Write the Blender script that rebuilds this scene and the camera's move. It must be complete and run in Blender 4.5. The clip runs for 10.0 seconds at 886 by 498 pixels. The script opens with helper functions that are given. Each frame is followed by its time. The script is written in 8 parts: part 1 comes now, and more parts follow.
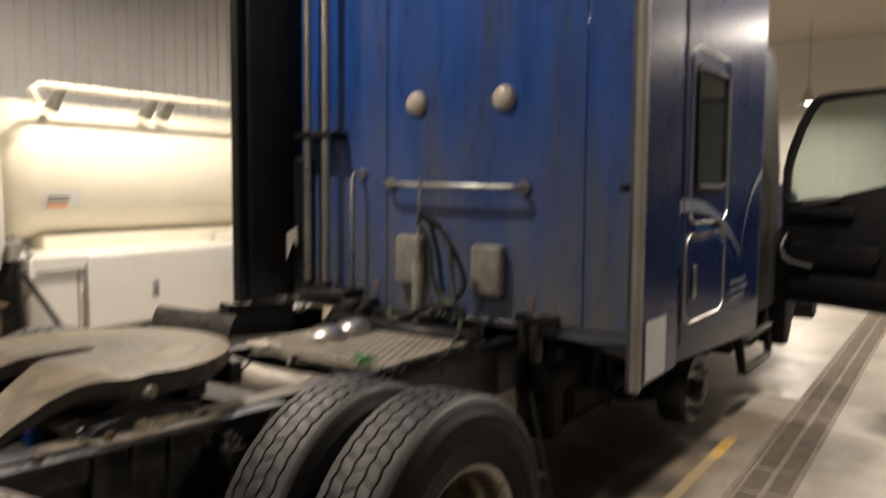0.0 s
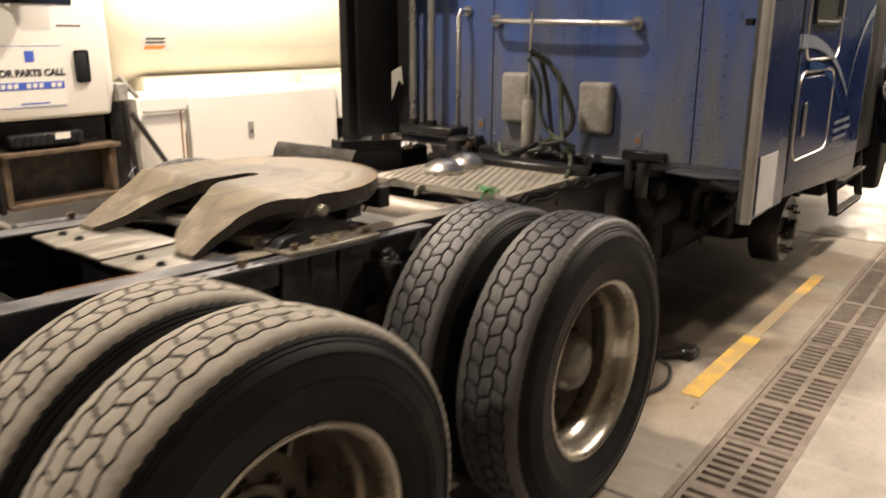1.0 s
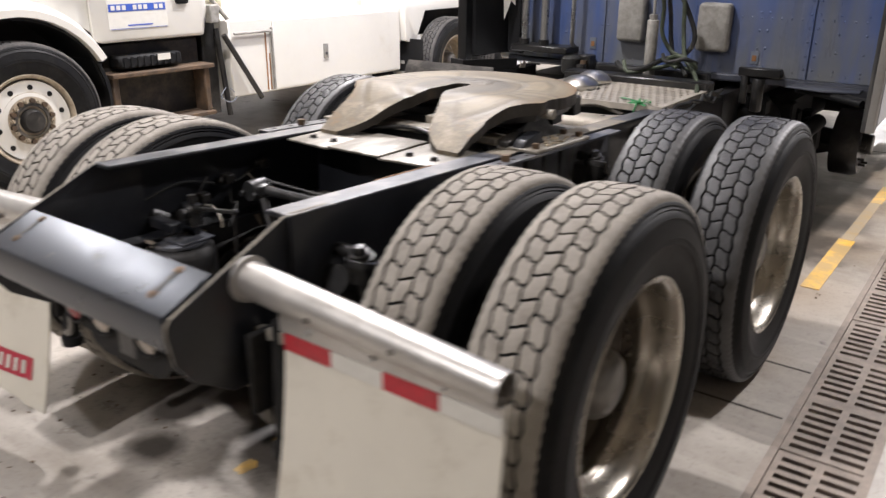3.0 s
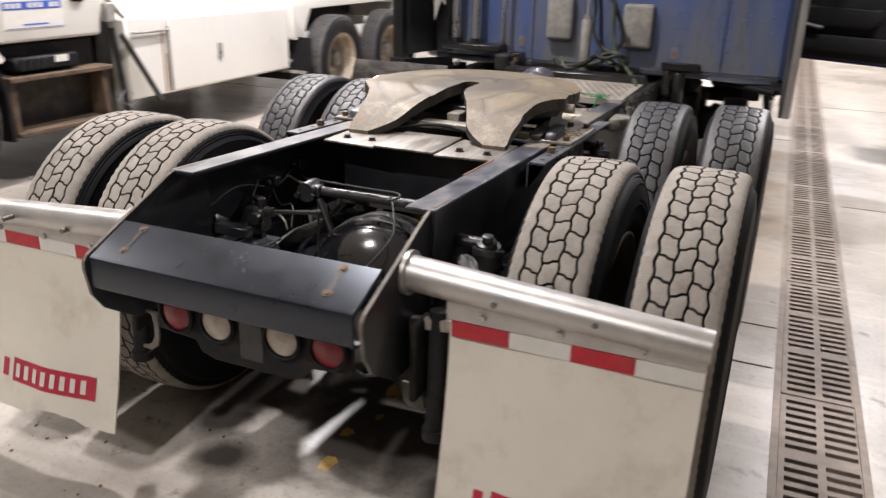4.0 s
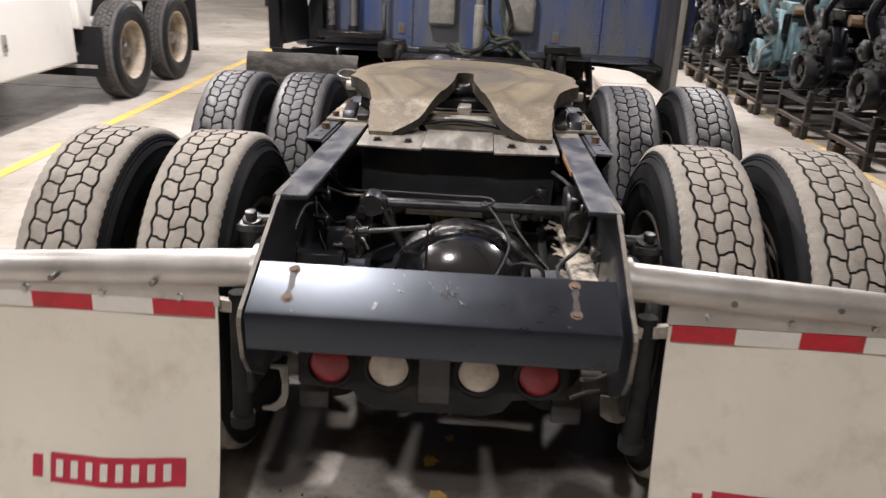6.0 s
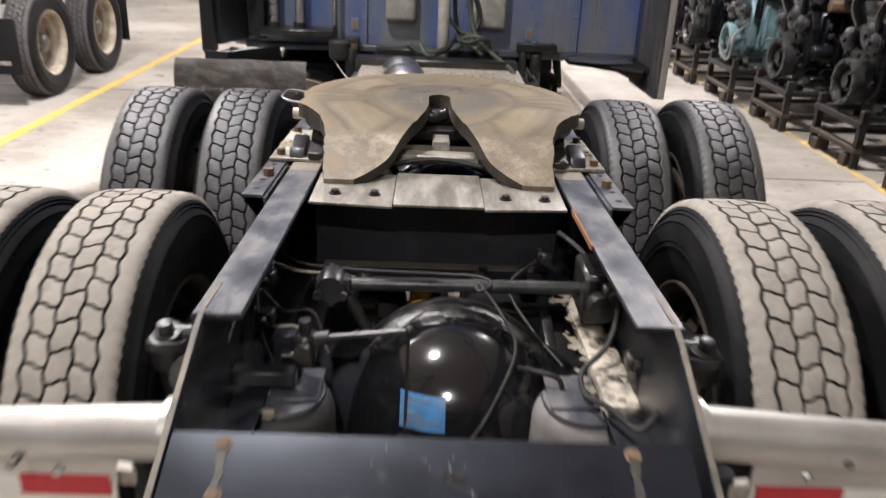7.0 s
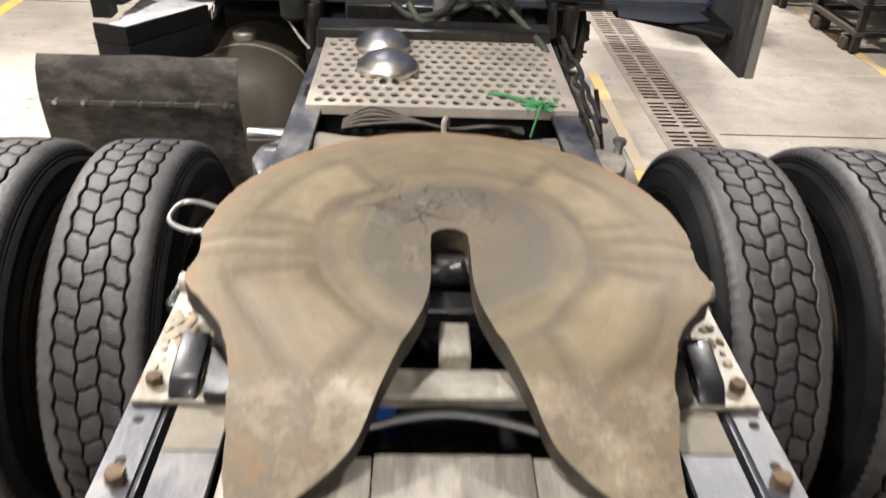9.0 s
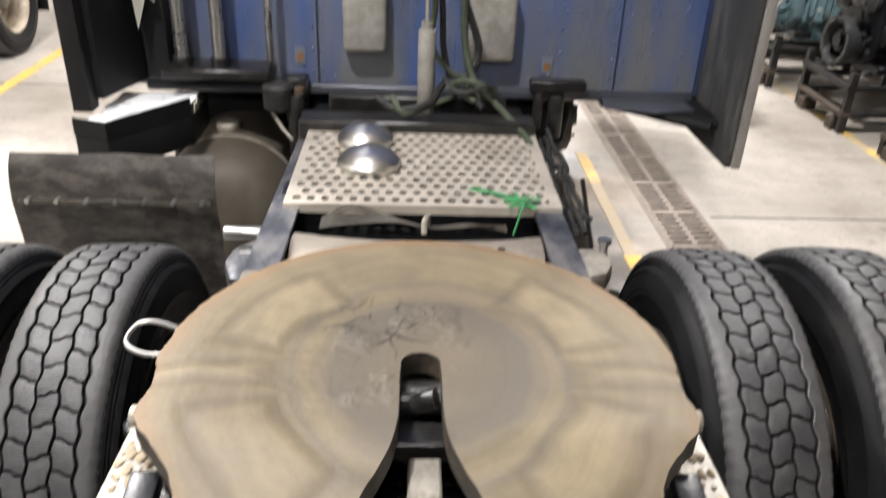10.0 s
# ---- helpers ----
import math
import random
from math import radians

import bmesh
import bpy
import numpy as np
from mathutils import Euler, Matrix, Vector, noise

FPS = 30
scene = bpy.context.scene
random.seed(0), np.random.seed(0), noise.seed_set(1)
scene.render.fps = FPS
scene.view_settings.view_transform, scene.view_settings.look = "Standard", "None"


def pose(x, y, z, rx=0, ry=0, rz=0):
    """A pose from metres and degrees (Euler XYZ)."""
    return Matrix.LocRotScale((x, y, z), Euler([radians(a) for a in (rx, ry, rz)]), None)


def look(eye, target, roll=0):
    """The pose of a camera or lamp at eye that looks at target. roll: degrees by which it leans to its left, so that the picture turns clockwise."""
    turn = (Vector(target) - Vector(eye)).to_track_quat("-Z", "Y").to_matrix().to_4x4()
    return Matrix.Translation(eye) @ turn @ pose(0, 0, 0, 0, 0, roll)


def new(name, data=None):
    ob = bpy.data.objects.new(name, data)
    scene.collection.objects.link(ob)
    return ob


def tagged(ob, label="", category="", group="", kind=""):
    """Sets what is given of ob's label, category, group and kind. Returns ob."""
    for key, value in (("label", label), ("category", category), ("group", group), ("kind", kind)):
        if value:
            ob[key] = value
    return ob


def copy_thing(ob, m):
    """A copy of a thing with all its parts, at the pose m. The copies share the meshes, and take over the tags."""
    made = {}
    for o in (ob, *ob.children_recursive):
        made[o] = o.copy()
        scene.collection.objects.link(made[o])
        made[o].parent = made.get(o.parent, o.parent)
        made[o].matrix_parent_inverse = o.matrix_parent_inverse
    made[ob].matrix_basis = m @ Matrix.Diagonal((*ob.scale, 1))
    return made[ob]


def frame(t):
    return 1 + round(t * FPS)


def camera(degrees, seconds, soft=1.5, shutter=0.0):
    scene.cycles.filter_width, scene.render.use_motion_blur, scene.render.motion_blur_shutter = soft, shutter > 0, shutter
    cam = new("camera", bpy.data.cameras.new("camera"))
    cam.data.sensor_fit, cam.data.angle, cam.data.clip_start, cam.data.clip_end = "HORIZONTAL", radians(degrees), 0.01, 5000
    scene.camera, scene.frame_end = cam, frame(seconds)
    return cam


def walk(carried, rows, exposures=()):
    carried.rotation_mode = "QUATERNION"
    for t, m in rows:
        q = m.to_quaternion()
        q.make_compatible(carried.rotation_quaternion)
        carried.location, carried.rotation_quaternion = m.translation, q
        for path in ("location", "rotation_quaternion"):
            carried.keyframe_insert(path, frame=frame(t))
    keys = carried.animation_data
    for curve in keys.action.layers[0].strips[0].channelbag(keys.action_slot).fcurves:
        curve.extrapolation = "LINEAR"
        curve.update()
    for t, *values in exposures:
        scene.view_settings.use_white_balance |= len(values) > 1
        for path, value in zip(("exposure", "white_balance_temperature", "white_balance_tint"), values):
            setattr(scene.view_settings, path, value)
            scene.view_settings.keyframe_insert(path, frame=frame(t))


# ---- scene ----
cam = camera(58.7, 10.0, soft=1.4, shutter=0.8)
EXPOSURES = [(0.0, -0.88, 6950, 14), (0.6, -0.3, 7200, 16), (1.0, -0.06, 7350, 16), (2.0, 0.05, 7350, 16), (2.5, 0.1, 6600, 15), (3.0, 0.05, 5900, 16), (5.0, -0.05, 6050, 17), (6.5, 0.0, 5950, 16), (7.5, 0.1, 5950, 15), (9.0, 0.18, 6150, 13), (10.0, 0.28, 5950, 13)]
PATH = [
    (0.0, (2.483, 0.075, 1.717), (1.367, 1.727, 1.559), 0.42),
    (0.5, (2.425, -0.042, 1.692), (1.252, 1.526, 1.283), 0.22),
    (1.0, (2.352, -0.262, 1.672), (1.166, 1.258, 1.139), 0.18),
    (1.5, (2.336, -0.45, 1.673), (1.157, 1.05, 1.073), 0.04),
    (2.0, (2.283, -0.603, 1.64), (1.117, 0.886, 0.99), 0.05),
    (2.5, (2.119, -0.793, 1.642), (0.965, 0.688, 0.951), 0.17),
    (3.0, (1.905, -1.109, 1.66), (0.788, 0.395, 0.96), 0.35),
    (4.5, (0.894, -1.815, 1.683), (0.393, -0.009, 0.986), 1.96),
    (5.0, (0.527, -1.878, 1.648), (0.203, -0.032, 0.95), 2.3),
    (6.5, (-0.016, -1.492, 1.66), (-0.011, 0.372, 0.935), 2.59),
    (7.0, (-0.035, -1.092, 1.711), (0.013, 0.754, 0.941), 2.56),
    (7.5, (-0.059, -0.645, 1.76), (0.006, 1.099, 0.784), 2.61),
    (8.0, (-0.057, -0.227, 1.839), (0.016, 1.447, 0.747), 2.65),
    (8.5, (-0.065, 0.124, 1.886), (0.012, 1.793, 0.786), 2.63),
    (9.0, (-0.07, 0.341, 1.94), (0.009, 2.014, 0.847), 2.58),
    (9.5, (-0.058, 0.475, 1.967), (0.024, 2.162, 0.897), 2.51),
    (9.8, (-0.038, 0.466, 1.98), (0.043, 2.19, 0.969), 2.41),
    (10.0, (-0.024, 0.457, 1.988), (0.062, 2.217, 1.043), 2.34),
]
walk(cam, [(t, look(eye, target, roll)) for t, eye, target, roll in PATH], EXPOSURES)

# ---- light ----
world = bpy.data.worlds.new("world")
world.use_nodes = True
scene.world = world
world.node_tree.nodes["Background"].inputs[0].default_value = (0.9, 0.95, 1.0, 1)
world.node_tree.nodes["Background"].inputs[1].default_value = 0.008
ROOM = (-7.6, 8.5, -15.0, 24.0, 5.8)


# ---- materials ----
def mat(name, col, rough=0.5, metal=0.0, var=0.25, scale=9.0, dirt=None, amount=0.0, dscale=2.5, bump=0.15, bscale=90.0, coat=0.0, rvar=0.12, stretch=(1, 1, 1), island=0.0):
    """Two scales of variation over a base colour, with fine relief; dirt: a second colour in patches."""
    m = bpy.data.materials.new(name)
    m.use_nodes = True
    n, l = m.node_tree.nodes, m.node_tree.links
    b = n["Principled BSDF"]
    tc = n.new("ShaderNodeTexCoord")
    mp = n.new("ShaderNodeMapping")
    mp.inputs["Scale"].default_value = stretch
    l.new(tc.outputs["Object"], mp.inputs[0])
    info = n.new("ShaderNodeObjectInfo")
    off = n.new("ShaderNodeVectorMath")
    off.operation = "MULTIPLY_ADD"
    l.new(info.outputs["Random"], off.inputs[0])
    off.inputs[1].default_value = (7.0, 5.0, 3.0)
    l.new(mp.outputs[0], off.inputs[2])
    na = n.new("ShaderNodeTexNoise")
    na.inputs["Scale"].default_value, na.inputs["Detail"].default_value, na.inputs["Roughness"].default_value = scale, 8, 0.65
    l.new(off.outputs[0], na.inputs["Vector"])
    ramp = n.new("ShaderNodeValToRGB")
    ramp.color_ramp.elements[0].position, ramp.color_ramp.elements[1].position = 0.3, 0.7
    ramp.color_ramp.elements[0].color = (*[c * (1 - var) for c in col], 1)
    ramp.color_ramp.elements[1].color = (*[min(1, c * (1 + var)) for c in col], 1)
    l.new(na.outputs[0], ramp.inputs[0])
    out = ramp.outputs[0]
    if island:
        geo = n.new("ShaderNodeNewGeometry")
        mr = n.new("ShaderNodeMapRange")
        mr.inputs["To Min"].default_value, mr.inputs["To Max"].default_value = 1 - island, 1 + island
        l.new(geo.outputs["Random Per Island"], mr.inputs[0])
        mul = n.new("ShaderNodeVectorMath")
        mul.operation = "SCALE"
        l.new(out, mul.inputs[0])
        l.new(mr.outputs[0], mul.inputs["Scale"])
        out = mul.outputs[0]
    if dirt:
        nd = n.new("ShaderNodeTexNoise")
        nd.inputs["Scale"].default_value, nd.inputs["Detail"].default_value, nd.inputs["Roughness"].default_value = dscale, 10, 0.7
        l.new(off.outputs[0], nd.inputs["Vector"])
        mr = n.new("ShaderNodeMapRange")
        mr.inputs["From Min"].default_value, mr.inputs["From Max"].default_value = 0.62 - 0.35 * amount, 0.78 - 0.35 * amount
        mr.inputs["To Max"].default_value = min(1.0, 0.4 + amount * 0.5)
        l.new(nd.outputs[0], mr.inputs[0])
        mix = n.new("ShaderNodeMix")
        mix.data_type = "RGBA"
        l.new(mr.outputs[0], mix.inputs[0])
        l.new(out, mix.inputs[6])
        mix.inputs[7].default_value = (*dirt, 1)
        out = mix.outputs[2]
    l.new(out, b.inputs["Base Color"])
    rr = n.new("ShaderNodeMapRange")
    rr.inputs["To Min"].default_value, rr.inputs["To Max"].default_value = max(0.03, rough - rvar), min(1, rough + rvar)
    l.new(na.outputs[0], rr.inputs[0])
    l.new(rr.outputs[0], b.inputs["Roughness"])
    b.inputs["Metallic"].default_value = metal
    b.inputs["Coat Weight"].default_value = coat
    b.inputs["Coat Roughness"].default_value = 0.08
    if bump:
        nb = n.new("ShaderNodeTexNoise")
        nb.inputs["Scale"].default_value, nb.inputs["Detail"].default_value = bscale, 6
        l.new(off.outputs[0], nb.inputs["Vector"])
        bp = n.new("ShaderNodeBump")
        bp.inputs["Strength"].default_value, bp.inputs["Distance"].default_value = bump, 0.004
        l.new(nb.outputs[0], bp.inputs["Height"])
        l.new(bp.outputs[0], b.inputs["Normal"])
    return m


def lamp_mat(name, col, power):
    m = bpy.data.materials.new(name)
    m.use_nodes = True
    b = m.node_tree.nodes["Principled BSDF"]
    b.inputs["Base Color"].default_value = (*col, 1)
    b.inputs["Emission Color"].default_value = (*col, 1)
    b.inputs["Emission Strength"].default_value = power
    return m


def glass_mat(name, tint=(0.8, 0.9, 0.9)):
    m = bpy.data.materials.new(name)
    m.use_nodes = True
    b = m.node_tree.nodes["Principled BSDF"]
    b.inputs["Base Color"].default_value = (*tint, 1)
    b.inputs["Roughness"].default_value = 0.03
    b.inputs["Transmission Weight"].default_value = 1.0
    b.inputs["IOR"].default_value = 1.45
    return m


CONCRETE = mat("concrete", (0.49, 0.452, 0.402), 0.34, var=0.26, scale=2.6, dirt=(0.17, 0.148, 0.12), amount=0.5, dscale=1.3, bump=0.12, bscale=22, rvar=0.2)
WALL = mat("painted wall panel", (0.72, 0.7, 0.64), 0.6, var=0.05, scale=2, dirt=(0.5, 0.46, 0.4), amount=0.1, bump=0.05)
CORRUGATED = mat("white corrugated sheet", (0.78, 0.78, 0.77), 0.45, var=0.05, scale=3, bump=0.03)
CEIL = mat("ceiling boards", (0.6, 0.55, 0.47), 0.7, var=0.08, scale=3, bump=0.05)
YELLOW = mat("yellow floor paint", (0.66, 0.44, 0.07), 0.5, var=0.2, scale=5, dirt=(0.42, 0.35, 0.22), amount=0.5, dscale=9)
YELLOW_DASH = mat("orange yellow floor paint", (0.72, 0.42, 0.05), 0.5, var=0.25, scale=6, dirt=(0.36, 0.27, 0.15), amount=0.7, dscale=5)
YELLOW_GONE = mat("almost gone yellow paint", (0.4, 0.27, 0.1), 0.5, var=0.2, scale=5, dirt=(0.3, 0.25, 0.18), amount=0.8, dscale=5)
YELLOW_WORN = mat("scuffed yellow floor paint", (0.6, 0.4, 0.08), 0.5, var=0.2, scale=5, dirt=(0.33, 0.29, 0.23), amount=0.8, dscale=4)
CAST = mat("cast iron grate", (0.23, 0.19, 0.155), 0.6, 0.2, var=0.3, scale=14, dirt=(0.12, 0.09, 0.07), amount=0.35, dscale=5, bump=0.3)
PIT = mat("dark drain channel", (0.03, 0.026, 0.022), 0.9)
RUBBER = mat("black rubber", (0.0105, 0.0105, 0.011), 0.55, var=0.35, scale=7, dirt=(0.027, 0.025, 0.023), amount=0.3, dscale=5, bump=0.2)
TREAD_TAN = mat("dusty tan tread", (0.293, 0.268, 0.232), 0.9, var=0.18, scale=16, dirt=(0.15, 0.13, 0.11), amount=0.3, dscale=9, bump=0.4, bscale=120)
EDGEWORN = mat("worn tan edge", (0.15, 0.13, 0.1), 0.6, var=0.4, scale=12, dirt=(0.03, 0.03, 0.03), amount=0.4, dscale=8, bump=0.1)
SHOULDER_GREY = mat("scuffed grey shoulder rubber", (0.068, 0.067, 0.067), 0.5, var=0.25, scale=12, dirt=(0.038, 0.037, 0.036), amount=0.35, dscale=8, bump=0.4, bscale=120)
TREAD_GREY = mat("worn grey tread", (0.041, 0.041, 0.043), 0.46, var=0.3, scale=16, dirt=(0.075, 0.074, 0.073), amount=0.35, dscale=8, bump=0.4, bscale=120)
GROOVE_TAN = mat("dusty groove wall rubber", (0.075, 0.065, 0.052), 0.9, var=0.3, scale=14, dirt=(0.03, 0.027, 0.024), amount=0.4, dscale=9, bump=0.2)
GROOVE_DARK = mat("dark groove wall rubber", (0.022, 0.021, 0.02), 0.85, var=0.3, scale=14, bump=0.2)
BEAM = mat("semi gloss black beam paint", (0.006, 0.007, 0.011), 0.31, var=0.3, scale=7, dirt=(0.013, 0.013, 0.016), amount=0.3, dscale=6, bump=0.02, rvar=0.12)
BLACK = mat("black chassis paint", (0.011, 0.012, 0.015), 0.36, var=0.4, scale=6, dirt=(0.06, 0.053, 0.047), amount=0.18, dscale=4, bump=0.12, coat=0.1)
GLOSS = mat("glossy black paint", (0.008, 0.008, 0.009), 0.16, var=0.3, scale=8, bump=0.05, coat=0.6, rvar=0.06)
LAMPPANEL = mat("dull black lamp panel", (0.012, 0.012, 0.012), 0.7, var=0.4, scale=8, dirt=(0.03, 0.027, 0.022), amount=0.35, dscale=6, bump=0.2)
RUBBED = mat("rubbed dull beam paint", (0.05, 0.045, 0.038), 0.55, 0.2, var=0.4, scale=40, dirt=(0.03, 0.03, 0.032), amount=0.4, dscale=25, bump=0.1)
CASTBLACK = mat("rough black casting", (0.012, 0.012, 0.012), 0.32, 0.0, var=0.4, scale=25, dirt=(0.11, 0.105, 0.097), amount=0.4, dscale=30, bump=0.8, bscale=60)
GREASY = mat("greasy dark metal", (0.014, 0.0135, 0.013), 0.34, 0.0, var=0.5, scale=15, dirt=(0.062, 0.056, 0.048), amount=0.3, dscale=7, bump=0.5, bscale=50)
RAILTOP = mat("worn rail top", (0.085, 0.09, 0.105), 0.42, 0.25, var=0.65, scale=7, dirt=(0.23, 0.212, 0.185), amount=0.42, dscale=7, bump=0.12, rvar=0.2, stretch=(1.5, 0.8, 1))
RAIL_TAN = mat("tan dirt on steel", (0.19, 0.168, 0.13), 0.6, 0.05, var=0.4, scale=9, dirt=(0.13, 0.12, 0.11), amount=0.45, dscale=8, bump=0.25, rvar=0.2)
BARE = mat("scuffed bare steel", (0.375, 0.35, 0.3), 0.46, 0.25, var=0.5, scale=11, dirt=(0.14, 0.115, 0.08), amount=0.5, dscale=7, bump=0.3, rvar=0.2)
DECK = mat("scratched deck steel", (0.25, 0.232, 0.198), 0.48, 0.25, var=0.5, scale=9, dirt=(0.1, 0.088, 0.068), amount=0.5, dscale=8, bump=0.25, rvar=0.2, stretch=(2.2, 0.5, 1))
ALU = mat("dusty polished aluminium", (0.44, 0.41, 0.355), 0.27, 0.88, var=0.15, scale=5, dirt=(0.22, 0.19, 0.15), amount=0.3, dscale=3, bump=0.03, rvar=0.06)
TUBE = mat("brushed hanger tube", (0.5, 0.485, 0.46), 0.42, 0.8, var=0.15, scale=6, dirt=(0.3, 0.27, 0.23), amount=0.25, dscale=5, bump=0.08)
def slots(m):
    """Fine wear slots across the blocks, a few millimetres apart."""
    n, l = m.node_tree.nodes, m.node_tree.links
    tc = n.new("ShaderNodeTexCoord")
    sep = n.new("ShaderNodeSeparateXYZ")
    l.new(tc.outputs["Object"], sep.inputs[0])
    at = n.new("ShaderNodeMath")
    at.operation = "ARCTAN2"
    l.new(sep.outputs[1], at.inputs[0])
    l.new(sep.outputs[2], at.inputs[1])
    k = n.new("ShaderNodeMath")
    k.operation = "MULTIPLY"
    k.inputs[1].default_value = 576
    l.new(at.outputs[0], k.inputs[0])
    si = n.new("ShaderNodeMath")
    si.operation = "SINE"
    l.new(k.outputs[0], si.inputs[0])
    bp = n.new("ShaderNodeBump")
    bp.inputs["Strength"].default_value, bp.inputs["Distance"].default_value = 0.35, 0.0012
    l.new(si.outputs[0], bp.inputs["Height"])
    last = n["Principled BSDF"].inputs["Normal"].links[0].from_node
    l.new(bp.outputs[0], last.inputs["Normal"])


slots(TREAD_TAN)
slots(TREAD_GREY)
BEAM.node_tree.nodes["Principled BSDF"].inputs["Specular IOR Level"].default_value = 0.7
BEAM.node_tree.nodes["Principled BSDF"].inputs["Specular Tint"].default_value = (0.78, 0.87, 1.0, 1)
FLAP = mat("white flap plastic", (0.67, 0.636, 0.545), 0.5, var=0.05, scale=3, dirt=(0.45, 0.4, 0.31), amount=0.25, dscale=4, bump=0.08, bscale=30)
STRIP = mat("white reflective strip", (0.62, 0.605, 0.55), 0.35, var=0.06, scale=20, dirt=(0.5, 0.48, 0.42), amount=0.15, bump=0.05)
LOGO_RED = mat("printed red", (0.42, 0.02, 0.045), 0.45, var=0.12, scale=20, bump=0.03)
RED = mat("red reflector", (0.4, 0.014, 0.025), 0.35, var=0.2, scale=40, dirt=(0.2, 0.06, 0.05), amount=0.3, dscale=12, bump=0.1)
REDLENS = mat("red lamp lens", (0.24, 0.008, 0.014), 0.2, var=0.2, scale=30, dirt=(0.1, 0.05, 0.04), amount=0.25, dscale=25, bump=0.3, bscale=200)
CREAM_DUSTY = mat("dusty cream rim paint", (0.42, 0.36, 0.27), 0.5, var=0.2, scale=8, dirt=(0.16, 0.12, 0.08), amount=0.5, dscale=5, bump=0.15)
HUB = mat("dusty grey hub cap", (0.16, 0.152, 0.138), 0.34, 0.6, var=0.3, scale=9, dirt=(0.05, 0.04, 0.03), amount=0.4, dscale=6, bump=0.2)
DISC = mat("brown grimy wheel disc", (0.075, 0.062, 0.048), 0.5, 0.3, var=0.4, scale=9, dirt=(0.09, 0.065, 0.04), amount=0.4, dscale=6, bump=0.3)
WHITELENS = mat("white lamp lens", (0.55, 0.49, 0.42), 0.2, var=0.1, scale=30, dirt=(0.3, 0.26, 0.2), amount=0.35, dscale=25, bump=0.3, bscale=200)
BLUE = mat("weathered blue paint", (0.014, 0.072, 0.31), 0.3, var=0.3, scale=5, dirt=(0.07, 0.078, 0.095), amount=0.35, dscale=2.2, bump=0.04, coat=0.2, stretch=(1.6, 1, 0.22))
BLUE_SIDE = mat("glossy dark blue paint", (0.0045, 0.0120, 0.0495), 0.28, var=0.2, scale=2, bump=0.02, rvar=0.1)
PLASTIC = mat("matt black plastic", (0.01, 0.01, 0.0105), 0.6, var=0.3, scale=6, bump=0.15)
STEEL = mat("dull stainless tube", (0.45, 0.45, 0.44), 0.3, 0.9, var=0.15, scale=9, bump=0.05)
PALEGREY = mat("pale grey scuffed panel", (0.46, 0.46, 0.47), 0.5, var=0.12, scale=5, dirt=(0.3, 0.29, 0.29), amount=0.35, dscale=6, bump=0.1)
GREYPANEL = mat("grey worn trim", (0.34, 0.33, 0.31), 0.5, 0.2, var=0.2, scale=5, dirt=(0.16, 0.15, 0.14), amount=0.3, bump=0.1)
WHITE = mat("white truck paint", (0.66, 0.643, 0.59), 0.35, var=0.04, scale=2, dirt=(0.5, 0.45, 0.36), amount=0.08, dscale=2.5, bump=0.03, coat=0.2)
ORANGE_RUST = mat("orange rust stain", (0.24, 0.11, 0.035), 0.7, var=0.3, scale=12, bump=0.1)
TREAD_DARK = mat("dark worn tread", (0.06, 0.057, 0.054), 0.85, var=0.25, scale=14, dirt=(0.12, 0.11, 0.1), amount=0.3, dscale=6, bump=0.4, bscale=120)
ENGINE_LIGHT = mat("dull grey engine metal", (0.055, 0.055, 0.055), 0.36, 0.5, var=0.5, scale=10, dirt=(0.03, 0.03, 0.03), amount=0.5, dscale=7, bump=0.3)
CREAM = mat("cream tank paint", (0.74, 0.69, 0.55), 0.4, var=0.05, scale=2, dirt=(0.5, 0.44, 0.32), amount=0.1, dscale=2, bump=0.04)
RUST = mat("rusty plank", (0.09, 0.057, 0.032), 0.8, var=0.5, scale=9, dirt=(0.04, 0.03, 0.022), amount=0.45, dscale=6, bump=0.4)
GRIMY = mat("grimy dark steel box", (0.02, 0.018, 0.016), 0.6, var=0.4, scale=9, dirt=(0.075, 0.055, 0.038), amount=0.45, dscale=5, bump=0.3)
ENGINE = mat("oily black engine", (0.007, 0.007, 0.009), 0.3, 0.3, var=0.6, scale=9, dirt=(0.042, 0.042, 0.046), amount=0.25, dscale=8, bump=0.4, bscale=40, island=0.5)
ENGINE_TEAL = mat("faded teal engine paint", (0.15, 0.24, 0.26), 0.5, 0.1, var=0.3, scale=9, dirt=(0.05, 0.06, 0.065), amount=0.4, dscale=6, bump=0.3)
LINER = mat("scuffed dark grey liner", (0.06, 0.06, 0.06), 0.55, var=0.3, scale=5, dirt=(0.19, 0.18, 0.165), amount=0.4, dscale=5, bump=0.15, stretch=(1, 1, 0.3))
STAND = mat("black steel stand", (0.018, 0.017, 0.016), 0.5, 0.2, var=0.4, scale=7, dirt=(0.07, 0.058, 0.048), amount=0.25, bump=0.2)



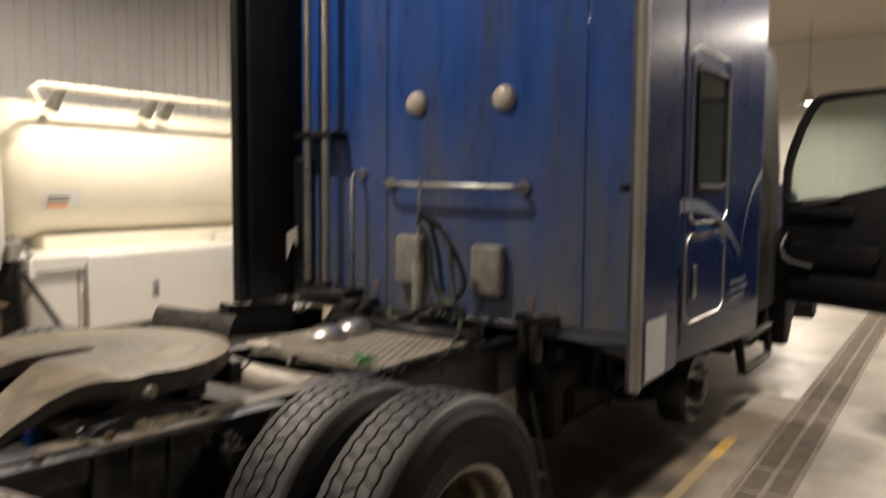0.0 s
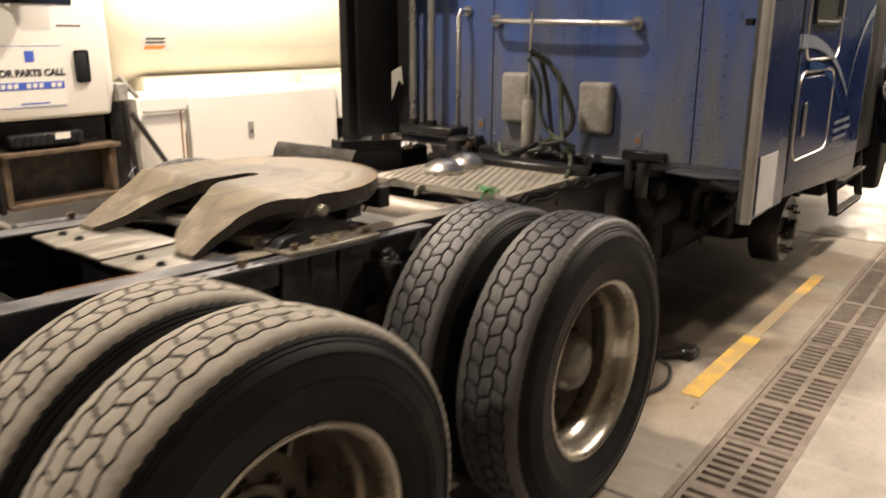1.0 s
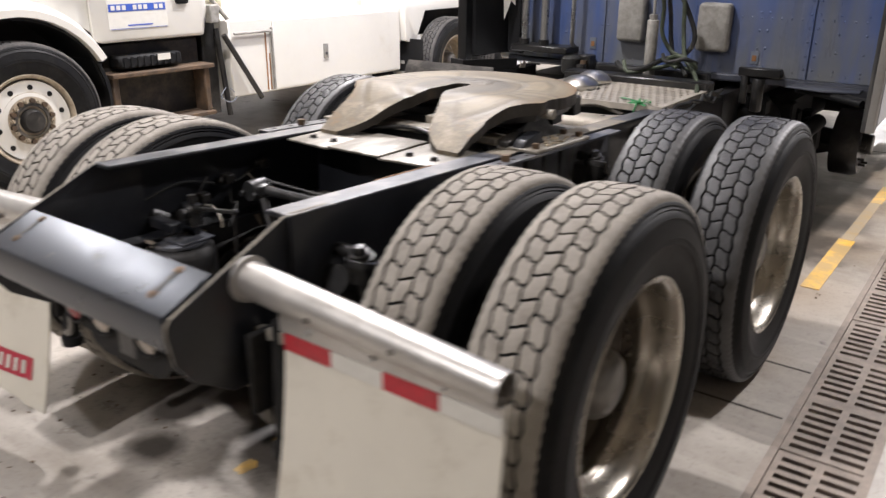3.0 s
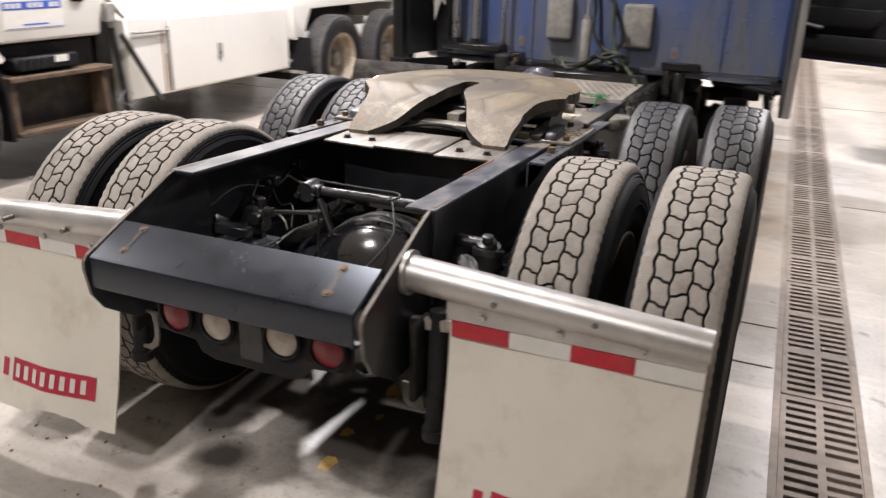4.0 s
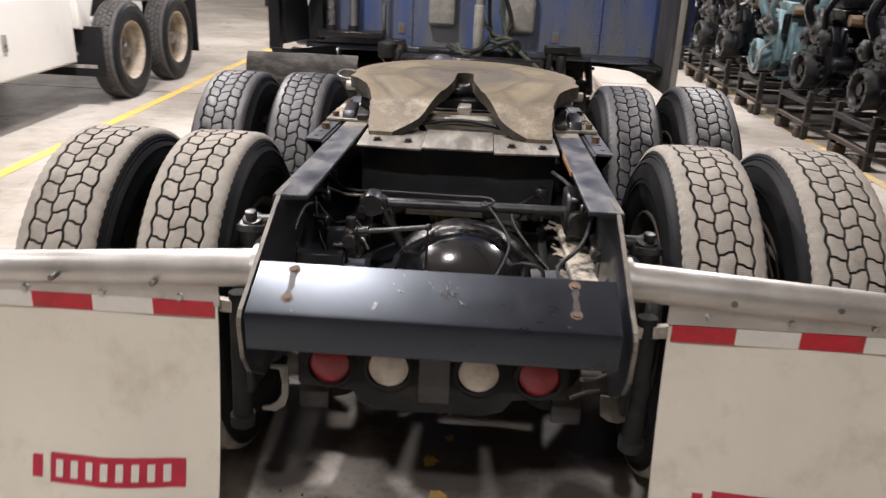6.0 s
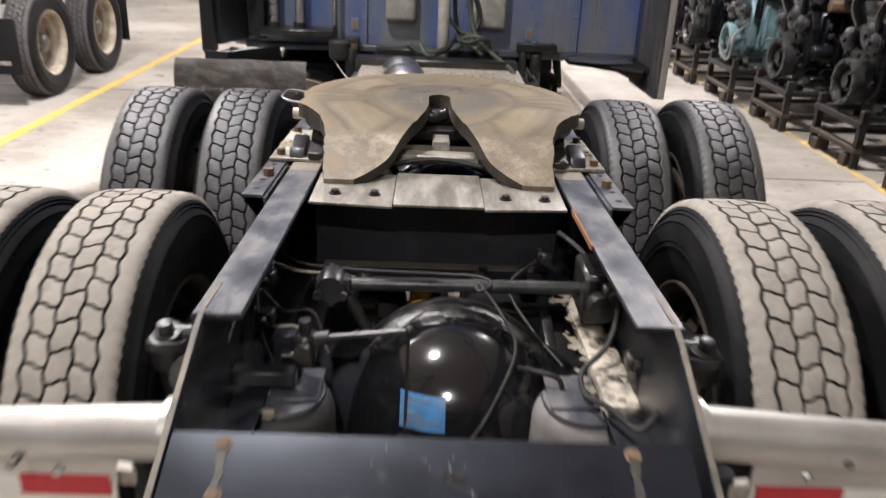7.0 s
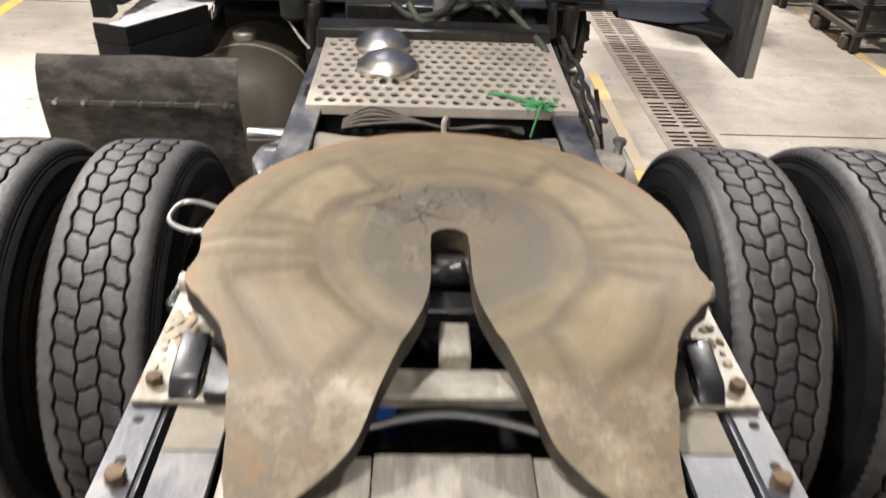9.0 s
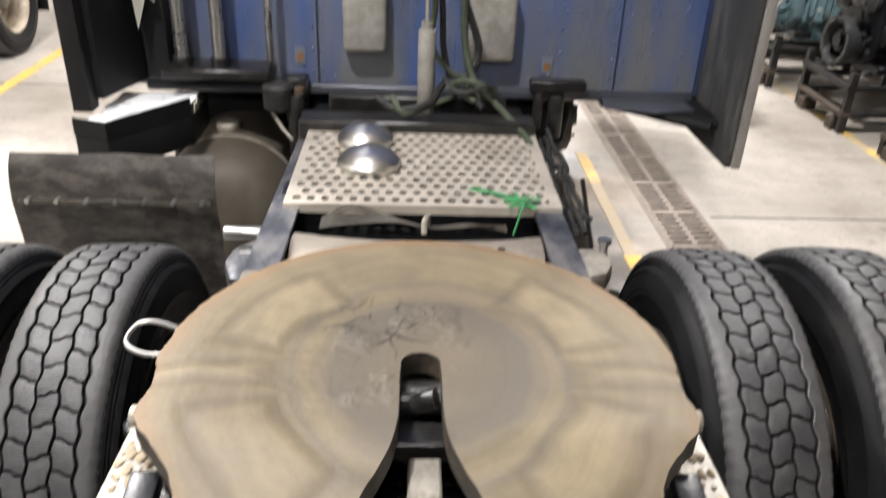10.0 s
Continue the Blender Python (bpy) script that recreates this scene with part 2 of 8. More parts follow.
def stained(m):
    """Fine speckle, oil spots, trowel streaks and painted under-truck shade over the concrete."""
    n, l = m.node_tree.nodes, m.node_tree.links
    b = n["Principled BSDF"]
    out = b.inputs["Base Color"].links[0].from_socket
    tc = n.new("ShaderNodeTexCoord")
    for scale, stretch, lo, hi, share, col in ((0.55, (1, 1, 1), 0.47, 0.6, 0.45, (0.19, 0.165, 0.132)), (38, (1, 1, 1), 0.54, 0.66, 0.45, (0.2, 0.18, 0.155)), (7, (1, 1, 1), 0.62, 0.7, 0.75, (0.075, 0.065, 0.055)), (3.2, (0.25, 3.5, 1), 0.55, 0.7, 0.3, (0.58, 0.545, 0.49)), (90, (1, 1, 1), 0.62, 0.7, 0.6, (0.06, 0.055, 0.05))):
        mp = n.new("ShaderNodeMapping")
        mp.inputs["Scale"].default_value, mp.inputs["Location"].default_value = stretch, (scale, 3 + scale, 0)
        l.new(tc.outputs["Object"], mp.inputs[0])
        nz = n.new("ShaderNodeTexNoise")
        nz.inputs["Scale"].default_value, nz.inputs["Detail"].default_value, nz.inputs["Roughness"].default_value = scale, 7, 0.62
        l.new(mp.outputs[0], nz.inputs["Vector"])
        mr = n.new("ShaderNodeMapRange")
        mr.inputs["From Min"].default_value, mr.inputs["From Max"].default_value, mr.inputs["To Max"].default_value = lo, hi, share
        l.new(nz.outputs[0], mr.inputs[0])
        mix = n.new("ShaderNodeMix")
        mix.data_type = "RGBA"
        l.new(mr.outputs[0], mix.inputs[0])
        l.new(out, mix.inputs[6])
        mix.inputs[7].default_value = (*col, 1)
        out = mix.outputs[2]
    # rusty wash beside the dashed line
    for cx, cy, r in ((1.05, 3.1, 0.55), (1.1, 4.0, 0.6), (1.1, 5.0, 0.6), (1.15, 6.0, 0.5), (1.0, 2.2, 0.35)):
        d = n.new("ShaderNodeVectorMath")
        d.operation = "DISTANCE"
        l.new(tc.outputs["Object"], d.inputs[0])
        d.inputs[1].default_value = (cx, cy, 0)
        wash = n.new("ShaderNodeMapRange")
        wash.inputs["From Min"].default_value, wash.inputs["From Max"].default_value, wash.inputs["To Max"].default_value = r, 0.2 * r, 0.55
        l.new(d.outputs["Value"], wash.inputs[0])
        mix = n.new("ShaderNodeMix")
        mix.data_type = "RGBA"
        l.new(wash.outputs[0], mix.inputs[0])
        l.new(out, mix.inputs[6])
        mix.inputs[7].default_value = (0.25, 0.175, 0.1, 1)
        out = mix.outputs[2]
    # oil drips and ragged soft patches; those under the truck paint in its shade
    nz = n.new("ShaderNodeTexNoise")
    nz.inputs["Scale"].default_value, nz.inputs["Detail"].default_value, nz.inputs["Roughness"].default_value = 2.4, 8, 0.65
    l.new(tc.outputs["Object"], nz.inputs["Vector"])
    oil_shade_mask = None
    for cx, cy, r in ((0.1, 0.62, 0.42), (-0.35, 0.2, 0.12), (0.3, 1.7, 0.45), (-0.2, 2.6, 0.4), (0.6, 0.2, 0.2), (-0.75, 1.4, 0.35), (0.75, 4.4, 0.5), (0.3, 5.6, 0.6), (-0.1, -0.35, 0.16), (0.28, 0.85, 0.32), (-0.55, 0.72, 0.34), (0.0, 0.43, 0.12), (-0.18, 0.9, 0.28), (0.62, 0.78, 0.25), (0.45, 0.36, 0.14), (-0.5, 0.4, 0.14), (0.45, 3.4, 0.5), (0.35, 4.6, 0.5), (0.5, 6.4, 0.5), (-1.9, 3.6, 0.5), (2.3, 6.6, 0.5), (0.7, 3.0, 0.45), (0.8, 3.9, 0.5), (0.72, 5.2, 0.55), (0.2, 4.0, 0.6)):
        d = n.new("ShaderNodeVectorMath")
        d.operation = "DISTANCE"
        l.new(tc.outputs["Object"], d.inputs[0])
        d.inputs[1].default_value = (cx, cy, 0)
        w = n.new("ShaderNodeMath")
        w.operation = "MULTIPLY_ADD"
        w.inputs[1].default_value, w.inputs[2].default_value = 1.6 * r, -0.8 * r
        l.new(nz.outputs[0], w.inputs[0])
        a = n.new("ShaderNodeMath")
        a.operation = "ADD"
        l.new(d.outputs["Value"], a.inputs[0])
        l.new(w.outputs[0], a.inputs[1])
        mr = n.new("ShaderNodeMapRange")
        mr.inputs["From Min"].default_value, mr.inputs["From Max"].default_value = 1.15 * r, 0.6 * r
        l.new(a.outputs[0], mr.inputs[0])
        if oil_shade_mask is None:
            oil_shade_mask = mr.outputs[0]
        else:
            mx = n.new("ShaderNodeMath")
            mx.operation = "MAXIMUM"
            l.new(oil_shade_mask, mx.inputs[0])
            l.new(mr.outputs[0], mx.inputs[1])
            oil_shade_mask = mx.outputs[0]
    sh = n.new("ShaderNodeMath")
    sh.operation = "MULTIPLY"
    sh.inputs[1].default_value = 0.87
    l.new(oil_shade_mask, sh.inputs[0])
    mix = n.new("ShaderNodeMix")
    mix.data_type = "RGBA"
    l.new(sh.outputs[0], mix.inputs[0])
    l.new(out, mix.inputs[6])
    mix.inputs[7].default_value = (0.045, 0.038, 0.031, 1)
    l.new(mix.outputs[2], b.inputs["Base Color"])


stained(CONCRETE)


def fifth_wheel_mat():
    """Sandy grease over a cast plate, darker where the kingpin collar has rubbed."""
    m = mat("greasy sandy cast plate", (0.16, 0.129, 0.078), 0.55, 0.05, var=0.28, scale=7, dirt=(0.14, 0.11, 0.075), amount=0.45, dscale=4, bump=0.3, bscale=45)
    n, l = m.node_tree.nodes, m.node_tree.links
    b = n["Principled BSDF"]
    old = b.inputs["Base Color"].links[0].from_socket
    tc = n.new("ShaderNodeTexCoord")
    d = n.new("ShaderNodeVectorMath")
    d.operation = "DISTANCE"
    nz = n.new("ShaderNodeTexNoise")
    nz.inputs["Scale"].default_value, nz.inputs["Detail"].default_value = 7, 6
    add = n.new("ShaderNodeVectorMath")
    add.operation = "MULTIPLY_ADD"
    l.new(tc.outputs["Object"], nz.inputs["Vector"])
    l.new(nz.outputs["Color"], add.inputs[0])
    add.inputs[1].default_value = (0.06, 0.06, 0.0)
    l.new(tc.outputs["Object"], add.inputs[2])
    sq = n.new("ShaderNodeVectorMath")
    sq.operation = "MULTIPLY"
    sq.inputs[1].default_value = (1.0, 0.84, 1.0)
    l.new(add.outputs[0], sq.inputs[0])
    l.new(sq.outputs[0], d.inputs[0])
    d.inputs[1].default_value = (0.047, 1.605 * 0.84, 1.157)
    ramp = n.new("ShaderNodeValToRGB")
    e = ramp.color_ramp.elements
    e[0].position, e[0].color = 0.0, (0.45, 0.45, 0.45, 1)
    e[1].position, e[1].color = 1.0, (0, 0, 0, 1)
    for q, v in ((0.08, 0.66), (0.13, 0.8), (0.165, 0.86), (0.186, 0.5), (0.205, 0.16), (0.222, 0.12), (0.234, 0.54), (0.25, 0.2), (0.275, 0.08), (0.36, 0.16), (0.4, 0.05)):
        k = e.new(q)
        k.color = (v, v, v, 1)
    l.new(d.outputs["Value"], ramp.inputs[0])
    mix = n.new("ShaderNodeMix")
    mix.data_type = "RGBA"
    l.new(ramp.outputs[0], mix.inputs[0])
    l.new(old, mix.inputs[6])
    mix.inputs[7].default_value = (0.085, 0.075, 0.061, 1)
    arcs = n.new("ShaderNodeTexNoise")
    arcs.noise_dimensions = "1D"
    arcs.inputs["Scale"].default_value, arcs.inputs["Detail"].default_value, arcs.inputs["Roughness"].default_value = 42, 5, 0.7
    l.new(d.outputs["Value"], arcs.inputs["W"])
    am = n.new("ShaderNodeMapRange")
    am.inputs["From Min"].default_value, am.inputs["From Max"].default_value, am.inputs["To Min"].default_value, am.inputs["To Max"].default_value = 0.3, 0.7, 0.93, 1.05
    l.new(arcs.outputs[0], am.inputs[0])
    rub = n.new("ShaderNodeVectorMath")
    rub.operation = "SCALE"
    l.new(mix.outputs[2], rub.inputs[0])
    l.new(am.outputs[0], rub.inputs["Scale"])
    # four cast pads, lighter, with dark outlines
    rel = n.new("ShaderNodeVectorMath")
    rel.operation = "SUBTRACT"
    l.new(add.outputs[0], rel.inputs[0])
    rel.inputs[1].default_value = (0.037, 1.583, 1.157)
    sep = n.new("ShaderNodeSeparateXYZ")
    l.new(rel.outputs[0], sep.inputs[0])

    def calc(op, a, c):
        q = n.new("ShaderNodeMath")
        q.operation = op
        for k, v in enumerate((a, c)):
            if v is None:
                continue
            if isinstance(v, (int, float)):
                q.inputs[k].default_value = v
            else:
                l.new(v, q.inputs[k])
        return q.outputs[0]
    ax, ay = calc("ABSOLUTE", sep.outputs[0], None), calc("ABSOLUTE", sep.outputs[1], None)
    ang = calc("ARCTAN2", ay, ax)
    da = calc("SUBTRACT", 0.36, calc("ABSOLUTE", calc("SUBTRACT", ang, 0.62), None))
    rad = calc("SQRT", calc("ADD", calc("MULTIPLY", sep.outputs[0], sep.outputs[0]), calc("MULTIPLY", sep.outputs[1], sep.outputs[1])), None)
    dr = calc("SUBTRACT", 0.065, calc("ABSOLUTE", calc("SUBTRACT", rad, 0.325), None))
    ridge = calc("MINIMUM", calc("SUBTRACT", 0.026, ay), calc("MULTIPLY", calc("SUBTRACT", ax, 0.27), 0.5))
    inside = calc("MAXIMUM", calc("MINIMUM", calc("MULTIPLY", da, 0.3), dr), ridge)
    pad = n.new("ShaderNodeValToRGB")
    pe = pad.color_ramp.elements
    pe[0].position, pe[0].color = 0.0, (0.5, 0.5, 0.5, 1)
    pe[1].position, pe[1].color = 1.0, (0.72, 0.72, 0.72, 1)
    for q, v in ((0.32, 0.46), (0.46, 0.26), (0.54, 0.34), (0.7, 0.68)):
        k = pe.new(q)
        k.color = (v, v, v, 1)
    l.new(calc("MULTIPLY_ADD", inside, 8.0), pad.inputs[0])
    pad.inputs[0].links[0].from_node.inputs[2].default_value = 0.5
    tone = n.new("ShaderNodeMix")
    tone.data_type, tone.blend_type = "RGBA", "OVERLAY"
    tone.inputs[0].default_value = 0.46
    l.new(rub.outputs[0], tone.inputs[6])
    l.new(pad.outputs[0], tone.inputs[7])
    # ramps: chipped pale paint and rust below the crease
    sy = n.new("ShaderNodeSeparateXYZ")
    l.new(tc.outputs["Object"], sy.inputs[0])
    low = n.new("ShaderNodeMapRange")
    low.inputs["From Min"].default_value, low.inputs["From Max"].default_value = 1.275, 1.25
    l.new(sy.outputs[1], low.inputs[0])
    chips = n.new("ShaderNodeTexNoise")
    chips.inputs["Scale"].default_value, chips.inputs["Detail"].default_value, chips.inputs["Roughness"].default_value = 8, 12, 0.78
    l.new(tc.outputs["Object"], chips.inputs["Vector"])
    cr = n.new("ShaderNodeValToRGB")
    ce = cr.color_ramp.elements
    ce[0].position, ce[0].color = 0.33, (0.24, 0.12, 0.05, 1)
    ce[1].position, ce[1].color = 0.63, (0.38, 0.34, 0.27, 1)
    for q, v in ((0.41, (0.19, 0.14, 0.085, 1)), (0.46, (0.13, 0.115, 0.092, 1)), (0.51, (0.22, 0.18, 0.125, 1)), (0.57, (0.26, 0.22, 0.16, 1))):
        k = ce.new(q)
        k.color = v
    l.new(chips.outputs[0], cr.inputs[0])
    lo = n.new("ShaderNodeMix")
    lo.data_type = "RGBA"
    l.new(calc("MULTIPLY", low.outputs[0], 0.7), lo.inputs[0])
    l.new(tone.outputs[2], lo.inputs[6])
    l.new(cr.outputs[0], lo.inputs[7])
    # rusty outer rim
    away = n.new("ShaderNodeVectorMath")
    away.operation = "DISTANCE"
    l.new(add.outputs[0], away.inputs[0])
    away.inputs[1].default_value = (0.037, 1.6, 1.157)
    rim = n.new("ShaderNodeMapRange")
    rim.inputs["From Min"].default_value, rim.inputs["From Max"].default_value = 0.435, 0.475
    l.new(away.outputs["Value"], rim.inputs[0])
    ru = n.new("ShaderNodeMix")
    ru.data_type = "RGBA"
    l.new(calc("MULTIPLY", calc("MULTIPLY", rim.outputs[0], calc("SUBTRACT", 1.0, low.outputs[0])), 0.55), ru.inputs[0])
    l.new(lo.outputs[2], ru.inputs[6])
    ru.inputs[7].default_value = (0.2, 0.115, 0.055, 1)
    # cracks in the caked grease beside the throat
    warp = n.new("ShaderNodeVectorMath")
    warp.operation = "MULTIPLY_ADD"
    l.new(nz.outputs["Color"], warp.inputs[0])
    warp.inputs[1].default_value = (0.11, 0.11, 0.0)
    l.new(tc.outputs["Object"], warp.inputs[2])
    cells = n.new("ShaderNodeTexVoronoi")
    cells.feature = "DISTANCE_TO_EDGE"
    cells.inputs["Scale"].default_value = 13
    l.new(warp.outputs[0], cells.inputs["Vector"])
    line = n.new("ShaderNodeMapRange")
    line.inputs["From Min"].default_value, line.inputs["From Max"].default_value = 0.045, 0.012
    l.new(cells.outputs[0], line.inputs[0])
    near = n.new("ShaderNodeVectorMath")
    near.operation = "DISTANCE"
    l.new(tc.outputs["Object"], near.inputs[0])
    near.inputs[1].default_value = (-0.07, 1.69, 1.157)
    patch = n.new("ShaderNodeMapRange")
    patch.inputs["From Min"].default_value, patch.inputs["From Max"].default_value = 0.12, 0.07
    l.new(near.outputs["Value"], patch.inputs[0])
    fine = n.new("ShaderNodeTexNoise")
    fine.inputs["Scale"].default_value, fine.inputs["Detail"].default_value = 24, 5
    l.new(tc.outputs["Object"], fine.inputs["Vector"])
    broken = n.new("ShaderNodeMapRange")
    broken.inputs["From Min"].default_value, broken.inputs["From Max"].default_value = 0.44, 0.56
    l.new(fine.outputs[0], broken.inputs[0])
    cut = calc("MULTIPLY", calc("MULTIPLY", line.outputs[0], patch.outputs[0]), broken.outputs[0])
    ck = n.new("ShaderNodeMix")
    ck.data_type = "RGBA"
    l.new(calc("MULTIPLY", cut, 0.85), ck.inputs[0])
    l.new(ru.outputs[2], ck.inputs[6])
    ck.inputs[7].default_value = (0.02, 0.017, 0.014, 1)
    l.new(ck.outputs[2], b.inputs["Base Color"])
    bp = b.inputs["Normal"].links[0].from_node
    b2 = n.new("ShaderNodeBump")
    b2.inputs["Strength"].default_value, b2.inputs["Distance"].default_value = 0.8, 0.007
    l.new(pad.outputs[0], b2.inputs["Height"])
    l.new(b2.outputs[0], bp.inputs["Normal"])
    vo = n.new("ShaderNodeTexNoise")
    vo.inputs["Scale"].default_value, vo.inputs["Detail"].default_value, vo.inputs["Distortion"].default_value = 17, 9, 2.2
    l.new(tc.outputs["Object"], vo.inputs["Vector"])
    core = n.new("ShaderNodeMapRange")
    core.inputs["From Min"].default_value, core.inputs["From Max"].default_value = 0.185, 0.15
    l.new(d.outputs["Value"], core.inputs[0])
    b.inputs["Specular IOR Level"].default_value = 0.36
    b3 = n.new("ShaderNodeBump")
    b3.inputs["Strength"].default_value, b3.inputs["Distance"].default_value = 0.8, 0.012
    spots = n.new("ShaderNodeTexNoise")
    spots.inputs["Scale"].default_value, spots.inputs["Detail"].default_value = 6.5, 3
    l.new(tc.outputs["Object"], spots.inputs["Vector"])
    some = n.new("ShaderNodeMapRange")
    some.inputs["From Min"].default_value, some.inputs["From Max"].default_value = 0.5, 0.6
    l.new(spots.outputs[0], some.inputs[0])
    l.new(calc("MULTIPLY", vo.outputs[0], calc("MULTIPLY", core.outputs[0], some.outputs[0])), b3.inputs["Height"])
    l.new(b3.outputs[0], b2.inputs["Normal"])
    return m


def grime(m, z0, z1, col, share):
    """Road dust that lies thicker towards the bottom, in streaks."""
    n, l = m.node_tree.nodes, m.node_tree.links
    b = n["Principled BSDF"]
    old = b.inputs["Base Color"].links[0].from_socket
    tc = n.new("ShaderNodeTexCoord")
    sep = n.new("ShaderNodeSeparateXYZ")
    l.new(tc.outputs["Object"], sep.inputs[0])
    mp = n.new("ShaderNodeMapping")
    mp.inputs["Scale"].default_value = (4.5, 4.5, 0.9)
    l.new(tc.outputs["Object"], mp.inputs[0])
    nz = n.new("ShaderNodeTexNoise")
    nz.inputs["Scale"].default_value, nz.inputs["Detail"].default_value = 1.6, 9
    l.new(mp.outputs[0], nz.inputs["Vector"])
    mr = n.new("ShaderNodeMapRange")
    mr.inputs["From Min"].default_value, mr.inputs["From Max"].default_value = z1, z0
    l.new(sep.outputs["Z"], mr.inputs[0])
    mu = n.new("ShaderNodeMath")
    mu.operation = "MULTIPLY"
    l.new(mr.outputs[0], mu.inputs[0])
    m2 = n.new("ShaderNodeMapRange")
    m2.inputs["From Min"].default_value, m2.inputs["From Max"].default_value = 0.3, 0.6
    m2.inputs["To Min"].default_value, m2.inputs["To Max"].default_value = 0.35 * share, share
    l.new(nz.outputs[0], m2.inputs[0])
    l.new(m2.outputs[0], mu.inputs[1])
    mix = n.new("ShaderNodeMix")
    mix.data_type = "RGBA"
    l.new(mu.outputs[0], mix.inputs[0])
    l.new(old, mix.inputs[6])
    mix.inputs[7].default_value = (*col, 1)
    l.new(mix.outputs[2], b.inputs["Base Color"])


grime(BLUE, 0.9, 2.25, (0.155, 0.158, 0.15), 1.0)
FW_EDGE = mat("greasy dark cast edge", (0.034, 0.029, 0.023), 0.5, 0.05, var=0.45, scale=14, dirt=(0.13, 0.1, 0.065), amount=0.3, dscale=9, bump=0.5, bscale=45)
FW = fifth_wheel_mat()
GLASS = glass_mat("window glass", (0.5, 0.58, 0.55))
DARKGLASS = mat("dark tinted glass", (0.01, 0.012, 0.013), 0.06, var=0.1, scale=3, bump=0, rvar=0.03)
CHROME = mat("chrome", (0.62, 0.61, 0.58), 0.34, 1.0, var=0.08, scale=8, bump=0.02, rvar=0.06)
BLACK_BAG = mat("dull black rubber bellows", (0.022, 0.021, 0.02), 0.6, var=0.3, scale=8, dirt=(0.05, 0.047, 0.043), amount=0.3, bump=0.2)
GREY_BAG = mat("dusty grey rubber bellows", (0.16, 0.152, 0.144), 0.7, var=0.25, scale=8, dirt=(0.07, 0.065, 0.06), amount=0.35, bump=0.2)
FLAKY = mat("flaking white crust on black arm", (0.05, 0.045, 0.04), 0.6, var=0.4, scale=12, dirt=(0.68, 0.61, 0.49), amount=0.62, dscale=12, bump=0.6, bscale=30)
CRUST = mat("pale crust", (0.5, 0.45, 0.36), 0.8, var=0.4, scale=25, dirt=(0.12, 0.1, 0.08), amount=0.35, dscale=20, bump=0.4)
LABEL_BLUE = mat("blue paper label", (0.04, 0.18, 0.4), 0.5, var=0.25, scale=30, dirt=(0.2, 0.24, 0.26), amount=0.35, dscale=20, bump=0.05)
SAFETY = mat("yellow paint", (0.75, 0.45, 0.02), 0.5, var=0.15, scale=20, bump=0.1)
COLLAR = mat("dark rust brown metal", (0.13, 0.085, 0.05), 0.7, 0.2, var=0.4, scale=14, bump=0.4)
FENDER = mat("scuffed dark flap rubber", (0.034, 0.03, 0.026), 0.5, var=0.5, scale=9, dirt=(0.11, 0.1, 0.085), amount=0.45, dscale=11, bump=0.2, stretch=(1, 1, 2))
CAP_BLUE = mat("blue plastic cap", (0.03, 0.12, 0.45), 0.4, var=0.2, scale=20, bump=0.05)
DIRT = mat("dried sandy dirt", (0.36, 0.3, 0.21), 0.9, var=0.35, scale=20, dirt=(0.16, 0.12, 0.075), amount=0.4, dscale=14, bump=0.5)
DUSTY = mat("dust covered steel", (0.075, 0.066, 0.052), 0.65, var=0.4, scale=14, dirt=(0.04, 0.036, 0.03), amount=0.4, dscale=9, bump=0.3)
HOSE = mat("grey black rubber hose", (0.026, 0.026, 0.025), 0.55, var=0.4, scale=20, dirt=(0.06, 0.055, 0.045), amount=0.3, dscale=10, bump=0.2)
HOSE_GREEN = mat("dirty green hose", (0.06, 0.075, 0.045), 0.6, var=0.4, scale=20, dirt=(0.05, 0.05, 0.04), amount=0.4, dscale=12, bump=0.2)
GREEN = mat("bright green strap", (0.07, 0.3, 0.11), 0.6, var=0.25, scale=25, bump=0.2)
TANKTAN = mat("dusty aluminium fuel tank", (0.085, 0.073, 0.055), 0.6, 0.1, var=0.2, scale=5, dirt=(0.09, 0.077, 0.06), amount=0.4, dscale=6, bump=0.15)
PLATEMETAL = mat("punched dusty plate", (0.56, 0.51, 0.435), 0.45, 0.3, var=0.15, scale=9, dirt=(0.3, 0.26, 0.2), amount=0.35, dscale=5, bump=0.2)
BOXGREY = mat("dusty grey lamp housing", (0.27, 0.26, 0.235), 0.6, var=0.25, scale=18, dirt=(0.13, 0.12, 0.1), amount=0.4, dscale=12, bump=0.3)
DECAL = mat("silver decal stripe", (0.17, 0.19, 0.23), 0.3, 0.1, var=0.1, scale=8, bump=0.02)
DECAL_BLUE = mat("mid blue decal field", (0.015, 0.05, 0.13), 0.2, var=0.2, scale=4, bump=0.02, coat=0.5)
SKIRT = mat("dirty grey blue skirt", (0.07, 0.076, 0.096), 0.4, 0.2, var=0.25, scale=5, dirt=(0.1, 0.1, 0.1), amount=0.35, dscale=4, bump=0.1)
SIGN_BLUE = mat("blue print", (0.04, 0.09, 0.4), 0.5, var=0.05, scale=20, bump=0)
INK = mat("black print", (0.02, 0.02, 0.025), 0.5, var=0.1, scale=20, bump=0)
ORANGE = mat("orange print", (0.8, 0.25, 0.03), 0.5, var=0.1, scale=20, bump=0)
WOOD = mat("grey wooden batten", (0.06, 0.044, 0.03), 0.8, var=0.3, scale=6, bump=0.3, stretch=(1, 6, 6))
WRAP = mat("crumpled white film", (0.88, 0.9, 0.92), 0.3, var=0.08, scale=8, bump=0.6, bscale=12)


